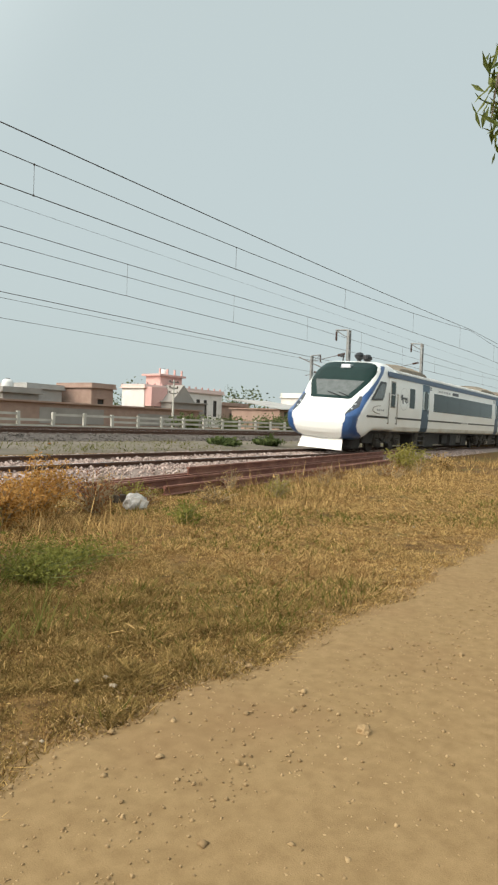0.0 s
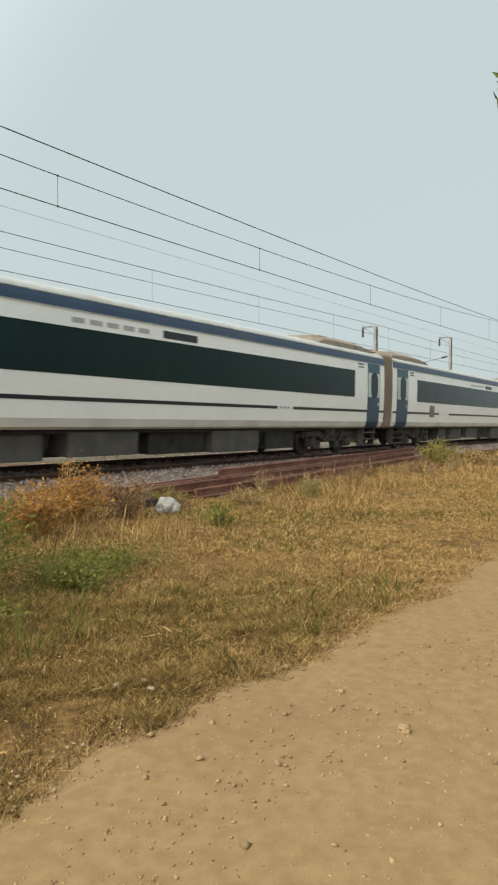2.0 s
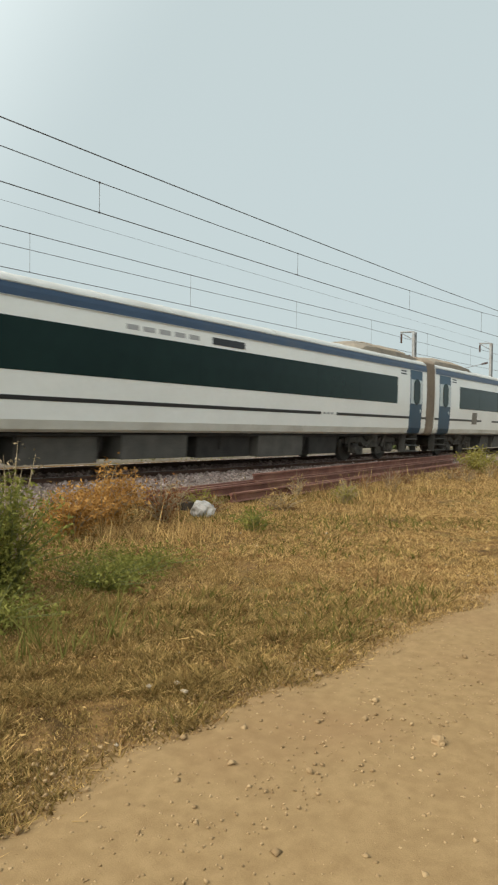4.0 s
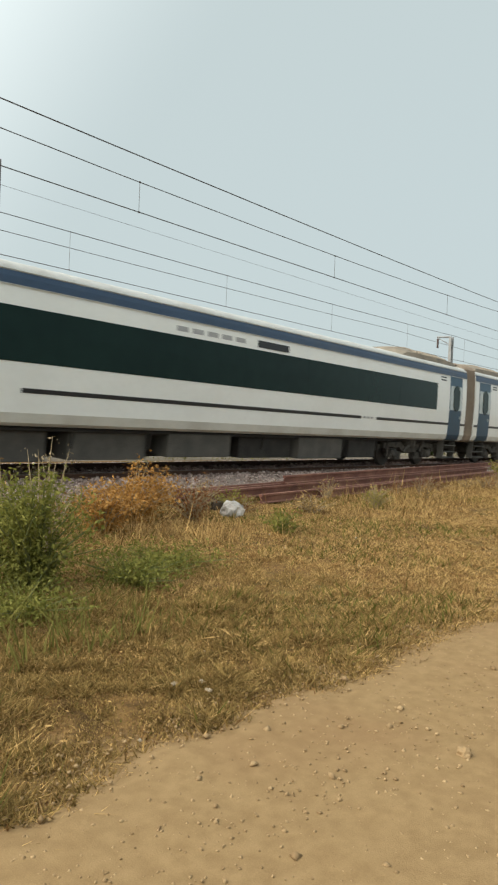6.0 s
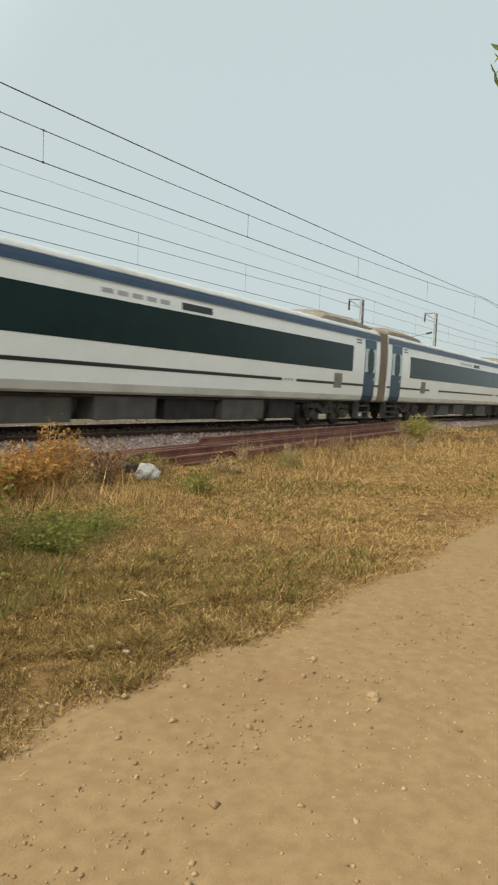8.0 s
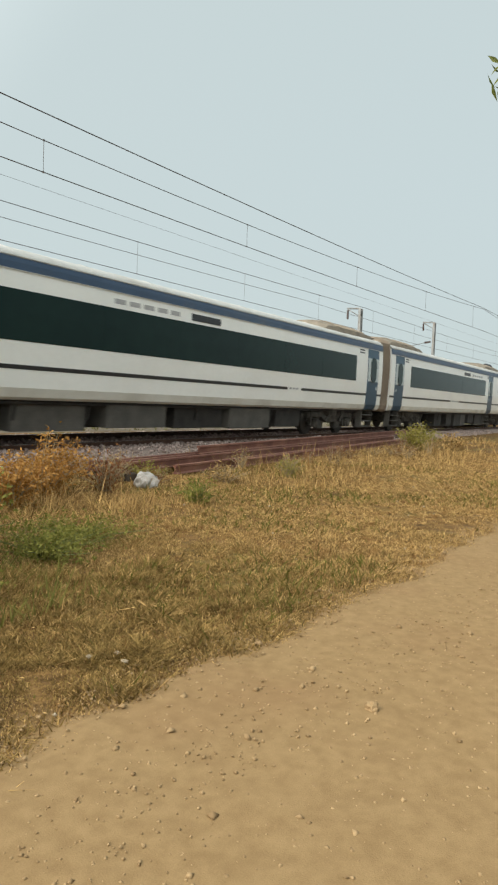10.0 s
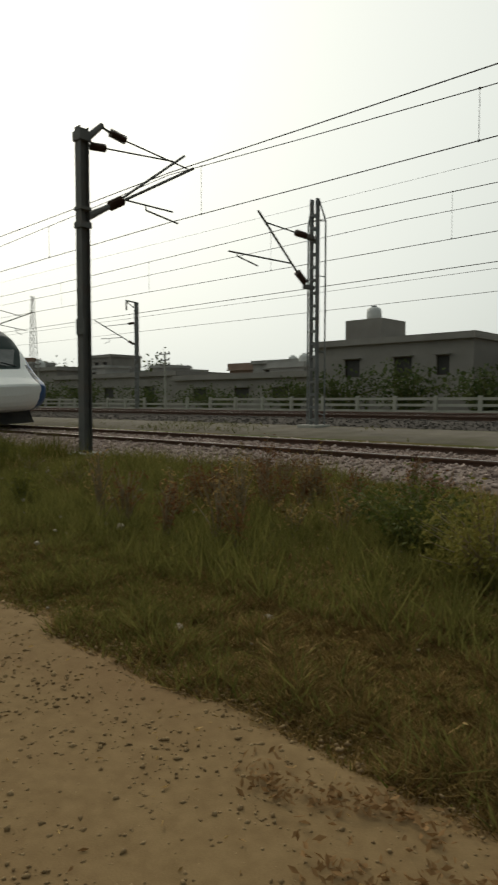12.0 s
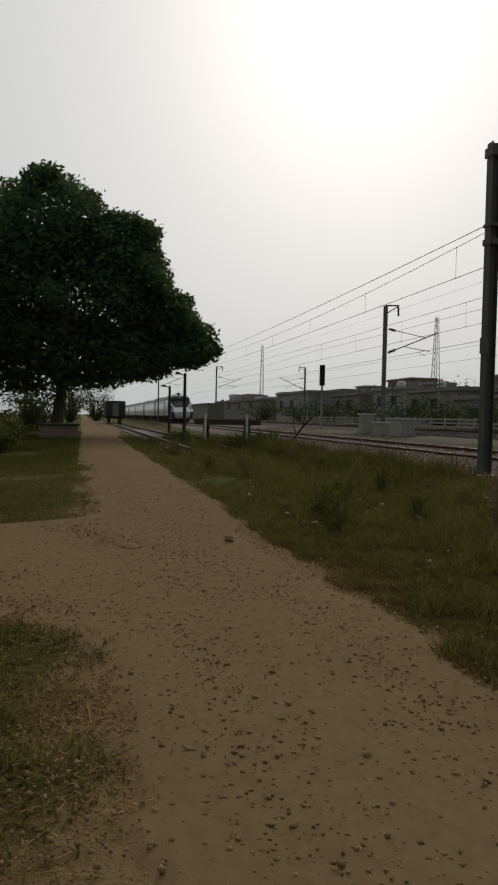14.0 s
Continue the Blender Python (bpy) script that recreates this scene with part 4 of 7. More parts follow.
    tip.faces.new([tip.verts.new(V[0][k]) for k in range(0, n, 2)])
    me = bpy.data.meshes.new("nose_tip"); tip.to_mesh(me); tip.free(); me.materials.append(MAT["white"])
    out["tip"] = me
    return out


def quad_skin(s, pts, out):
    """A flat-edged pane on the coach side through corners (u, z)."""
    bm = bmesh.new()
    f = [bm.verts.new((u, s * (side_y(z) + out), z)) for u, z in pts]
    g = [bm.verts.new((u, s * (side_y(z) + out - 0.3), z)) for u, z in pts]
    bm.faces.new(f)
    for i in range(len(f)):
        j = (i + 1) % len(f)
        bm.faces.new((f[i], f[j], g[j], g[i]))
    return bm


def cab_coach(label, nose, plate):
    c = thing("cab_coach", label, "train coach", "coaches of the train")
    part("body", shell(bmesh.new(), 3.98, 23.42, SECTION), MAT["white"], c, "glossy white coach body")
    part("nose", nose["white"], None, c, "rounded glossy white nose shell")
    part("nose_tip", nose["tip"], None, c)
    part("nose_band", nose["blue"], None, c, "navy blue curved nose band")
    ws = part("windscreen", nose["glass"], None, c, "large dark sloping windscreen")
    part("roof", roof_sheet(4.3, 23.46), MAT["roof"], c, "dusty pale grey roof sheet", smooth=True)
    part("windscreen_pane", nose["pane"], None, ws, "middle of the windscreen with sky reflection painted in grey")
    bm = bmesh.new()
    ring = [(-0.93, 0.5, 0.6), (-0.96, 0.42, 0.33), (-1.0, 0.34, 0.12), (1.0, 0.34, 0.12), (0.96, 0.42, 0.33), (0.93, 0.5, 0.6)]
    fr = [bm.verts.new((u, y, z)) for y, u, z in ring]; bk = [bm.verts.new((u + 0.09, y * 0.97, z + 0.02)) for y, u, z in ring]
    for i in range(6):
        j = (i + 1) % 6
        bm.faces.new((fr[i], fr[j], bk[j], bk[i]))
    for f in (fr, bk):
        bm.faces.new((f[0], f[1], f[4], f[5])); bm.faces.new((f[1], f[2], f[3], f[4]))
    part("cowcatcher", bm, MAT[plate], c, "flared cowcatcher plate below the nose")
    part("valance", boxed(0.95, 1.75, -1.15, 1.15, 0.16, 0.7, bevel=0.12), MAT["under"], c, "dark grimy valance behind the cowcatcher")
    part("valance_frame", boxed(1.7, 2.7, -1.25, 1.25, 0.42, 0.98, bevel=0.04), MAT["under"], c)
    for y0, y1 in ((0.25, -0.4), (-0.25, -0.8)):
        part("wiper", rod(bmesh.new(), (1.15, y0, 2.52), (0.99, y1, 2.36), 0.016), MAT["stripe"], ws)
    part("seam", rod(bmesh.new(), (0.5, -0.85, 1.885), (0.5, 0.85, 1.885), 0.012), MAT["roof"], c)
    part("top_lamp", boxed(2.05, 2.4, -0.22, 0.22, 3.6, 3.78, bevel=0.03), MAT["lamp"], ws, "bright roof headlight")
    for s in (-1, 1):
        hl = part("headlight", nose["lamp_near" if s < 0 else "lamp_far"], None, c, "slanted dark headlight cluster")
        for (u, y, z), r in (((0.46, 1.24, 1.83), 0.045), ((0.72, 1.27, 2.02), 0.055)):
            part("bulb", lathe(bmesh.new(), (u + 0.03, s * (y - 0.02), z), (-0.6, s * 0.8, 0.1), [(0, r), (0.05, r * 0.9)], 10), MAT["lamp"], hl)
        cw = part("cab_window", quad_skin(s, [(1.38, 2.26), (2.49, 2.31), (2.66, 2.5), (2.88, 3.06), (2.84, 3.12), (2.32, 3.12)], 0.022), MAT["stripe"], c, "slanted black-framed cab side window")
        part("cab_pane", quad_skin(s, [(1.56, 2.34), (2.45, 2.39), (2.58, 2.54), (2.76, 3.02), (2.36, 3.04)], 0.03), MAT["paneglass"], cw)
        dr = part("crew_door", skin(s, 3.28, 4.04, 1.28, 3.3, 0.018), MAT["white"], c, "white crew door with a small window")
        part("pane", skin(s, 3.43, 3.85, 2.1, 3.16, 0.032), MAT["glass"], dr)
        part("pane_frame", skin(s, 3.39, 3.9, 2.04, 3.22, 0.026), MAT["grille"], dr, "grey window frame")
        part("pane_bar", skin(s, 3.43, 3.85, 2.6, 2.64, 0.038), MAT["roof"], dr)
        for u in (3.18, 4.13):
            bm = bmesh.new()
            rod(bm, (u, s * 1.68, 1.3), (u, s * 1.64, 2.7), 0.022)
            for z in (1.35, 2.65):
                rod(bm, (u, s * 1.55, z), (u, s * (1.68 if z < 2 else 1.645), z), 0.018)
            part("handrail", bm, MAT["grille"], dr, "long grey door handrail")
        part("crew_step", boxed(3.35, 3.95, *sorted((s * 1.3, s * 1.55)), 0.45, 0.49), MAT["under"], c)
        lu = 4.56 if s < 0 else 5.48
        bm = bmesh.new()
        for a0, a1, z0, z1 in ((0.0, 0.22, 2.53, 2.63), (0.04, 0.26, 2.63, 2.7), (0.04, 0.24, 2.45, 2.53), (0.22, 0.76, 2.5, 2.585), (0.2, 0.26, 2.32, 2.5), (0.3, 0.36, 2.28, 2.46), (0.56, 0.62, 2.34, 2.5), (0.68, 0.74, 2.3, 2.5), (0.76, 0.82, 2.46, 2.6), (0.8, 0.85, 2.36, 2.48)):
            sub = skin(s, lu + a0, lu + a1, z0, z1, 0.006)
            me = bpy.data.meshes.new("t"); sub.to_mesh(me); sub.free(); bm.from_mesh(me); bpy.data.meshes.remove(me)
        part("emblem", bm, MAT["stripe"], c, "black emblem drawn as a plain shape")
        bm = bmesh.new()
        rims = [[bm.verts.new((lu + 0.42 + r * math.cos(2 * math.pi * k / 40), s * (side_y(2.5 + r * math.sin(2 * math.pi * k / 40)) + 0.005), 2.5 + r * math.sin(2 * math.pi * k / 40))) for k in range(40)] for r in (0.5, 0.515)]
        for k in range(40):
            bm.faces.new((rims[0][k], rims[0][(k + 1) % 40], rims[1][(k + 1) % 40], rims[1][k]))
        part("emblem_ring", bm, MAT["lettering"], c, "faint thin ring round the emblem")
        bm = bmesh.new()
        for k in range(16):
            a = math.pi * (-0.5 + k / 15)
            u, z = 2.35 - 0.75 * math.cos(a) , 1.9 + 0.17 * math.sin(a)
            if k:
                rod(bm, (pu, s * (side_y(pz) + 0.006), pz), (u, s * (side_y(z) + 0.006), z), 0.014, seg=5)
            pu, pz = u, z
        part("marking", bm, MAT["grille"], c, "thin curved line")
        for k in range(4):
            part("lettering", skin(s, 2.05 + 0.2 * k, 2.18 + 0.2 * k, 1.85, 1.93, 0.006), MAT["lettering"], c)
        part("stripe", skin(s, 1.1, 3.22, 1.55, 1.635, 0.008), MAT["stripe"], c)
        if s < 0:
            part("small_window", skin(s, 5.68, 6.34, 2.12, 3.05, 0.008), MAT["glass"], c, "narrow dark side window")
        dr0 = 7.4 if s < 0 else 7.62
        add_side(c, s, dr0 + 1.68, 21.12 if s < 0 else 21.27, 4.1, 23.42, [], 12.19 if s < 0 else 12.46, [(dr0, dr0 + 0.97), (14.2, 15.6), (22.06, 22.98)])
        add_door(c, s, dr0, dr0 + 0.97)
        part("cantrail", skin(s, 3.1, 4.098, 3.39, 3.62, 0.04), MAT["cant"], c, "navy blue cantrail band with its shade painted in")
        add_door(c, s, 22.06, 22.98)
    add_roof_unit(c, 4.75, 9.0, 3)
    add_roof_unit(c, 19.0, 23.3, 5)
    for u in (3.3, 4.13):
        part("roof_antenna", lathe(bmesh.new(), (u, 0.0, 3.86), (0, 0, 1), [(0, 0.1), (0.22, 0.09), (0.26, 0.14), (0.36, 0.22), (0.44, 0.225), (0.48, 0.17), (0.54, 0.14), (0.57, 0.05)], 14), MAT["stripe"], c, "dark mushroom-shaped roof aerial")
    for u, y in ((3.35, -0.35), (3.0, 0.6)):
        bm = bmesh.new()
        lathe(bm, (u, y, 4.2), (-1, 0, 0), [(0, 0.03), (0.2, 0.04), (0.25, 0.08), (0.28, 0.08)], 10)
        rod(bm, (u - 0.07, y, 3.8), (u - 0.07, y, 4.22), 0.03)
        part("horn", bm, MAT["stripe"], c, "small dark roof horn")
    add_underside(c, 6.2, 18.8, 9)
    part("underframe", boxed(2.0, 6.2, -1.3, 1.3, 0.86, 0.98), MAT["under"], c)
    part("underframe", boxed(18.8, 23.45, -1.3, 1.3, 0.88, 0.98), MAT["under"], c)
    add_bogie(c, 4.3); add_bogie(c, 20.26)
    return c


NOSE = nose_meshes()
front = cab_coach("white cab coach with navy nose band and dark sloping windscreen", NOSE, "white")
add_gangway(front, 23.4)
# rear cowcatcher takes the dark underframe colour to paint in its shade
rear = cab_coach("white rear cab coach with a black emblem and dark windscreen", NOSE, "under")
KINDS = [middle_coach([(4.17, 4.72)]), middle_coach([(4.17, 4.72), (19.82, 20.37)]), middle_coach([(3.58, 4.12)])]
WHICH = {3: 1, 9: 2, 11: 1}


def lengthen(coach, done):
    """Coach parts are drawn on a short module; draw them out to the true length, wheels and bogies kept round."""
    for ob in coach.children_recursive:
        if ob.name.startswith(("bogie", "louvre")):
            ob.location.x *= STRETCH
        elif not ob.name.startswith("wheel") and ob.data.name not in done:
            ob.data.transform(Matrix.Diagonal((STRETCH, 1, 1, 1)))
            done.add(ob.data.name)


_done = set()
for ob in (front, rear, *KINDS):
    lengthen(ob, _done)
TRAIN = [(front, NOSE_X, 0)]
for k in range(1, COUNT - 1):
    base = KINDS[WHICH.get(k, 0)]
    ob = base if k in (1, 3, 9) else copy_thing(base, pose(0, 0, 0))
    TRAIN.append((ob, NOSE_X + COACH * k, 0))
TRAIN.append((rear, NOSE_X + COACH * COUNT, 180))


def gone(t):
    """Metres run by the train at t: an even pace, easing off as its end passes."""
    late = max(0.0, t - 11.0)
    ease = late * late / 1.2 if late < 0.6 else late - 0.3
    return SPEED * t - (SPEED - 35.6) * ease


def motions():
    """The train runs west at an even speed along the bend of the track."""
    times = [0.0, 0.0334, 0.0667] + [0.1 * i for i in range(1, 140)] + [13.9334, 13.9667, 14.0]
    for ob, x0, turn in TRAIN:
        lean = LEAN if turn == 0 else -LEAN
        rows = []
        for t in times:
            x = x0 - gone(t)
            far = x + (24 if turn == 0 else -24)
            rows.append((t, pose(x, TRACK_Y + float(bend(x)), RAIL_Z + CANT / 2, lean, 0, turn + math.degrees(math.atan((bend(far) - bend(x)) / (far - x))))))
        walk(ob, rows)


# ---------------------------------------------------------------- overhead line
def insulator(bm, p, q, r=0.09):
    p, q = Vector(p), Vector(q)
    n = 7
    d = q - p
    prof = [(0, 0.03)]
    for i in range(n):
        a = d.length * (i + 0.5) / n
        prof += [(a - 0.02, r * 0.55), (a, r), (a + 0.02, r * 0.55)]
    prof.append((d.length, 0.03))
    return lathe(bm, p, d, prof, 10)


def cantilever(mast, base, tip, ztop, zlow, zcontact, label=""):
    """Bracket tubes from the mast face towards the wire at tip (x, y): all in the mast's own space."""
    bx, by = base
    tx, ty = tip
    A, B = Vector((bx, by, ztop)), Vector((bx, by, zlow))
    T = Vector((tx, ty, ztop - 0.45))
    bm = bmesh.new()
    rod(bm, A.lerp(T, 0.22), T, 0.022); rod(bm, B.lerp(T, 0.22), T + (T - B).normalized() * 0.85, 0.034)
    R0, R1 = B.lerp(T, 0.42), Vector((tx, ty, zcontact + 0.35))
    rod(bm, R0, R1 + (R1 - R0).normalized() * 0.3, 0.022)
    rod(bm, R0.lerp(R1, 0.75), R0.lerp(R1, 0.75) - Vector((0, 0, 0.22)), 0.015)
    rod(bm, R0.lerp(R1, 0.75) - Vector((0, 0, 0.22)), Vector((tx, ty, zcontact + 0.03)), 0.016)
    part("bracket", bm, MAT["mastdark"], mast, "steel cantilever bracket tubes")
    for P, r in ((A, 0.09), (B, 0.1)):
        part("insulator", insulator(bmesh.new(), P.lerp(T, 0.03), P.lerp(T, 0.22), r), MAT["porcelain"], mast, "ribbed brown porcelain insulator")


def solid_mast():
    """The rolled-steel mast beside the verge with two brackets."""
    h = 8.32
    m = thing("catenary_mast", "dark rolled-steel catenary mast with two brackets", "catenary mast", at=(-15.1, 9.9, 0.12), turn=0)
    bm = bmesh.new()
    box(bm, -0.125, 0.125, -0.13, -0.115, 0, h); box(bm, -0.125, 0.125, 0.115, 0.13, 0, h); box(bm, -0.01, 0.01, -0.115, 0.115, 0, h)
    for k in range(14):
        z = 0.4 + k * 0.58
        box(bm, -0.115, -0.08, -0.137, -0.13, z, z + 0.05); box(bm, 0.08, 0.115, -0.137, -0.13, z, z + 0.05)
    part("column", bm, MAT["mastdark"], m, "rusty I-section steel column")
    part("footing", boxed(-0.35, 0.35, -0.35, 0.35, -0.25, 0.06, bevel=0.03), MAT["concrete"], m)
    part("plate", boxed(-0.1, 0.25, -0.18, -0.131, 3.1, 3.5), MAT["mastdark"], m)
    bm = bmesh.new()
    box(bm, -0.17, 0.17, -0.17, 0.17, h - 0.35, h - 0.12); box(bm, -0.16, 0.16, -0.16, 0.16, 5.8, 5.95); box(bm, -0.16, 0.16, -0.16, 0.16, 6.25, 6.33)
    rod(bm, (0, 0.1, 8.05), (0, 0.62, 8.55), 0.1, 0.07); rod(bm, (0, 0.13, 6.12), (0, 0.78, 6.5), 0.11, 0.07)
    part("arm", bm, MAT["mastdark"], m, "dark stub arms of the mast")
    for p, q in (((0.62, 8.5), (0.85, 8.44)), ((0.12, 7.9), (0.24, 7.93)), ((0.75, 6.48), (0.84, 6.53))):
        part("clamp", rod(bmesh.new(), (0, *p), (0, *q), 0.035), MAT["mastdark"], m)
    for p, q, r in (((0.85, 8.44), (1.37, 8.37), 0.12), ((0.24, 7.93), (0.72, 7.99), 0.11), ((0.82, 6.52), (1.26, 6.77), 0.13)):
        part("insulator", insulator(bmesh.new(), (0, *p), (0, *q), r), MAT["porcelain"], m, "ribbed brown porcelain insulator")
    for (p, q), r in ((((1.35, 8.36), (3.61, 8.17)), 0.022), (((0.72, 7.99), (3.05, 8.25)), 0.022), (((1.2, 6.8), (3.46, 8.51)), 0.034), (((1.24, 6.75), (3.81, 8.24)), 0.038), (((1.3, 6.8), (3.0, 6.82)), 0.024), (((2.02, 6.82), (2.04, 6.66)), 0.018), (((2.04, 6.67), (3.19, 6.53)), 0.026)):
        part("bracket_tube", rod(bmesh.new(), (0, *p), (0, *q), r), MAT["mastdark"], m)
    return m


def lattice_mast(x, y, z, h, arm, wide=False, label="galvanised lattice catenary mast with a bracket arm"):
    """Two channel legs laced together; arm: +1 or -1, the side to which its bracket reaches."""
    m = thing("catenary_mast", label, "catenary mast", "lattice masts along the tracks", at=(x, y, z))
    w = 0.12
    for s in (-1, 1):
        part("leg", boxed(s * w - 0.03, s * w + 0.03, -0.08, 0.08, 0, h), MAT["mast"], m)
    bm = bmesh.new()
    k = int(h / 0.42)
    for i in range(k):
        z0 = 0.2 + i * 0.42
        for f in (-0.084, 0.078):
            box(bm, -w, w, f, f + 0.006, z0, z0 + 0.08)
    part("lacing", bm, MAT["mast"], m)
    part("footing", boxed(-0.4, 0.4, -0.4, 0.4, -0.3, 0.08, bevel=0.03), MAT["concrete"], m)
    if wide:
        for dx in (-0.36, 0.36):
            bm = bmesh.new()
            rod(bm, (dx, 0.12, 0), (dx, 0.12, h - 0.75), 0.028)
            rod(bm, (dx, 0.12, h - 0.75), (dx * 0.35, 0.05, h), 0.028)
            for z in (0.4, h * 0.33, h * 0.66, h - 0.75):
                rod(bm, (dx, 0.12, z), (0, 0.06, z + 0.08), 0.018, seg=5)
            part("stay", bm, MAT["mast"], m, "thin outer stay of the mast")
        for z in (6.22, 4.6):
            part("bracket_stub", boxed(-0.09, 0.09, -0.52, -0.08, z - 0.07, z + 0.07, bevel=0.02), MAT["mastdark"], m)
        for p, q, r in (((-0.5, 6.23), (-0.98, 6.24), 0.11), ((-0.48, 4.72), (-0.93, 5.02), 0.12)):
            part("insulator", insulator(bmesh.new(), (0, *p), (0, *q), r), MAT["porcelain"], m, "ribbed brown porcelain insulator")
        for p, q, r in (((-0.96, 6.24), (-2.46, 6.29), 0.024), ((-0.9, 5.0), (-2.77, 6.57), 0.034), ((-1.2, 5.24), (-4.02, 5.17), 0.026), ((-3.69, 5.18), (-3.65, 5.06), 0.018), ((-3.65, 5.08), (-2.78, 4.93), 0.022)):
            part("bracket_tube", rod(bmesh.new(), (0, *p), (0, *q), r), MAT["mastdark"], m)
        return m
    bm = bmesh.new()
    a = arm
    rod(bm, (0, 0, h), (0, a * 0.9, h + 0.05), 0.05); rod(bm, (0, 0, h - 0.5), (0, a * 0.85, h), 0.03)
    part("arm", bm, MAT["mast"], m)
    bm = bmesh.new()
    insulator(bm, (0, a * 0.85, h - 0.05), (0, a * 0.85, h - 0.6))
    part("insulator", bm, MAT["porcelain"], m)
    cantilever(m, (0, a * 0.15), (0.1, a * 2.7), h - 1.4, h - 2.9, h - 3.0)
    return m


solid_mast()
for x, y, z, h, a, wd in ((8.86, 18.0, 0.66, 8.0, 1, False), (9.26, 28.9, 0.8, 7.9, -1, False), (-13.9, 18.0, 0.66, 7.5, -1, True), (-38.4, 18.0, 0.66, 7.85, 1, False),
                          (-37.7, 28.9, 0.8, 7.5, -1, False), (37.1, 18.2, 0.66, 6.75, 1, False), (49.6, 18.2, 0.66, 7.4, 1, False), (51.8, 28.9, 0.8, 6.9, -1, False),
                          (-92.9, 18.2, 0.66, 7.8, 1, False), (-90.6, 9.9, 0.1, 8.2, 1, False), (-86, 28.9, 0.8, 7.5, -1, False), (96, 18.2, 0.66, 7.6, 1, False)):
    lattice_mast(x, y, z, h, a, wd)

WIRES = [(TRACK_Y + 0.02, 0.49), (TRACK_Y, 0.442), (TRACK_Y, 0.389), (20.7, 0.361), (20.7, 0.319), (20.75, 0.255), (25.6, 0.292), (25.6, 0.21), (25.65, 0.2), (28.3, 0.166)]
def sag(k, x):
    """How far a wire hangs above its lowest height, span by span."""
    q = ((((x + 15) % 58) / 58 - 0.5) * 2) ** 2
    return {0: 0.25, 1: 0.8, 2: 0.15, 4: 0.25, 6: 0.2}.get(k, 0) * q


for k, (y, s) in enumerate(WIRES):
    z = 1.5 + s * y
    wr = thing("overhead_wire", "thin dark overhead line wire above the track", "overhead wire", "overhead wires")
    bm = bmesh.new()
    r = (0.014, 0.011, 0.012, 0.006, 0.014, 0.013, 0.014, 0.017, 0.01, 0.012)[k]
    xs = [-260, -180, -131] + [-73 + 58 * j + 58 * i / 12 - 58 for j in range(3) for i in range(12)] + [43 + 58 * i / 12 for i in range(13)] + [170, 260]
    for a, b in zip(xs, xs[1:]):
        za, zb = z + sag(k, a), z + sag(k, b)
        rod(bm, (a, y, za), (b, y, zb), r, seg=5)
    if k in (3, 6):
        for x in (-200, 200):
            rod(bm, (x, y, z), (x, y, 1.5 + WIRES[k + 1][0] * WIRES[k + 1][1]), 0.006, seg=5)
    part("wire", bm, MAT["wire"], wr)
    if k in (1, 4):
        zc0 = 1.5 + (0.389 * TRACK_Y if k == 1 else 0.255 * 20.75)
        d = bmesh.new()
        for i in range(-9, 9):
            x = (9.75 if k == 1 else 13.0) + 7.8 * i
            zt, zc = z + sag(k, x), zc0 + (sag(2, x) if k == 1 else 0)
            rod(d, (x, y, zc), (x, y, zt), 0.006, seg=5)
            box(d, x - 0.02, x + 0.02, y - 0.012, y + 0.012, zc - 0.02, zc + 0.02); box(d, x - 0.02, x + 0.02, y - 0.012, y + 0.012, zt - 0.02, zt + 0.02)
        part("dropper", d, MAT["wire"], wr)


# ---------------------------------------------------------------- beside the track: rails stacked, signal, cases, buffer stop
def rail_stack():
    st = thing("rail_stack", "stack of rusty spare rails on timber blocks", "rail stack", at=(7.6, 8.35, 0.1), turn=8.4)
    me = rail_mesh("rail", 18.5, MAT["rust"])
    for k, (dy, dz, dx) in enumerate(((0, 0.12, 0), (0.24, 0.12, 0.9), (0.5, 0.12, 0.4), (-0.28, 0.02, 1.9), (0.12, 0.295, 3.4), (-0.46, 0.01, 4.0), (-0.5, 0.0, 3.0))[:6]):
        ob = new("rail", me)
        ob.parent = st
        ob.matrix_basis = pose(dx, dy, dz, 0, 0, (-0.25, 0.2, 0.1, -0.5, 0.15, -0.1, -0.9)[k])
    for i in range(8):
        b = part("timber_block", boxed(0.6 + i * 2.4, 0.85 + i * 2.4, -0.2, 0.75, -0.08, 0.12, bevel=0.02), MAT["timber"], st)
    return st


rail_stack()


def signal_post():
    s = thing("railway_signal", "dark colour-light railway signal on a post", "railway signal", at=(-49.4, 18.0, 0.66))
    part("post", rod(bmesh.new(), (0, 0, 0), (0, 0, 3.7), 0.08), MAT["concrete"], s, "pale grey signal post")
    part("head", boxed(-0.12, 0.12, -0.2, 0.2, 3.4, 5.0, bevel=0.05), MAT["stripe"], s, "tall black signal head")
    for k in range(4):
        part("lens_hood", lathe(bmesh.new(), (0.12, 0, 3.65 + k * 0.38), (1, 0, 0), [(0, 0.1), (0.12, 0.11)], 12), MAT["stripe"], s)
    part("platform", boxed(-0.5, 0.4, -0.4, 0.4, 2.9, 2.95), MAT["mast"], s)
    bm = bmesh.new()
    for d in (-0.2, 0.2):
        rod(bm, (-0.35, d, 0), (-0.2, d, 3.0), 0.02)
    for k in range(9):
        rod(bm, (-0.35 + k * 0.016, -0.2, 0.3 + k * 0.3), (-0.35 + k * 0.016, 0.2, 0.3 + k * 0.3), 0.014, seg=5)
    part("ladder", bm, MAT["mast"], s)


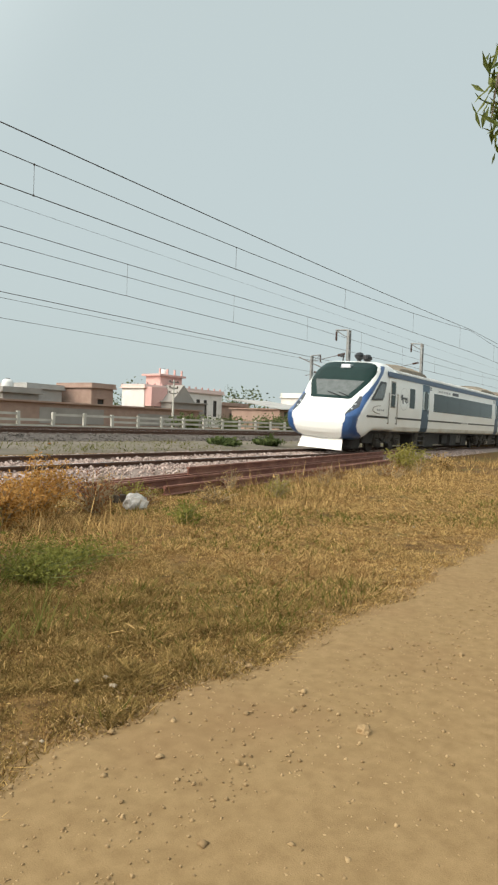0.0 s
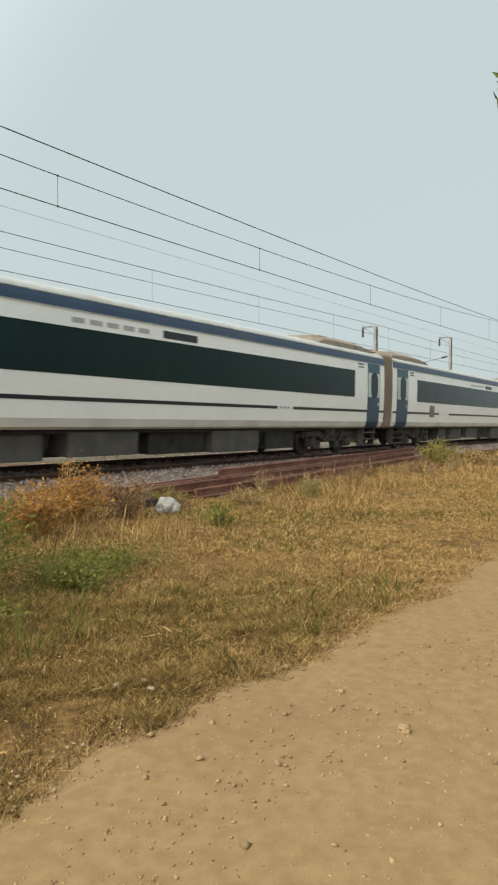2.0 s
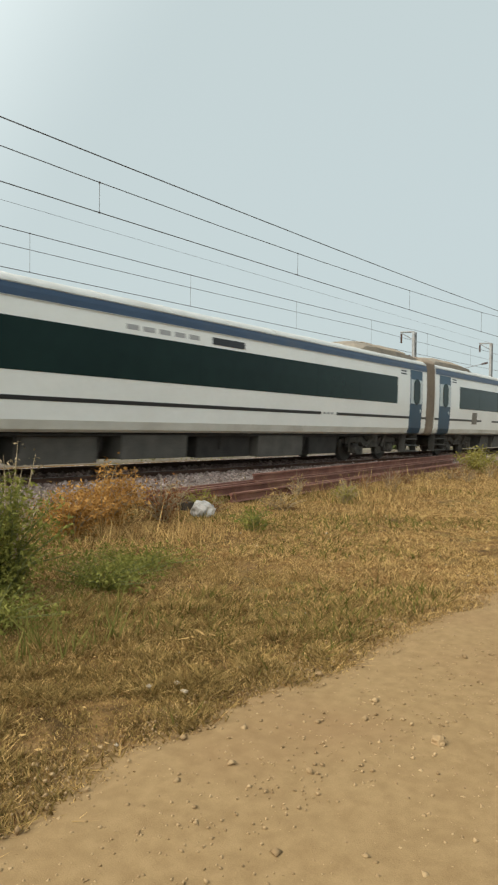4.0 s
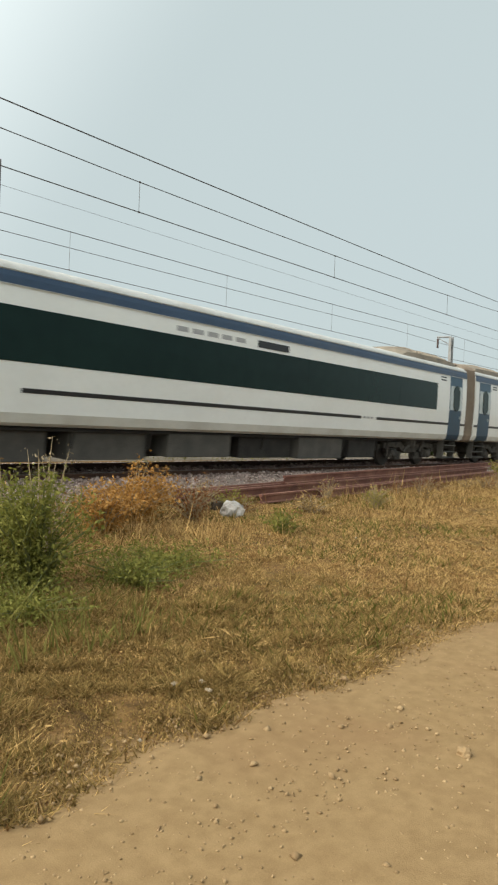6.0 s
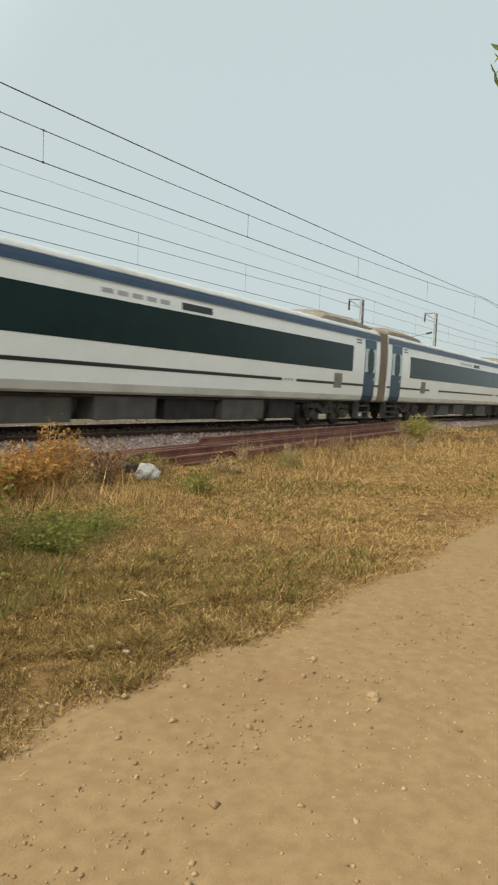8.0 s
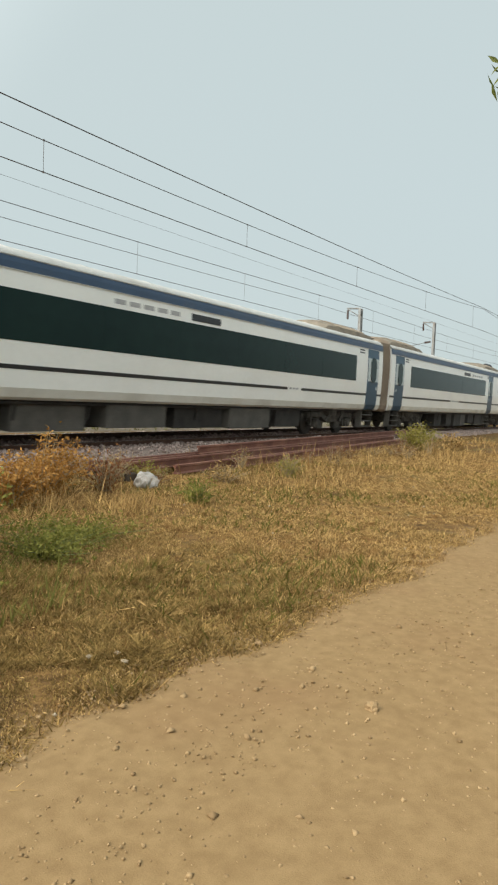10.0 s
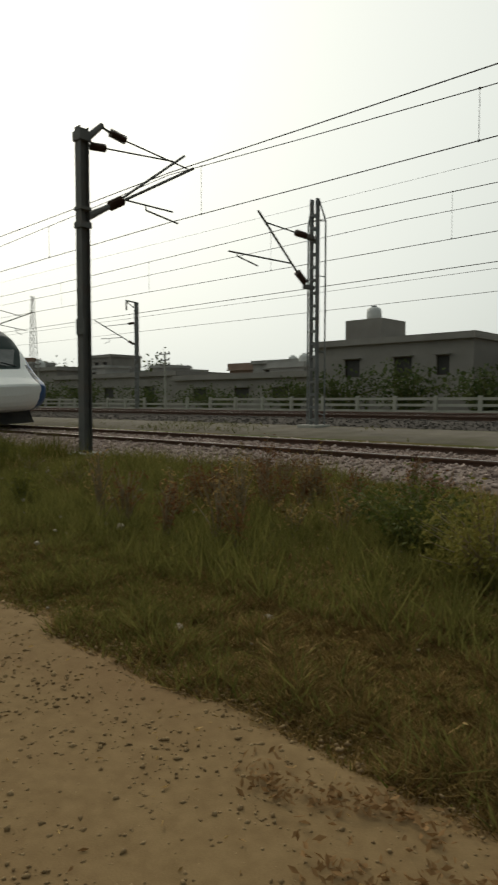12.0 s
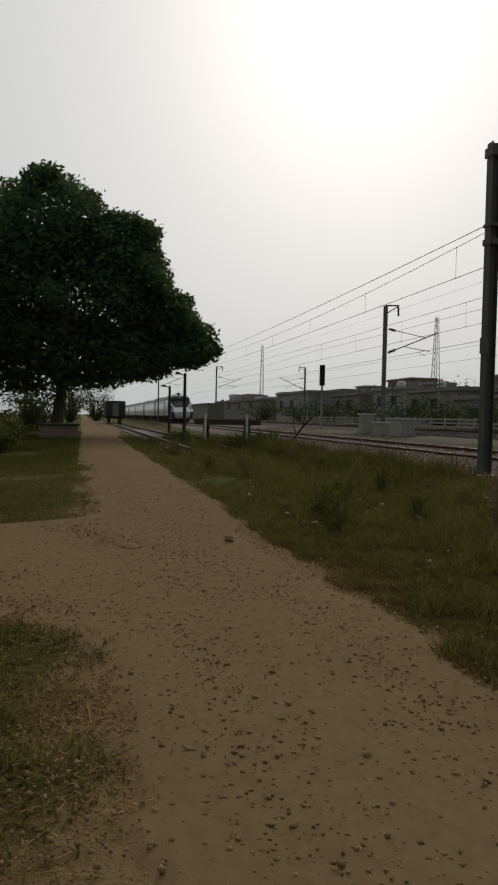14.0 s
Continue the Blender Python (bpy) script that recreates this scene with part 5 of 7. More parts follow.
signal_post()
for x, y, w, h in ((-39.0, 17.2, 0.7, 1.2), (-36.8, 17.3, 1.1, 0.7), (-34.6, 17.4, 1.5, 0.95)):
    c = thing("equipment_case", "grey trackside equipment case on a concrete plinth", "equipment case", "trackside cases", at=(x, y, 0.6))
    part("plinth", boxed(-w / 2 - 0.1, w / 2 + 0.1, -0.5, 0.5, -0.2, 0.12), MAT["concrete"], c)
    part("case", boxed(-w / 2, w / 2, -0.4, 0.4, 0.12, h, bevel=0.03), MAT["concrete"], c)
    part("lid", boxed(-w / 2 - 0.06, w / 2 + 0.06, -0.46, 0.46, h, h + 0.08, bevel=0.02), MAT["plaster"], c)

bs = thing("buffer_stop", "old timber buffer stop with pale slanting braces", "buffer stop", at=(-33.0, 7.08, 0.05), turn=0)
part("crossbeam", boxed(-0.18, 0.18, -1.68, 1.68, 1.05, 1.34, bevel=0.03), MAT["timber"], bs, "dark timber crossbeam")
for y in (-1.05, 1.05):
    part("post", boxed(-0.35, -0.12, y - 0.15, y + 0.15, -0.05, 1.4, bevel=0.02), MAT["timber"], bs)
    part("brace", rod(bmesh.new(), (1.3, y - 0.35, -0.02), (-0.1, y - 0.05, 1.55), 0.07), MAT["concrete"], bs, "pale slanting brace")

for x, y, h in ((-46.5, 6.9, 4.4), (-58, 7.3, 4.0)):
    p = thing("lamp_post", "dark wooden post with a shaded lamp", "lamp post", "posts along the siding", at=(x, y, 0.06))
    part("post", rod(bmesh.new(), (0, 0, 0), (0, 0, h), 0.13, 0.1), MAT["timber"], p)
    bm = bmesh.new(); rod(bm, (0, 0, h - 0.2), (0, -0.5, h + 0.05), 0.04); lathe(bm, (0, -0.5, h - 0.1), (0, 0, 1), [(0, 0.22), (0.15, 0.1), (0.2, 0.03)], 12)
    part("shade", bm, MAT["timber"], p)

wg = thing("goods_wagon", "dark green goods wagon standing on the siding", "goods wagon", at=(-104, 4.95, 0.2))
part("body", boxed(-9.5, 0, -1.5, 1.5, 0.95, 3.4, bevel=0.25), MAT["wagon"], wg)
part("frame", boxed(-9.6, 0.1, -1.3, 1.3, 0.7, 0.95), MAT["under"], wg)
part("end_door", boxed(0.0, 0.05, -0.45, 0.45, 1.05, 3.0), MAT["dusky"], wg)
for u in (-8, -6.2, -3.2, -1.4):
    for s in (-1, 1):
        w = part("wheel", WHEEL, None, wg); w.matrix_basis = pose(u, s * 0.84, -0.02, 0, 0, 0 if s < 0 else 180)
for s in (-1, 1):
    part("buffer", lathe(bmesh.new(), (0.1, s * 0.85, 0.85), (1, 0, 0), [(0, 0.1), (0.4, 0.1), (0.42, 0.24), (0.48, 0.24)], 12), MAT["under"], wg)


# ---------------------------------------------------------------- boundary fence and buildings
def make_fence():
    """Concrete post-and-rail fence behind the tracks, with gaps."""
    post = boxed(-0.1, 0.1, -0.08, 0.08, 0, 1.05, bevel=0.015)
    pm = bpy.data.meshes.new("post"); post.to_mesh(pm); post.free(); pm.materials.append(MAT["concrete"])
    rl = boxed(0.1, 2.3, -0.04, 0.04, 0, 0.14)
    rm = bpy.data.meshes.new("rail_bar"); rl.to_mesh(rm); rl.free(); rm.materials.append(MAT["concrete"])
    fe = thing("boundary_fence", "pale concrete post-and-rail boundary fence", "fence", at=(0, 32, 0.82))
    rng = random.Random(8)
    for i in range(-45, 40):
        x = i * 2.4
        if rng.random() < 0.08 and abs(x) > 6:
            continue
        o = new("post", pm); o.parent = fe; o.matrix_basis = pose(x, 0, -0.05, rng.uniform(-2, 2), rng.uniform(-2, 2))
        for z in (0.12, 0.45, 0.78):
            if rng.random() < 0.93:
                o = new("rail_bar", rm); o.parent = fe; o.matrix_basis = pose(x, 0, z)


make_fence()


def wall_holes(w, h, holes, thick=0.25):
    """A wall in the plane y = 0 from (0, 0) to (w, h), thick to +y, with rectangular openings (x0, x1, z0, z1)."""
    bm = bmesh.new()
    xs = sorted({0, w, *[v for o in holes for v in o[:2]]})
    zs = sorted({0, h, *[v for o in holes for v in o[2:]]})
    for x0, x1 in zip(xs, xs[1:]):
        for z0, z1 in zip(zs, zs[1:]):
            if not any(o[0] <= x0 and x1 <= o[1] and o[2] <= z0 and z1 <= o[3] for o in holes):
                box(bm, x0, x1, 0, thick, z0, z1)
    bmesh.ops.remove_doubles(bm, verts=bm.verts, dist=0.001)
    return bm


def building(name, label, x0, x1, y, z0, h, depth, wall, windows=(), parapet=0.5, trim=None, base_band=None, category="house", sunshade=True):
    w = x1 - x0
    b = thing(name, label, category, at=(x0, y, z0 - 0.3))
    z = 0.3
    part("wall", wall_holes(w, h + z, [(a, c, d + z, e + z) for a, c, d, e in windows]), wall, b, "front wall")
    part("wall", boxed(0, 0.25, 0.25, depth, 0, h + z), wall, b)
    part("wall", boxed(w - 0.25, w, 0.25, depth, 0, h + z), wall, b)
    part("wall", boxed(0.25, w - 0.25, depth - 0.25, depth, 0, h + z), wall, b)
    rf = part("roof", boxed(-0.3, w + 0.3, -0.35, depth + 0.2, h + z, h + z + 0.15), trim or wall, b, "flat roof slab")
    if parapet:
        part("parapet", boxed(-0.2, w + 0.2, -0.25, -0.08, h + z + 0.15, h + z + 0.15 + parapet), trim or wall, rf)
        part("parapet", boxed(-0.2, -0.03, -0.08, depth, h + z + 0.15, h + z + 0.15 + parapet), trim or wall, rf)
        part("parapet", boxed(w + 0.03, w + 0.2, -0.08, depth, h + z + 0.15, h + z + 0.15 + parapet), trim or wall, rf)
    part("inner_floor", boxed(0.25, w - 0.25, 0.25, depth - 0.25, h * 0.5 + z, h * 0.5 + z + 0.12), MAT["cement"], b)
    for a, c, d, e in windows:
        wn = part("window", boxed(a, c, 0.16, 0.2, d + z, e + z), MAT["shade"], b, "dark recessed opening")
        fr = bmesh.new()
        for q in ((a, a + 0.06, d, e), (c - 0.06, c, d, e), (a + 0.06, c - 0.06, e - 0.06, e), (a + 0.06, c - 0.06, d, d + 0.06)):
            box(fr, q[0], q[1], 0.1, 0.16, q[2] + z, q[3] + z)
        part("frame", fr, MAT["timber"], wn)
        if sunshade and e - d < 2:
            part("sunshade", boxed(a - 0.15, c + 0.15, -0.4, 0.0, e + z + 0.05, e + z + 0.12), trim or wall, wn)
    return b, z + h


def tank(x, y, z, r=0.55, h=1.0, material=None):
    t = thing("water_tank", "round pale plastic rooftop water tank", "water tank", "rooftop water tanks", at=(x, y, z))
    part("shell", lathe(bmesh.new(), (0, 0, 0), (0, 0, 1), [(0, r), (h * 0.3, r * 1.03), (h * 0.6, r), (h * 0.85, r * 0.92), (h, r * 0.4)], 16), material or MAT["tank"], t, smooth=True)
    part("lid", lathe(bmesh.new(), (0, 0, h), (0, 0, 1), [(0, r * 0.4), (0.08, r * 0.38)], 12), MAT["stripe"], t)


G = 0.85
# white two-storey house with a turret and balcony
b, zt = building("white_house", "white two-storey house with turret and flat parapet roof", -2.9, 8.7, 44, G, 5.55, 9, MAT["plaster"],
                 [(5.0, 5.7, 3.0, 4.8), (7.5, 8.3, 2.9, 4.9), (10.0, 11.1, 2.9, 4.9), (1.9, 3.1, 2.9, 3.4), (9.0, 10.0, 0.6, 1.9), (0.8, 6.8, 0.5, 1.8)], 0.75, MAT["plaster"])
part("turret", boxed(0.5, 6.2, 0.4, 5.0, zt + 0.15, zt + 2.6), MAT["plaster"], b, "white stair turret")
part("turret_roof", boxed(-0.1, 6.8, -0.2, 5.6, zt + 2.6, zt + 2.85), MAT["rose"], b)
part("ledge", boxed(-0.3, 11.9, -0.45, 0.0, 2.75, 2.9), MAT["rose"], b)
bm = bmesh.new()
for k in range(2):
    for j in range(3):
        box(bm, 6.4 + k * 2.3, 8.5 + k * 2.3, -0.18, -0.12, zt + 0.95 + j * 0.16, zt + 1.05 + j * 0.16)
part("railing", bm, MAT["redroof"], b, "maroon roof railing")
b, zt = building("rose_house", "pale rose ground floor house with a roof terrace", -9.2, -3.2, 43.2, G, 2.6, 8, MAT["rose"], [(1.2, 2.1, 0.7, 1.8), (4.6, 5.9, 0.2, 1.9)], 0.25, MAT["plaster"])
part("screen", boxed(2.5, 4.4, 0.3, 0.36, zt + 0.15, zt + 1.5), MAT["green"], b, "green cloth screen")
part("screen", boxed(4.6, 6.6, 0.3, 0.36, zt + 0.15, zt + 1.35), MAT["green"], b, "green cloth screen")
part("awning", boxed(1.0, 6.4, 3.0, 7.0, zt + 2.3, zt + 3.1), MAT["redroof"], b, "maroon roof shed")
part("room", boxed(1.4, 6.0, 3.2, 6.8, zt + 0.15, zt + 2.3), MAT["cement"], b)
part("canopy", boxed(3.6, 9.6, -1.3, -0.02, 2.2, 2.32), MAT["redroof"], b, "dark red canopy over the yard")
tank(0.2, 47, 9.25)

# pink house with ochre turret
b, zt = building("pink_house", "pink and white two-storey house with a red turret", 65.0, 82.0, 61, G, 4.9, 4, MAT["plaster"],
                 [(9.2, 10.1, 1.6, 4.0), (10.9, 11.8, 1.6, 4.0), (12.6, 13.4, 1.6, 4.0), (14.9, 15.8, 1.6, 4.0), (1.6, 2.6, 2.6, 4.2), (5.2, 6.4, 2.6, 4.2)], 0.4, MAT["rose"])
part("turret", boxed(3.5, 8.0, 0.4, 3.0, zt + 0.15, zt + 1.9), MAT["pink"], b, "red-pink stair turret")
part("turret_roof", boxed(3.0, 8.5, 0.1, 3.4, zt + 1.9, zt + 2.15), MAT["pink"], b)
part("bay", boxed(0.1, 3.2, -1.2, -0.02, 2.9, 5.4), MAT["pink"], b, "pink balcony bay")
for k in range(12):
    part("finial", boxed(0.2 + k * 1.45, 0.42 + k * 1.45, -0.25, -0.08, zt + 0.55, zt + 0.82), MAT["pink"], b)
for k in range(4):
    part("turret_post", boxed(3.3 + k * 1.5, 3.5 + k * 1.5, 0.3, 0.5, zt + 2.15, zt + 2.9), MAT["pink"], b)
tank(70.5, 62.6, 0.85 + 4.9 + 2.15, 0.5, 0.8)
b, zt = building("brick_lean_to", "dark gabled brick lean-to in front of a house", 67, 74, 58, G, 3.2, 4, MAT["dusky"], [(2, 3, 0.4, 2.3)], 0.0)
gb = bmesh.new()
a = [gb.verts.new((x, 0, z)) for x, z in ((0, zt), (5.0, zt), (2.4, zt + 2.4))]; c = [gb.verts.new((v.co.x, 4, v.co.z)) for v in a]
gb.faces.new(a); gb.faces.new(c[::-1])
for i in range(3):
    gb.faces.new((a[i], a[(i + 1) % 3], c[(i + 1) % 3], c[i]))
part("gable", gb, MAT["dusky"], b)

# yellow and white house, walls and sheds towards the pink house
b, zt = building("ochre_house", "ochre and white house with an open veranda", 26.0, 35.2, 55, G, 4.5, 8, MAT["yellow"], [(3.2, 5.6, 1.8, 4.1), (6.2, 8.7, 1.8, 4.1), (0.8, 2.2, 1.8, 3.8)], 0.7, MAT["plaster"])
tank(33.5, 58, 0.85 + 5.3, 0.5, 0.9); tank(27.6, 57, 0.85 + 5.3, 0.4, 1.3, MAT["stripe"])
b, zt = building("brick_yard_wall", "long brick yard wall with patched render", 34.5, 64, 51, G, 2.0, 0.6, MAT["brick"], [], 0.0, category="wall")
part("patch", boxed(6.0, 14.0, -0.03, -0.001, 0.4, 1.9), MAT["dusky"], b, "dark render patch")
part("patch", boxed(19.0, 26.0, -0.03, -0.001, 0.4, 1.7), MAT["dusky"], b, "dark render patch")
for x0, x1, y, h, m, w in ((37, 42, 66, 3.6, "cement", [(1, 2, 0.8, 2.2)]), (43, 47.5, 60, 3.1, "dusky", [(1.5, 2.8, 0.8, 2.2)]), (49, 54, 64, 3.9, "cement", [(1, 2, 1, 2.4), (3, 4, 1, 2.4)]), (55, 58.5, 60, 4.3, "brick", [(1, 2, 1.6, 3.0)]),
                           (30, 36, 72, 4.6, "cement", [(1, 2.4, 1, 2.6)]), (20.5, 24, 60, 4.9, "cement", [(1, 2, 2, 3.2)]), (14.2, 18.0, 52, 4.6, "rose", [(0.6, 1.4, 2.2, 3.4)]), (11.0, 14.0, 48, 3.9, "brick", [(0.8, 1.6, 1.8, 3.0)]), (17.6, 20.2, 55, 5.8, "dusky", [(0.7, 1.6, 2.8, 4.0)])):
    building("small_house", "low flat-roofed house with unpainted walls", x0, x1, y, G, h, 6, MAT[m], w, 0.45)
tank(45, 62, 0.85 + 3.6, 0.6, 1.0); tank(16, 54, 0.85 + 5.2, 0.45, 0.8, MAT["stripe"])

# hut with a sloping roof, and beyond it a white house
b, zt = building("brick_hut", "brick hut with a sloping sheet roof", 68, 75.5, 42, G, 2.5, 7, MAT["brick"], [(1.0, 3.6, 1.6, 2.3)], 0.0)
rf = bmesh.new()
a = [rf.verts.new(p) for p in ((-0.5, -0.8, zt), (9.0, -0.8, zt + 0.1), (9.0, 7.5, zt + 1.3), (-0.5, 7.5, zt + 1.2))]
c = [rf.verts.new((v.co.x, v.co.y, v.co.z + 0.1)) for v in a]
rf.faces.new(a); rf.faces.new(c[::-1])
for i in range(4):
    rf.faces.new((a[i], a[(i + 1) % 4], c[(i + 1) % 4], c[i]))
part("sheet_roof", rf, MAT["cement"], b, "grey corrugated sheet roof")
b, zt = building("pale_house", "pale two-storey house with a flat roof", 112, 128, 60, G, 6.0, 9, MAT["plaster"], [(4, 6, 3, 4.6), (9, 10.5, 3, 4.6)], 0.8)
building("brick_house", "unplastered brick house with window openings", 118, 132, 46, G, 4.2, 8, MAT["brick"], [(2, 3.2, 1, 3), (5, 6.2, 1, 3), (8, 9.4, 1, 3)], 0.5)
building("small_house", "low flat-roofed house with unpainted walls", 84, 96, 66, G, 3.6, 8, MAT["brick"], [(2, 3.4, 1, 2.4), (7, 8.4, 1, 2.4)], 0.4)

# dark buildings to the west
b, zt = building("dark_block", "dark cement building with a stair tower", -34.6, -20.8, 45, G, 5.1, 10, MAT["dusky"], [(3, 4.4, 2.6, 4.0), (7.5, 9.0, 2.6, 4.0), (11, 12, 2.6, 4.0)], 0.35)
part("tower", boxed(2.6, 6.0, 0.6, 4.2, zt + 0.15, zt + 2.1), MAT["dusky"], b, "stair tower on the roof")
tank(-30.2, 47, 0.85 + 5.1 + 2.1, 0.6, 1.1)
building("dark_block", "dark cement building with a stair tower", -18.0, -12.5, 45, G, 4.1, 9, MAT["dusky"], [(1.5, 2.7, 1.8, 3.2)], 0.3)
b, zt = building("slim_house", "narrow rendered house with a white corner strip", -12.2, -9.0, 48, G, 5.1, 7, MAT["cement"], [(1.0, 2.0, 3.0, 4.4)], 0.4, MAT["plaster"])
tank(-10.6, 50, 0.85 + 5.6, 0.5, 0.9)
for x0, x1, y, h, m, lab, w in ((-56, -36.5, 48, 2.9, "dusky", "long low dark shed with a flat roof", [(3, 5, 0.8, 2), (9, 11, 0.8, 2), (14, 16, 0.8, 2)]), (-47.6, -43.0, 54, 4.2, "cement", "cement house with a roof tank", [(1, 2, 2, 3.4)]),
                                (-84, -58, 50, 3.6, "dusky", "long low dark shed with a flat roof", [(4, 6, 1, 2.4), (12, 14, 1, 2.4), (20, 22, 1, 2.4)]), (-104, -88, 53, 5.2, "dusky", "dark two-storey block with flat roof", [(2, 4, 2.6, 4), (8, 10, 2.6, 4)]),
                                (-122, -108, 55, 6.2, "cement", "dark two-storey block with flat roof", [(2, 4, 3.4, 5), (8, 10, 3.4, 5)]), (-142, -126, 54, 5.6, "dusky", "dark two-storey block with flat roof", [(3, 5, 3, 4.6), (9, 11, 3, 4.6)]),
                                (-172, -146, 50, 6.6, "cement", "dark two-storey block with flat roof", [(3, 6, 3, 5), (12, 15, 3, 5)]), (-230, -180, 48, 5.4, "dusky", "distant row of flat-roofed houses", [(6, 9, 3, 5), (22, 25, 3, 5), (36, 39, 3, 5)]), (-330, -240, 44, 5.0, "dusky", "distant row of flat-roofed houses", [(12, 16, 3, 5), (50, 54, 3, 5)])):
    building("flat_roofed_block", lab, x0, x1, y, G, h, 9, MAT[m], w, 0.4)
tank(-44.5, 56, 0.85 + 4.75, 0.6, 0.9); tank(-98, 56, 0.85 + 5.75, 0.8, 1.4); tank(-116, 58, 0.85 + 6.75, 0.8, 1.3)
for x0, x1, y, h in ((-103, -98.5, 55, 6.6), (-80, -76, 53, 5.2), (-66, -63.5, 53, 4.8), (-135, -130, 57, 7.4)):
    building("stair_house", "small dark roof-level stair house", x0, x1, y, G, h, 4, MAT["cement"], [(0.8, 1.8, h - 1.8, h - 0.6)], 0.2)


# uneven roofline of smaller houses behind the long sheds
rows = random.Random(21)
x = -40.0
while x > -330:
    w = rows.uniform(3.5, 9) * (1 + abs(x) / 260)
    h = rows.uniform(4.6, 8.2) + abs(x) * 0.008
    y = rows.uniform(61, 72)
    mt = rows.choice(["cement", "dusky", "plaster", "brick", "cement"])
    building("small_house", "low flat-roofed house with unpainted walls", x - w, x, y, G, h, 6, MAT[mt], [(w * 0.2, w * 0.2 + 1.1, h - 2.2, h - 0.8), (w * 0.6, w * 0.6 + 1.1, h - 2.2, h - 0.8)], rows.choice([0.3, 0.6, 0.9]))
    if rows.random() < 0.5:
        tank(x - w * 0.5, y + 2, G + h + 0.15, rows.uniform(0.45, 0.7), rows.uniform(0.8, 1.3), MAT["stripe"] if rows.random() < 0.5 else None)
    x -= w + rows.uniform(1, 12)


def utility_pole(x, y, z, h, label):
    p = thing("utility_pole", label, "utility pole", "utility poles", at=(x, y, z))
    part("pole", rod(bmesh.new(), (0, 0, 0), (0, 0, h), 0.12, 0.08), MAT["concrete"], p)
    for k, zz in enumerate((h - 0.25, h - 0.8, h - 1.3)):
        part("crossarm", boxed(-0.7 + 0.15 * k, 0.7 - 0.15 * k, -0.05, 0.05, zz, zz + 0.09), MAT["mastdark"], p)
        bm = bmesh.new()
        for s in (-0.55, 0.0, 0.55):
            lathe(bm, (s, 0, zz + 0.09), (0, 0, 1), [(0, 0.05), (0.08, 0.08), (0.16, 0.05)], 8)
        part("insulator", bm, MAT["porcelain"], p)


utility_pole(-15.6, 41.5, G, 6.3, "grey utility pole with crossarms and insulators")
utility_pole(49.0, 42.2, G, 4.6, "grey utility pole with crossarms and insulators")
utility_pole(-48, 40, G, 5.2, "grey utility pole with crossarms and insulators")
utility_pole(-74, 42, G, 5.8, "grey utility pole with crossarms and insulators")
for x, y, h in ((-150, 84, 26), (-300, 80, 34)):
    t = thing("radio_tower", "tall thin lattice radio tower in the distance", "radio tower", at=(x, y, 0.85))
    bm = bmesh.new()
    for sx in (-1, 1):
        for sy in (-1, 1):
            rod(bm, (sx, sy, 0), (sx * 0.3, sy * 0.3, h), 0.09, 0.06, 5)
    for k in range(16):
        z0, z1 = h * k / 16, h * (k + 1) / 16
        a, c = 1 - 0.7 * k / 16, 1 - 0.7 * (k + 1) / 16
        rod(bm, (-a, -a, z0), (c, -c, z1), 0.05, seg=4); rod(bm, (a, a, z0), (-c, c, z1), 0.05, seg=4); rod(bm, (-a, a, z0), (-c, -c, z1), 0.05, seg=4)
    part("lattice", bm, MAT["mast"], t)


# ---------------------------------------------------------------- plants
def shrub(name, label, x, y, h, r, leaves, size, material, seed, stems=14, aspect=0.45, top=0.0, category="shrub", group="", z=None, lean=0.8):
    """Stems fanning from the root and leaves gathered along them."""
    rng = np.random.default_rng(seed)
    zb = float(ground_z(x, y)) - 0.02 if z is None else z
    s = thing(name, label, category, group, at=(x, y, zb))
    bm = bmesh.new()
    pts = []
    for k in range(stems):
        a, l = rng.uniform(0, 2 * np.pi), np.sqrt(rng.uniform(0.02, 1))
        tip = np.array([math.cos(a) * l * r, math.sin(a) * l * r, h * (1 - 0.5 * l * l) * rng.uniform(0.75, 1.1)])
        mid = tip * np.array([0.4, 0.4, 0.6]) + rng.normal(0, 0.03, 3) * h
        root = np.array([math.cos(a) * 0.08 * r, math.sin(a) * 0.08 * r, 0])
        rod(bm, root, mid, 0.012 * h + 0.002, 0.008 * h + 0.002, 5); rod(bm, mid, tip, 0.008 * h + 0.002, 0.002, 5)
        t = rng.uniform(top, 1.0, leaves // stems)[:, None]
        line = np.where(t < 0.5, root + (mid - root) * t * 2, mid + (tip - mid) * (t * 2 - 1))
        pts.append(line + rng.normal(0, 0.09 * r + 0.02, line.shape) * np.array([1, 1, 0.7]))
    pts = np.concatenate(pts)
    pts[:, 2] = np.maximum(pts[:, 2], 0.02)
    green = material in (MAT["leaf"], MAT["brightleaf"], MAT["bush"], MAT["olive"], MAT["paleleaf"])
    tagged(part("stem", bm, MAT["greenstem" if green else "stem"], s), kind="stuff")
    v, f = scatter_leaves(rng, pts, size, lean, aspect)
    part("foliage", mesh_of("foliage", v, f, material), None, s)
    return s


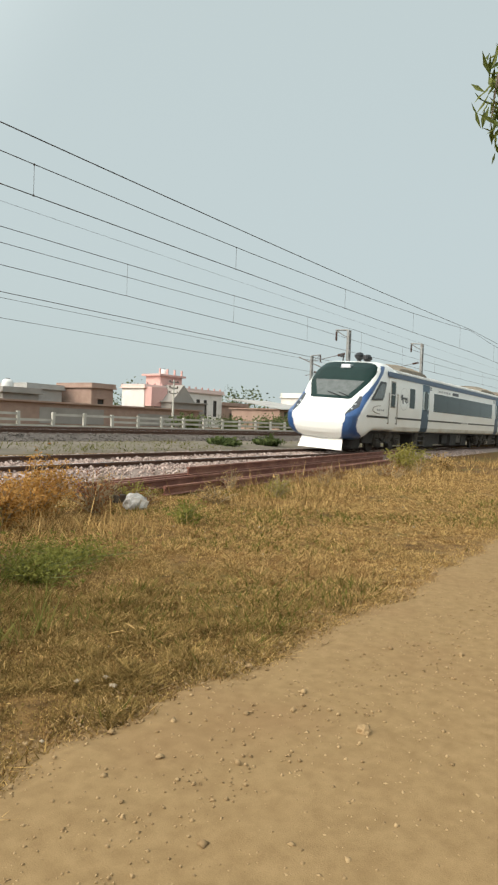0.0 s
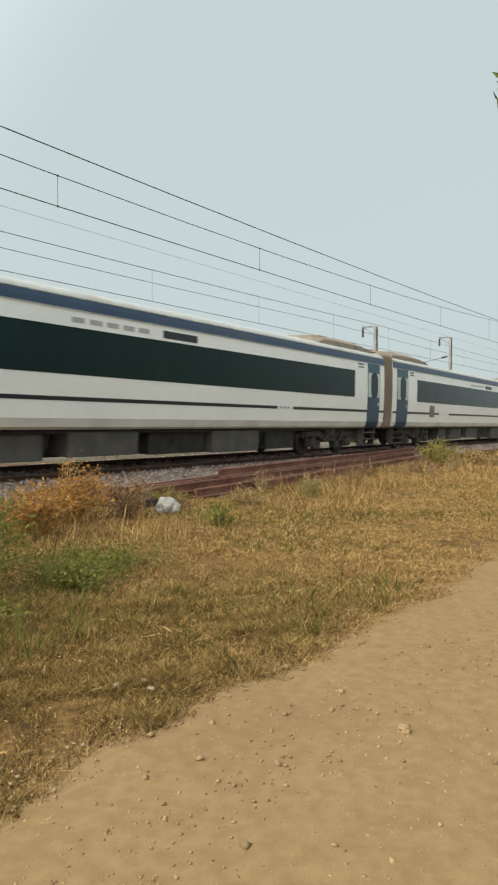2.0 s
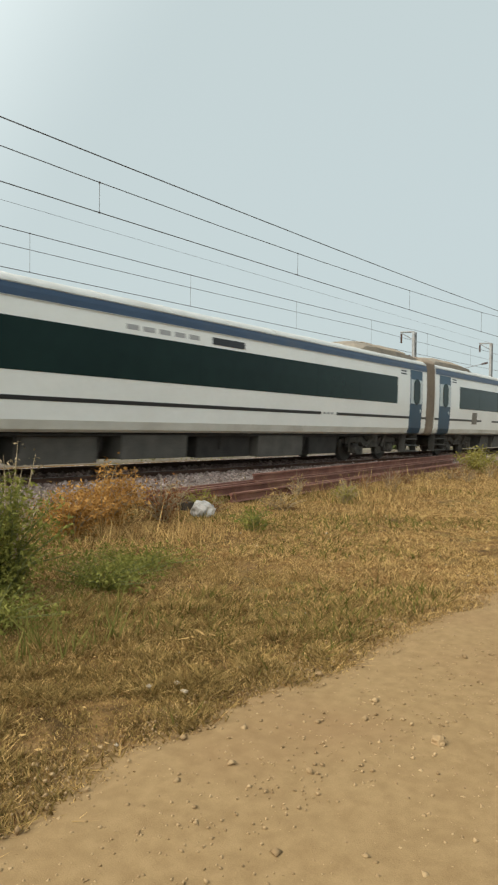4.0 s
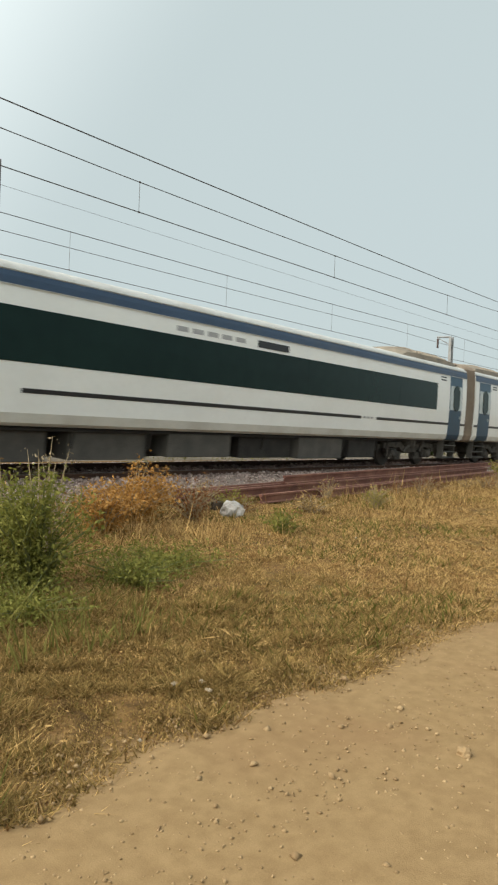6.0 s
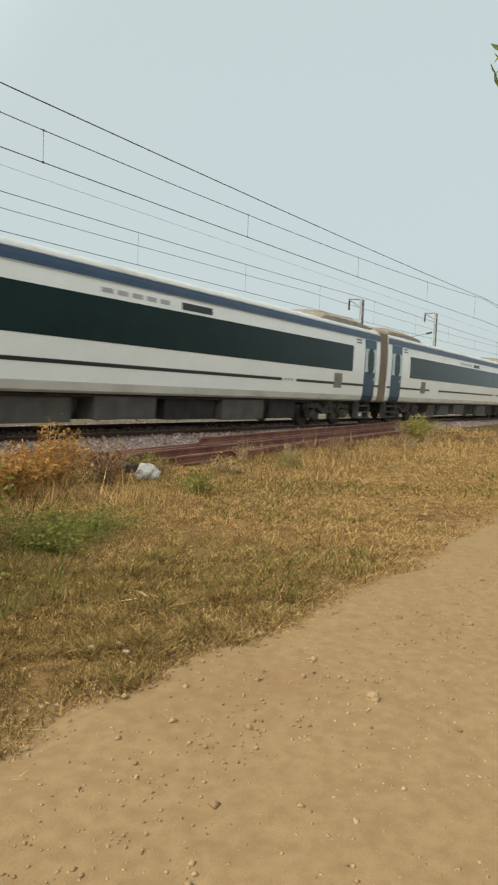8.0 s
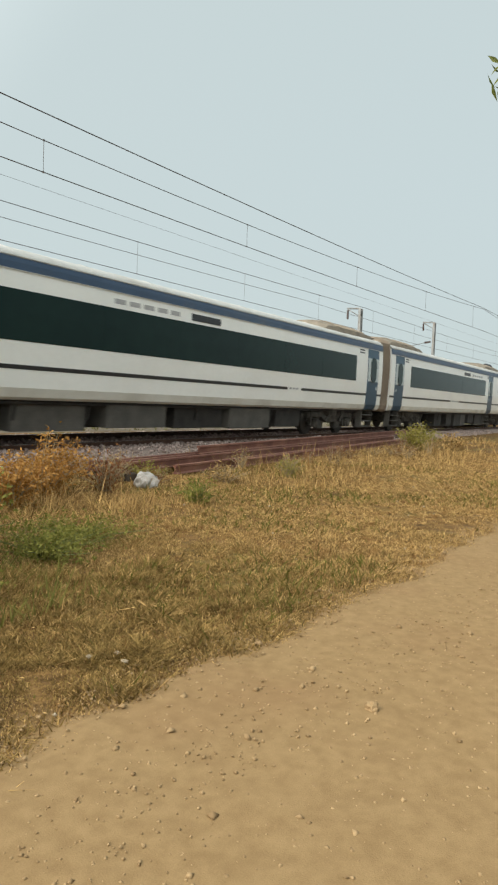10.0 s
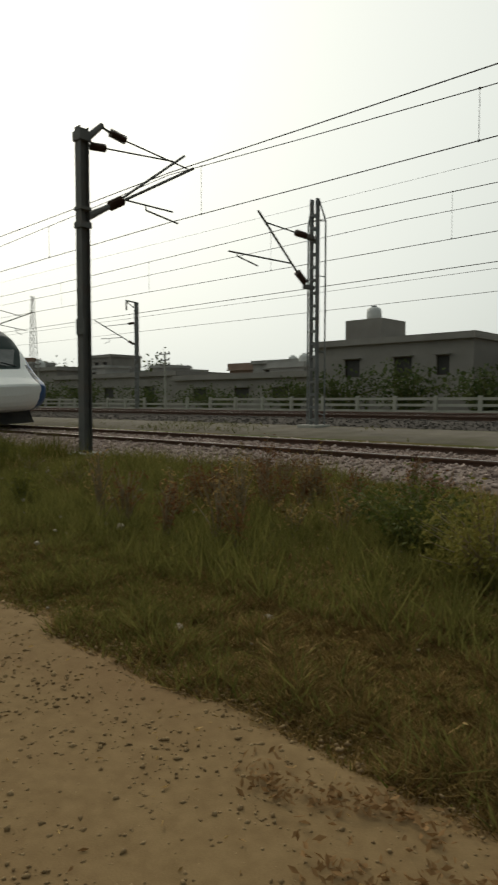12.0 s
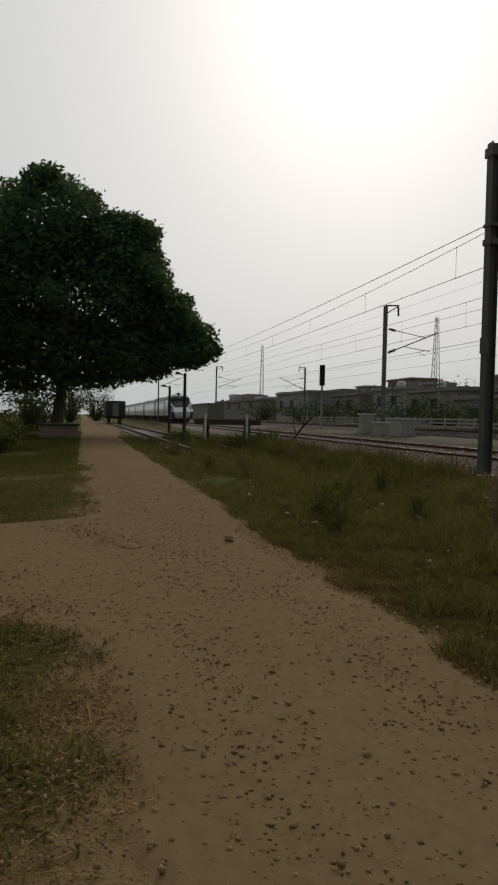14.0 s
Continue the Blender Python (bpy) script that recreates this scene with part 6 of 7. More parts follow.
shrub("shrub", "dried orange-brown bush beside the track", 6.2, 7.9, 0.95, 0.8, 4400, 0.06, MAT["orange"], 1, 34)
shrub("shrub", "dried reddish bush with bare stems", 7.2, 7.7, 0.7, 0.6, 900, 0.05, MAT["redweed"], 2, 40)
shrub("shrub", "dried orange-brown bush beside the track", 5.2, 7.3, 0.7, 0.6, 2400, 0.06, MAT["orange"], 21, 26)
shrub("shrub", "low yellowish bush in dry grass", 8.6, 8.2, 0.4, 0.45, 900, 0.05, MAT["yelleaf"], 3, 18)
shrub("weed", "green leafy weed in dry grass", 7.4, 6.1, 0.42, 0.4, 420, 0.065, MAT["brightleaf"], 4, 20, category="weed")
shrub("grass_tuft", "tall tuft of yellow grass", 11.4, 7.0, 0.5, 0.35, 500, 0.09, MAT["yelleaf"], 5, 40, 0.15, category="grass")
shrub("grass_tuft", "tall tuft of yellow grass", 9.6, 7.2, 0.38, 0.5, 500, 0.09, MAT["dry"], 25, 40, 0.15, category="grass")
shrub("shrub", "yellow-green bush with pale flower heads", 22.8, 8.75, 0.95, 0.95, 2000, 0.1, MAT["yelleaf"], 6, 30)
shrub("shrub", "yellow-green bush with pale flower heads", 24.6, 8.1, 0.6, 0.9, 1200, 0.1, MAT["dry"], 7, 30)
shrub("shrub", "dense green bush by the road verge", 3.1, 5.35, 1.05, 0.7, 6500, 0.05, MAT["brightleaf"], 8, 46)
shrub("shrub", "low green spreading bush by the road verge", 3.9, 4.95, 0.3, 0.75, 3000, 0.04, MAT["brightleaf"], 9, 40)
shrub("shrub", "dark green leafy bush behind the verge", 2.0, 6.4, 1.15, 0.95, 5200, 0.055, MAT["leaf"], 41, 44)
shrub("shrub", "dark green leafy bush behind the verge", 3.0, 6.7, 0.85, 0.8, 3600, 0.055, MAT["leaf"], 42, 36)
shrub("shrub", "low yellow-green creeping weed patch", 4.7, 5.3, 0.25, 0.8, 2200, 0.04, MAT["brightleaf"], 43, 30)
shrub("shrub", "low yellow-green creeping weed patch", 2.6, 4.6, 0.3, 0.7, 2200, 0.04, MAT["brightleaf"], 44, 30)
shrub("weed", "tall pale dry seed stalks", 3.7, 6.1, 1.3, 0.4, 220, 0.05, MAT["stem"], 10, 12, 0.3, 0.6, category="weed")
shrub("weed", "tall pale dry seed stalks", 3.2, 6.5, 1.15, 0.4, 160, 0.05, MAT["dry"], 31, 10, 0.3, 0.6, category="weed")
shrub("shrub", "broad-leaved pale green milkweed bush", 0.95, 5.3, 0.9, 0.55, 560, 0.12, MAT["paleleaf"], 11, 18, 0.45)
shrub("shrub", "dense green bush by the road verge", 2.3, 5.3, 0.75, 0.5, 3000, 0.05, MAT["brightleaf"], 12, 34)
shrub("shrub", "brown-green withered bush among verge grass", -1.3, 5.6, 1.05, 0.75, 2600, 0.06, MAT["redweed"], 13, 36)
shrub("shrub", "olive bush among dry weeds", -0.4, 5.4, 0.75, 0.6, 2200, 0.055, MAT["yelleaf"], 14, 30)
shrub("weed", "small dark green weed at the road edge", -0.75, 3.0, 0.35, 0.4, 700, 0.05, MAT["leaf"], 15, 20, category="weed")
shrub("shrub", "olive bush among dry weeds", -2.3, 5.3, 0.8, 0.8, 2600, 0.055, MAT["yelleaf"], 16, 34)
shrub("shrub", "dense dark green verge bush", -3.3, 5.9, 0.8, 0.9, 2600, 0.06, MAT["leaf"], 17, 34)
rs = random.Random(77)
for k in range(26):
    shrub("weed", "tall reddish dry weed stalks", -4.0 - rs.uniform(0, 3.2), 5.2 + rs.uniform(-0.7, 2.8), rs.uniform(0.6, 1.05), 0.3, 260, 0.06, MAT["redweed"] if k % 3 else MAT["dry"], 100 + k, 12, 0.3, 0.25, category="weed", group="tall weeds")
for k in range(40):
    x = -8 - rs.uniform(0, 30)
    shrub("weed", "low green weed in the verge", x, 3.0 + rs.uniform(0, 6), rs.uniform(0.25, 0.55), rs.uniform(0.3, 0.6), 360, 0.06, MAT["grassgreen"] if k % 2 else MAT["olive"], 140 + k, 14, 0.35, category="weed", group="green weeds")
for k in range(34):
    x = -9 - rs.uniform(0, 22)
    shrub("weed", "tall leafy green weed in the verge", x, 3.3 + rs.uniform(0, 5.5), rs.uniform(0.4, 0.85), rs.uniform(0.25, 0.45), 420, 0.065, MAT["brightleaf"] if k % 3 else MAT["yelleaf"], 500 + k, 16, 0.3, 0.15, category="weed", group="green weeds")
for k in range(7):
    shrub("shrub", "grey-green scrub round the buffer stop", -26 - rs.uniform(0, 10), 6.0 + rs.uniform(-1.4, 3.4), rs.uniform(0.5, 0.8), rs.uniform(0.8, 1.3), 900, 0.13, MAT["bush"], 190 + k, 24, group="scrub")
for k in range(16):
    shrub("weed", "dry weed between stacked rails and verge", 8 + rs.uniform(0, 16), 7.4 + rs.uniform(0, 1.4), rs.uniform(0.3, 0.6), 0.35, 240, 0.06, MAT["dry"] if k % 2 else MAT["redweed"], 220 + k, 16, 0.25, category="weed", group="dry weeds")
# scrub beyond the tracks
for k, (x, y, h, r) in enumerate(((60, 36, 2.0, 3.0), (54, 35, 1.6, 2.6), (49, 35.5, 1.4, 2.4), (43, 35, 1.5, 2.4), (66, 36, 1.8, 2.6), (75, 37, 3.0, 4.0), (84, 38, 3.4, 4.4), (92, 40, 3.2, 4), (10.5, 38, 3.0, 3.6), (14.5, 38, 2.8, 3.2), (6.9, 39, 2.2, 2.4),
                                  (-17, 39, 3.2, 3.6), (-23, 40, 3.6, 4.0), (-28, 40, 3.4, 4.0), (-34, 41, 2.8, 3.6), (-42, 40, 2.2, 4), (-52, 41, 2.4, 4.5), (-62, 41, 3.0, 5), (-72, 42, 3.6, 5), (-84, 42, 4.4, 6), (-96, 42, 4.2, 6), (-110, 42, 4.6, 7), (-128, 42, 4.6, 7), (-150, 40, 5, 8), (26, 16.6, 0.4, 0.8), (32, 16.8, 0.5, 0.9), (23, 16.9, 0.35, 0.8), (101, 70, 8, 6), (136, 68, 9, 7), (96, 90, 9, 9), (-100, 62, 9, 8), (-73, 62, 8, 6))):
    shrub("far_shrub", "dusty green scrub behind the tracks", x, y, h, r, 900, 0.16 + 0.05 * h, MAT["bush"], 300 + k, 26, 0.6, 0.1, category="shrub", group="scrub", z=(0.8 if y > 25 else 0.55))


def blob_points(rng, blobs, per):
    out = []
    for cx, cy, cz, rx, ry, rz in blobs:
        d = rng.normal(size=(per, 3)); d /= np.linalg.norm(d, axis=1)[:, None]
        out.append(np.array([cx, cy, cz]) + d * np.array([rx, ry, rz]) * rng.uniform(0.55, 1.05, (per, 1)) ** 0.6)
    return np.concatenate(out)


def big_tree():
    rng = np.random.default_rng(42)
    t = thing("shade_tree", "large dark green spreading shade tree by the road", "tree", at=(-46.0, -1.4, -0.02))
    bm = bmesh.new()
    rod(bm, (0, -0.35, 0), (0.1, -0.05, 2.0), 0.48, 0.36, 12); rod(bm, (0.1, -0.05, 2.0), (0, 0.3, 4.2), 0.36, 0.3, 12)
    for k in range(9):
        a = 2 * math.pi * k / 9 + rng.uniform(-0.2, 0.2)
        m1 = Vector((math.cos(a) * 2.4, math.sin(a) * 2.6, 5.6 + rng.uniform(-0.4, 0.8)))
        m2 = Vector((math.cos(a) * 5.5, math.sin(a) * 5.5, 7.4 + rng.uniform(-1.5, 2.5)))
        rod(bm, (0, 0, 3.4), m1, 0.26, 0.17, 8); rod(bm, m1, m2, 0.17, 0.05, 6)
    rod(bm, (0, 0, 4.2), (0.3, -0.2, 11), 0.34, 0.08, 8)
    part("trunk", bm, MAT["bark"], t, "dark tapering trunk and limbs")
    crown = [(-1.5, 9.6, 3.6, 3.6), (-4.5, 8.5, 3.6, 3.6), (1.0, 8.0, 3.2, 2.8), (-2.5, 9.0, 6.6, 6.0), (-1.8, 13.2, 3.0, 2.6), (1.7, 11.2, 2.5, 2.5), (3.1, 9.8, 2.3, 2.3), (4.6, 7.4, 2.3, 1.9), (6.2, 5.9, 2.0, 1.2), (5.6, 6.8, 1.7, 1.3), (2.6, 12.2, 1.6, 1.4), (3.4, 5.3, 2.5, 1.5), (1.0, 5.2, 3.0, 2.0), (-2.0, 5.2, 4.0, 2.5), (-6.0, 5.2, 4.4, 2.7), (-6.5, 9.0, 5.0, 4.9), (-8.0, 6.0, 4.4, 3.4), (-4.2, 11.9, 4.2, 3.1), (-9.0, 10.0, 4.4, 3.9)]
    blobs = [(rng.uniform(-0.5, 0.5), 1.095 * y + 1.4, 1.5 + 1.06 * (z - 1.5), min(5.5, ry * 1.25), 1.095 * ry, 1.095 * rz) for y, z, ry, rz in crown]
    for k in range(120):
        a, b = rng.uniform(-math.pi, math.pi), rng.uniform(-0.35, 1.2)
        base = blobs[rng.integers(3, 19)]
        c = (base[0] + base[3] * 0.93 * math.cos(b) * math.cos(a), base[1] + base[4] * 0.93 * math.cos(b) * math.sin(a), base[2] + base[5] * 0.93 * math.sin(b))
        rr = rng.uniform(0.45, 1.0)
        blobs.append((*c, rr, rr, rr * 0.75))
    pts = np.concatenate([blob_points(rng, blobs[:19], 4300), blob_points(rng, blobs[19:], 200)])
    pts = pts + rng.normal(0, 0.12, pts.shape) * rng.choice([0.3, 1.0, 1.6], (len(pts), 1))
    pts = pts[pts[:, 2] > 2.2 + 0.16 * np.clip(pts[:, 1], -3, 9) + 0.5 * np.sin(pts[:, 1] * 1.7) + 0.4 * np.sin(pts[:, 0] * 2.1)]
    v, f = scatter_leaves(rng, pts, 0.4, 0.6, 0.5, -0.1)
    part("crown", mesh_of("crown", v, f, MAT["treeleaf"]), None, t, "dense dark green crown")


big_tree()
pf = thing("tree_platform", "low dark brick platform beside the tree", "platform", at=(-43.6, -1.45, 0))
part("wall", boxed(-1.3, 0.9, -1.1, 1.25, -0.05, 0.78, bevel=0.05), MAT["brick"], pf)
part("cap", boxed(-1.4, 1.0, -1.2, 1.35, 0.78, 0.88, bevel=0.02), MAT["timber"], pf)
for k, (x, y, h, r) in enumerate(((-19.5, -2.6, 1.5, 0.9), (-27, -3.2, 1.6, 1.5), (-29, -4.6, 2.2, 2.0), (-24, -4.4, 1.3, 1.4), (-60, -4, 4, 4), (-75, -5, 5, 5), (-120, -2, 8, 5), (-150, 3, 8, 6))):
    shrub("shrub", "dark green bush at the road side", x, y, h, r, 1500, 0.13 + 0.04 * h, MAT["bush"] if x < -50 else MAT["leaf"], 400 + k, 30, 0.5, 0.1, group="roadside bushes", z=0)


def roadside_tree():
    """A slim tree beside the road; one twig hangs into view."""
    rng = np.random.default_rng(9)
    t = thing("slender_tree", "slim tree with drooping narrow green leaves", "tree", at=(7.04, -1.6, -0.02))
    bm = bmesh.new()
    rod(bm, (0, 0, 0), (0.1, 0, 3.2), 0.14, 0.1, 10); rod(bm, (0.1, 0, 3.2), (0, 0.1, 6.2), 0.1, 0.04, 8)
    rod(bm, (0.1, 0, 3.2), (-0.8, 1.4, 4.9), 0.06, 0.03, 6); rod(bm, (-0.8, 1.4, 4.9), (-1.9, 2.88, 4.4), 0.03, 0.012, 6)
    twigs = [((-1.9, 2.88, 4.4), (-2.25, 2.9, 3.98)), ((-2.25, 2.9, 3.98), (-2.32, 2.92, 3.6)), ((-1.9, 2.88, 4.4), (-2.15, 2.86, 3.8)), ((-2.15, 2.86, 3.8), (-2.25, 2.84, 3.48)), ((-2.0, 2.88, 4.2), (-2.05, 2.9, 3.7))]
    pts = []
    for a, b in twigs:
        rod(bm, a, b, 0.008, 0.003, 5)
        pts.append(np.array(a) + (np.array(b) - np.array(a)) * rng.uniform(0, 1, (48, 1)) + rng.normal(0, 0.06, (48, 3)))
    part("trunk", bm, MAT["bark"], t)
    crown = blob_points(rng, [(0.3, -0.8, 6.4, 1.5, 1.3, 1.2), (0.5, -0.2, 5.6, 1.2, 0.9, 0.8)], 900)
    v, f = scatter_leaves(rng, np.concatenate(pts + [crown]), 0.14, 0.5, 0.2, -1.5)
    part("crown", mesh_of("crown", v, f, MAT["leaf"]), None, t)


roadside_tree()


# ---------------------------------------------------------------- litter
def lump(name, label, x, y, z, size, material, seed, category, flat=0.7):
    rng = np.random.default_rng(seed)
    bm = bmesh.new()
    bmesh.ops.create_icosphere(bm, subdivisions=3, radius=1)
    for v in bm.verts:
        n = noise.noise(Vector(v.co) * 1.6 + Vector((seed, 0, 0))) * 0.35 + noise.noise(Vector(v.co) * 4 + Vector((seed, 3, 0))) * 0.18
        v.co = Vector((v.co.x * size[0], v.co.y * size[1], v.co.z * size[2])) * (1 + n)
    ob = tagged(new(name, None), label, category)
    bmesh.ops.recalc_face_normals(bm, faces=bm.faces)
    me = bpy.data.meshes.new(name); bm.to_mesh(me); bm.free(); me.materials.append(material)
    ob2 = bpy.data.objects.new(name, me)
    bpy.data.objects.remove(ob)
    scene.collection.objects.link(ob2)
    tagged(ob2, label, category)
    ob2.matrix_basis = pose(x, y, z, 0, 0, seed * 37)
    return ob2


lump("plastic_bag", "crumpled dirty white plastic bag in the grass", 8.0, 7.62, 0.15, (0.2, 0.16, 0.16), MAT["bag"], 8, "plastic bag")
lump("stone", "pale rough stone lying on the road", -7.78, 1.71, 0.05, (0.075, 0.055, 0.05), MAT["clod"], 5, "stone")
lump("earth_clod", "dark earth clod on the road", -7.58, 0.54, 0.02, (0.15, 0.1, 0.04), MAT["clod"], 6, "clod")
lump("earth_clod", "dark earth clod on the road", 3.02, 1.32, 0.03, (0.035, 0.03, 0.03), MAT["clod"], 7, "clod")
tags = random.Random(4)
for k, (x, y) in enumerate(((2.58, 2.86), (2.72, 2.78), (2.66, 2.66), (-3.3, 2.85), (-3.0, 3.4), (-17, 3.1), (-17.6, 3.5))):
    lump("litter_scrap", "pale scrap of litter on the verge", x, y, 0.03, (0.024, 0.016, 0.009) if k < 3 else (0.045, 0.03, 0.015), MAT["litter"], 30 + k, "litter")


def straw_pile(x, y, n, r, seed, label, material):
    rng = np.random.default_rng(seed)
    s = thing("straw_pile", label, "straw", at=(x, y, float(ground_z(x, y))))
    bm = bmesh.new()
    for k in range(n):
        a, l = rng.uniform(0, math.pi), rng.uniform(0.3, 1) * r
        c = Vector((rng.normal(0, r * 0.45), rng.normal(0, r * 0.35), rng.uniform(0.01, 0.1)))
        d = Vector((math.cos(a), math.sin(a), rng.uniform(-0.15, 0.2))) * l * 0.5
        rod(bm, c - d, c + d, 0.005, 0.002, 4)
    part("stalk", bm, material, s)


straw_pile(10.9, 4.75, 40, 0.8, 1, "pile of pale dry stalks on the grass", MAT["dry"])
straw_pile(3.3, 3.2, 10, 0.16, 2, "few dry stalks on the grass", MAT["dry"])


def leaf_heap(x, y, n, rx, ry, seed):
    """Curled dead leaves raked into a long low heap."""
    rng = np.random.default_rng(seed)
    h = thing("dead_leaves", "long heap of curled brown dead leaves on the road", "dead leaves", at=(x, y, 0.02))
    t = rng.uniform(-1, 1, n)
    p = np.stack([t * rx + rng.normal(0, 0.05, n), np.sin(t * 3) * ry * 0.5 + rng.normal(0, ry * 0.3, n), np.abs(rng.normal(0, 0.025, n)) + 0.01], 1)
    v, f = scatter_leaves(rng, p, 0.042, 0.35, 0.4, 0.1)
    part("leaf", mesh_of("leaf", v, f, MAT["deadleaf"]), None, h)


leaf_heap(-1.4, 1.97, 260, 0.42, 0.18, 3)
leaf_heap(-0.95, 1.75, 220, 0.36, 0.22, 4)
leaf_heap(-5.6, -0.6, 260, 0.9, 0.5, 14)
leaf_heap(-8.4, 0.1, 200, 0.8, 0.5, 15)
bt = thing("brushwood", "dead grey branch leaning beside the track", "dead branch", at=(-31.5, 10.3, 0.12))
bm = bmesh.new()
rod(bm, (-1.5, 0, 0), (0.2, 0.2, 1.0), 0.06, 0.05); rod(bm, (0.2, 0.2, 1.0), (1.6, 0.4, 1.7), 0.05, 0.02); rod(bm, (0.2, 0.2, 1.0), (0.7, 0.1, 1.8), 0.03, 0.01); rod(bm, (-0.6, 0.1, 0.55), (-0.1, -0.3, 1.3), 0.03, 0.01)
part("branch", bm, MAT["timber"], bt)


# ---------------------------------------------------------------- grass, stones, clods (too many to count)
def blades(name, label, n, x0, x1, y0, y1, h, w, material, seed, near=6.0, keep=None, lean=0.8):
    rng = np.random.default_rng(seed)
    x = rng.uniform(x0, x1, n); y = rng.uniform(y0, y1, n)
    d = np.hypot(x, y)
    ok = rng.uniform(0, 1, n) < np.clip((near / np.maximum(d, 0.5)) ** 1.1, 0.12, 1)
    if keep is not None:
        ok &= keep(x, y, rng)
    x, y, d = x[ok], y[ok], d[ok]
    m = len(x)
    z = ground_z(x, y) + 0.006
    far = np.clip(d / near, 1, 4) ** 0.6
    clump = np.sin(7 * x + 3 * np.sin(2 * y)) * np.sin(8 * y + 2 * np.sin(3 * x)) + 0.6 * np.sin(15 * x + 4 * np.sin(5 * y)) * np.sin(17 * y)
    clump = clump + 0.7 * np.sin(2.9 * x + 2 * np.sin(1.7 * y + 1)) * np.sin(3.4 * y + 1.5 * np.sin(2.1 * x))
    hh = h * rng.uniform(0.4, 1.3, m) * np.clip(1 + 0.85 * clump, 0.35, 2.6)
    a = rng.uniform(0, 2 * np.pi, m)
    ww = w * far * rng.uniform(0.6, 1.4, m)
    l = rng.normal(0, lean, (m, 2)) * hh[:, None]
    p0 = np.stack([x - np.cos(a) * ww, y - np.sin(a) * ww, z - 0.01], 1)
    p1 = np.stack([x + np.cos(a) * ww, y + np.sin(a) * ww, z - 0.01], 1)
    p2 = np.stack([x + l[:, 0], y + l[:, 1], z + hh], 1)
    v = np.stack([p0, p1, p2], 1).reshape(-1, 3)
    f = np.arange(3 * m).reshape(-1, 3)
    return tagged(new(name, mesh_of(name, v, f, material)), label, "grass", kind="stuff")


def patchy(freq, cut, seed):
    def k(x, y, rng):
        s = np.sin(x * freq + seed) * np.sin(y * freq * 1.3 + seed * 2) + 0.6 * np.sin(x * freq * 2.3 + y * freq * 1.9 + seed) + rng.normal(0, 0.35, len(x))
        return s > cut
    return k


def past_edge(x, y, rng):
    return y > 2.2 + 0.07 * np.sin(x * 0.9) + 0.05 * np.sin(x * 2.7 + 1) + 0.08 * np.sin(x * 6.1 + 2) + np.abs(rng.normal(0, 0.2, len(x)))


blades("dry_grass", "short trampled straw-coloured grass", 640000, -14, 24, 2.0, 9.9, 0.034, 0.0052, MAT["dry"], 1, keep=lambda x, y, r: past_edge(x, y, r) & (r.uniform(0, 1, len(x)) < np.clip(0.9 + (x + 1.0) * 0.12, 0.22, 0.9)), lean=1.3)
blades("straw_litter", "dry straw lying flat on the verge", 760000, -8, 20, 2.0, 9.6, 0.015, 0.0056, MAT["dry"], 11, 7, keep=lambda x, y, r: past_edge(x, y, r) & (r.uniform(0, 1, len(x)) < np.clip(1.0 + (x + 1.0) * 0.12, 0.15, 1)), lean=2.6)
blades("olive_grass", "short olive-green grass in patches", 90000, -14, 16, 2.4, 9.9, 0.06, 0.008, MAT["olive"], 2, keep=lambda x, y, r: past_edge(x, y, r) & patchy(0.8, 0.25, 1)(x + 2 * (x < 0), y, r), lean=0.9)
blades("green_grass", "green verge grass mixed with weeds", 620000, -45, 2.5, 2.2, 9.8, 0.085, 0.007, MAT["grassgreen"], 3, 9, keep=lambda x, y, r: past_edge(x, y, r) & patchy(0.6, -0.7, 4)(x, y, r) & (r.uniform(0, 1, len(x)) < np.clip((1.5 - x) / 5, 0, 1)), lean=0.7)
blades("worn_olive_grass", "worn olive grass near the road edge", 230000, -2.5, 6.0, 2.2, 5.6, 0.036, 0.0052, MAT["wornolive"], 14, keep=lambda x, y, r: past_edge(x, y, r) & patchy(1.3, -0.35, 6)(x, y, r) & (r.uniform(0, 1, len(x)) < np.clip((6.0 - x) / 3, 0, 1)), lean=1.2)
blades("tall_dry_grass", "taller dry grass and weeds towards the track", 60000, -30, 34, 5.6, 10.2, 0.2, 0.006, MAT["dry"], 4, 9, keep=lambda x, y, r: patchy(0.7, 0.1, 2)(x, y, r) & (r.uniform(0, 1, len(x)) < np.clip(1 + (x + 3) * 0.1, 0.55, 1)), lean=0.5)
blades("tall_olive_grass", "taller green-brown grass towards the track", 150000, -40, 3.5, 3.6, 10.2, 0.22, 0.007, MAT["grassgreen"], 5, 11, keep=patchy(0.55, -0.1, 7), lean=0.5)
blades("roadside_grass", "worn green grass along the other road side", 760000, -22, 6, -7, 0.45, 0.045, 0.008, MAT["grassgreen"], 6, 6, keep=lambda x, y, r: patchy(0.9, -0.6, 3)(x, y, r) & (r.uniform(0, 1, len(x)) < np.clip((5 - x) / 5, 0, 1) * np.clip((y + 7) / 3, 0, 1)) & (y < 0.2 - 3.4 * np.exp(-((x + 7.4) / 2.1) ** 4) - 0.7 * np.abs(r.normal(0, 1, len(x))) - 0.35 * np.sin(x * 3.1) * np.sin(x * 1.3)), lean=1.0)
blades("tall_verge_grass", "tall withered grass round the buffer stop", 60000, -36, -13, 4.6, 9.4, 0.4, 0.007, MAT["olive"], 21, 16, keep=lambda x, y, r: patchy(0.8, 0.0, 3)(x, y, r) & (y > 4.6 + np.clip((x + 30) * 0.12, -0.5, 1.6)), lean=0.4)
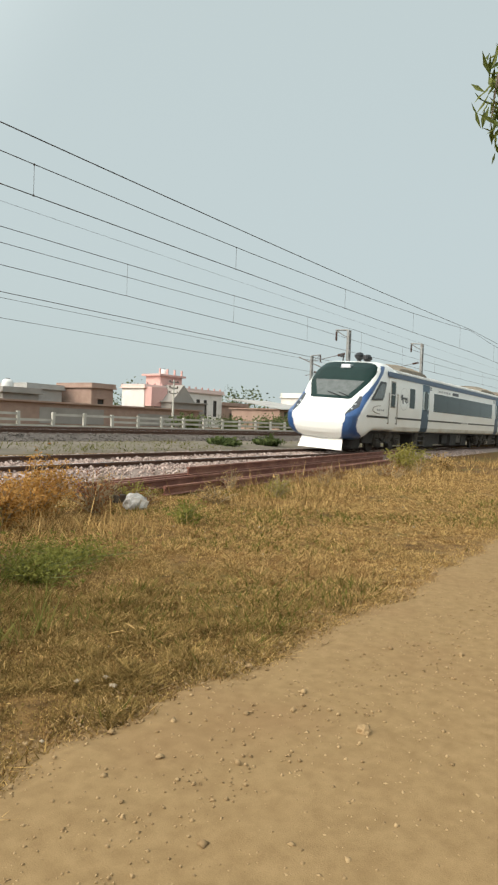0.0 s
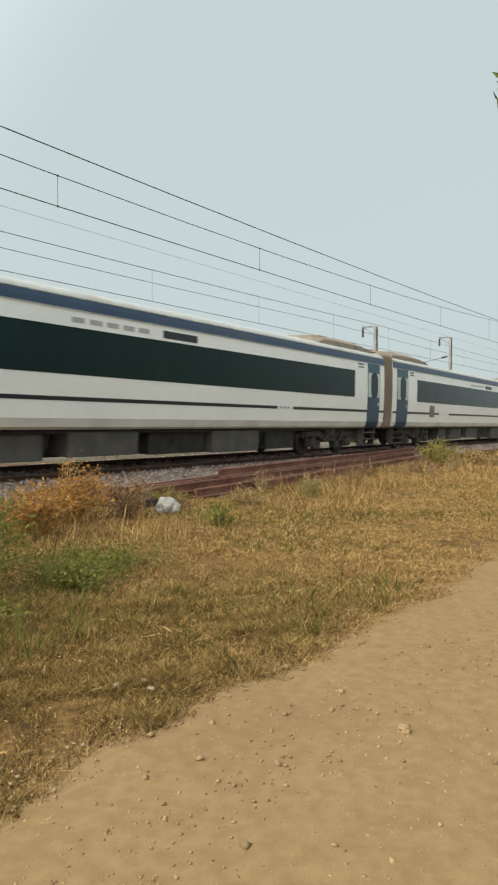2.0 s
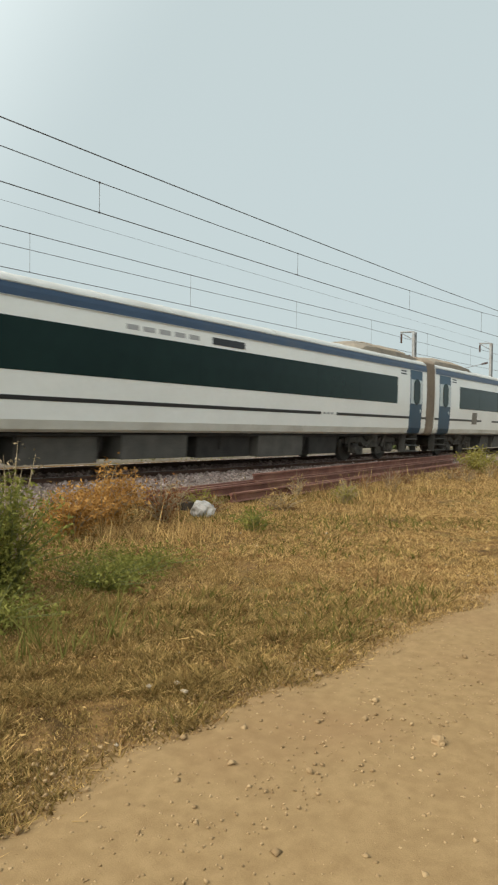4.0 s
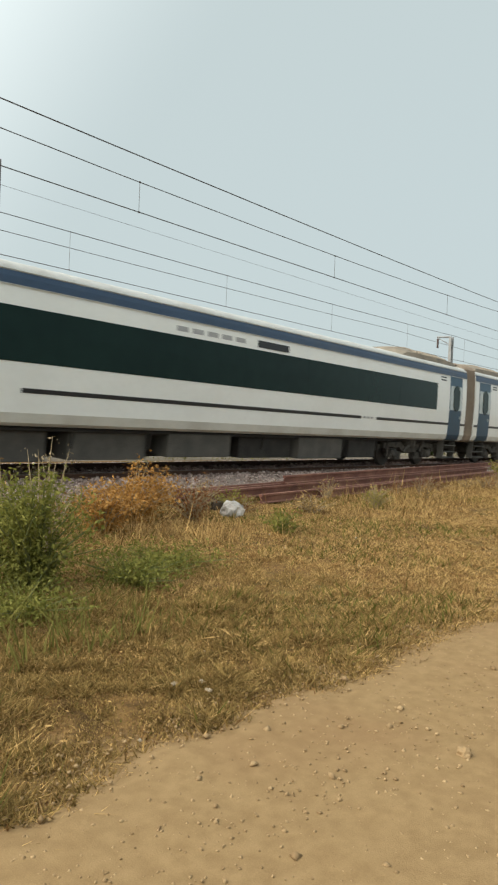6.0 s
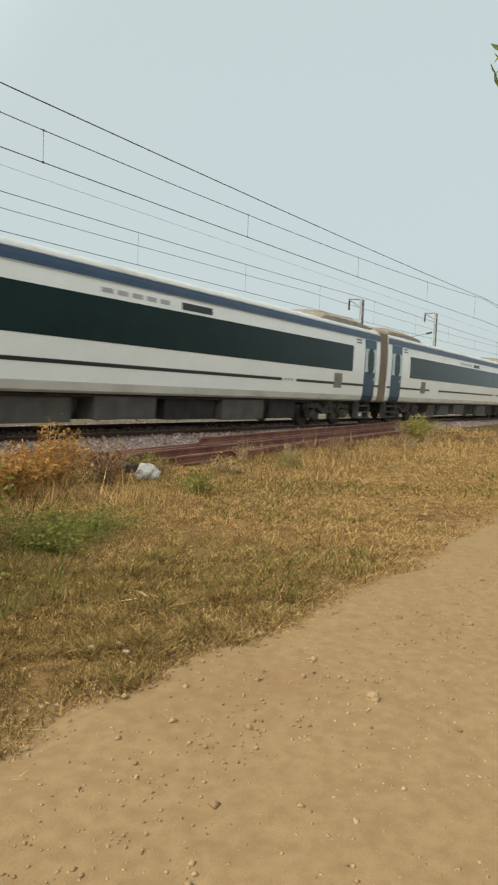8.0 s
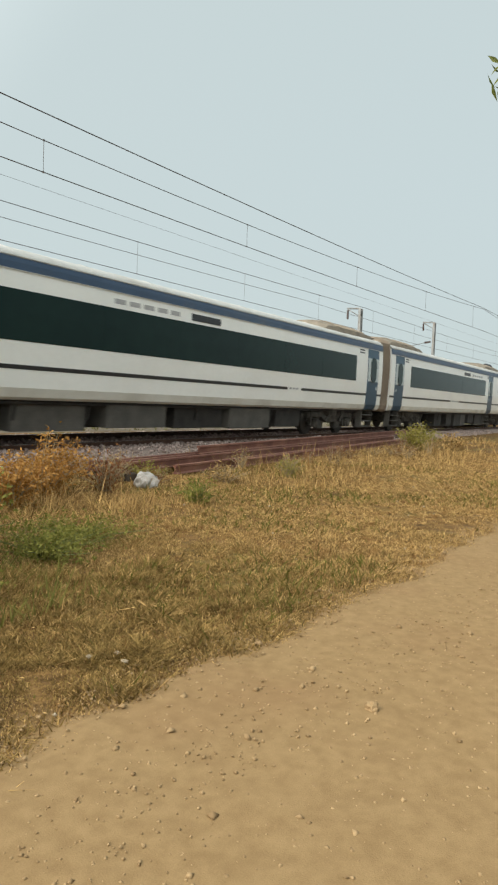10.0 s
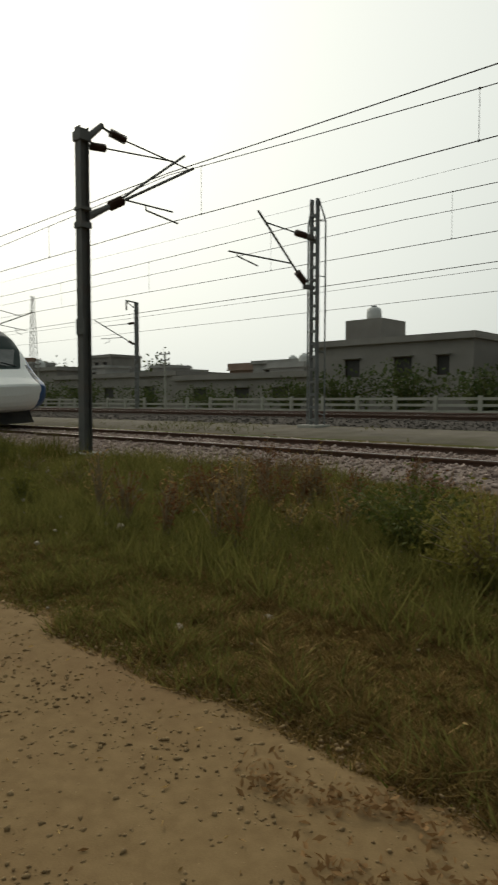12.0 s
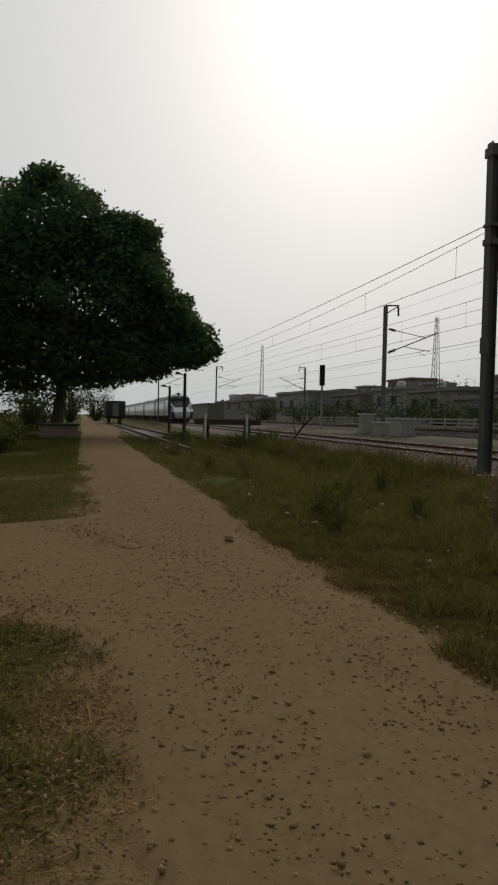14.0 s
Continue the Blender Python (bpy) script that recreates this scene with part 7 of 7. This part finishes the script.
blades("edge_olive_grass", "dense olive grass along the road edge", 230000, -9, 3.2, 2.2, 4.2, 0.034, 0.005, MAT["wornolive"], 23, 5, keep=lambda x, y, r: past_edge(x, y, r) & (r.uniform(0, 1, len(x)) < np.clip((3.2 - x) / 2, 0, 1)), lean=1.1)
blades("far_roadside_grass", "worn grass beyond the bare patch of the road side", 120000, -60, -20, -9, -0.1, 0.09, 0.009, MAT["olive"], 22, 22, keep=patchy(0.5, -0.6, 5), lean=0.9)
blades("far_grass", "dusty dry grass behind the tracks", 16000, -60, 60, 15.5, 18.4, 0.1, 0.016, MAT["olive"], 8, 30, keep=patchy(0.35, 0.3, 5), lean=0.7)


def stones(name, label, n, area, size, material, seed, zf, near=8.0):
    """Small angular pieces, each a squashed irregular octahedron."""
    rng = np.random.default_rng(seed)
    x, y = rng.uniform(area[0], area[1], n), rng.uniform(area[2], area[3], n)
    d = np.hypot(x, y)
    ok = rng.uniform(0, 1, n) < np.clip((near / np.maximum(d, 0.3)), 0.08, 1)
    x, y, d = x[ok], y[ok], d[ok]
    m = len(x)
    base = np.array([(1, 0, 0), (-1, 0, 0), (0, 1, 0), (0, -1, 0), (0, 0, 1), (0, 0, -1)], dtype=float)
    s = size * np.minimum(rng.lognormal(0, 0.45, m), 2.2)[:, None, None]
    v = base[None] * s * rng.uniform(0.6, 1.3, (m, 6, 1)) * np.array([1, 1, 0.7])
    a = rng.uniform(0, 2 * np.pi, m)
    R = np.zeros((m, 3, 3)); R[:, 0, 0] = np.cos(a); R[:, 0, 1] = -np.sin(a); R[:, 1, 0] = np.sin(a); R[:, 1, 1] = np.cos(a); R[:, 2, 2] = 1
    tl = rng.normal(0, 0.5, m); Q = np.zeros((m, 3, 3)); Q[:, 0, 0] = 1; Q[:, 1, 1] = np.cos(tl); Q[:, 1, 2] = -np.sin(tl); Q[:, 2, 1] = np.sin(tl); Q[:, 2, 2] = np.cos(tl)
    v = np.einsum("mij,mkj->mki", R @ Q, v) + np.stack([x, y, zf(x, y) + s[:, 0, 0] * 0.25], 1)[:, None]
    t = np.array([(0, 2, 4), (2, 1, 4), (1, 3, 4), (3, 0, 4), (2, 0, 5), (1, 2, 5), (3, 1, 5), (0, 3, 5)])
    f = (np.arange(m)[:, None, None] * 6 + t[None]).reshape(-1, 3)
    return tagged(new(name, mesh_of(name, v.reshape(-1, 3), f, material)), label, "stones", kind="stuff")


blades("edge_straw", "loose straw blown on to the road edge", 60000, -12, 14, 1.95, 2.75, 0.012, 0.005, MAT["dry"], 12, 7, keep=lambda x, y, r: r.uniform(0, 1, len(x)) < (y - 1.9) * 0.8, lean=2.8)
blades("bare_patch_straw", "dry straw among worn road side grass", 160000, -16, 1.5, -5, 0.5, 0.014, 0.006, MAT["dry"], 13, 6, keep=patchy(1.1, 0.0, 9), lean=2.4)


def debris(name, label, n, area, size, material, seed):
    """Dry leaves and bits lying flat."""
    rng = np.random.default_rng(seed)
    p = np.stack([rng.uniform(area[0], area[1], n), rng.uniform(area[2], area[3], n), rng.uniform(0.03, 0.04, n)], 1)
    ok = rng.uniform(0, 1, n) < np.clip(5 / np.hypot(p[:, 0], p[:, 1]), 0.1, 1)
    v, f = scatter_leaves(rng, p[ok], size, 0.12, 0.3, 0.0)
    tagged(new(name, mesh_of(name, v, f, material)), label, "leaf litter", kind="stuff")


debris("road_litter", "bits of dry leaf and straw strewn on the road", 1500, (-14, -0.5, -2.5, 2.4), 0.035, MAT["dry"], 51)
debris("leaf_litter", "small brown dead leaves strewn on the road side", 2600, (-14, 1.0, -3.5, 1.2), 0.032, MAT["deadleaf"], 52)
debris("verge_leaves", "dry fallen leaves lying in the verge grass", 9000, (-14, 14, 2.4, 7.5), 0.034, MAT["dry"], 53)


bz = lambda x, y: np.interp(y, [9.95, 10.5, 11.05, 14.3, 14.9, 15.7], [0.02, 0.2, 0.32, 0.44, 0.43, 0.2])
stones("ballast_stones", "loose pinkish-grey ballast stones along the track", 64000, (-45, 45, 10.0, 15.9), 0.034, MAT["stone"], 1, lambda x, y: bz(x, y - bend(x)), 22)
stones("ballast_stones_far", "grey ballast stones on the raised bed shoulder", 14000, (-40, 45, 18.7, 19.6), 0.03, MAT["ballastdark"], 2, lambda x, y: np.interp(y, [18.6, 19.2, 22], [0.5, 0.9, 0.92]), 60)
stones("road_clods", "small earth clods and pebbles on the road", 46000, (-18, 12, -0.9, 2.6), 0.0062, MAT["clod"], 3, lambda x, y: 0 * x + 0.02, 4.0)
stones("road_clods_coarse", "coarser earth clods scattered on the road", 620, (-10, 9, -0.9, 2.35), 0.0125, MAT["clod"], 4, lambda x, y: 0 * x + 0.02, 5.0)
stones("road_crumbs", "crumbled earth strewn along the road", 9000, (-15, -1.5, -1.5, 2.4), 0.009, MAT["clod"], 7, lambda x, y: 0 * x + 0.02, 5.0)
stones("west_litter", "pale bits of paper and plastic strewn in the grass", 260, (-34, -6, 2.7, 9.0), 0.032, MAT["litter"], 9, lambda x, y: ground_z(x, y) + 0.06, 20.0)
stones("verge_litter", "pale leaf scraps and bits in the grass", 500, (-22, 14, 2.4, 7.5), 0.009, MAT["litter"], 5, lambda x, y: ground_z(x, y) + 0.02, 6.0)

motions()
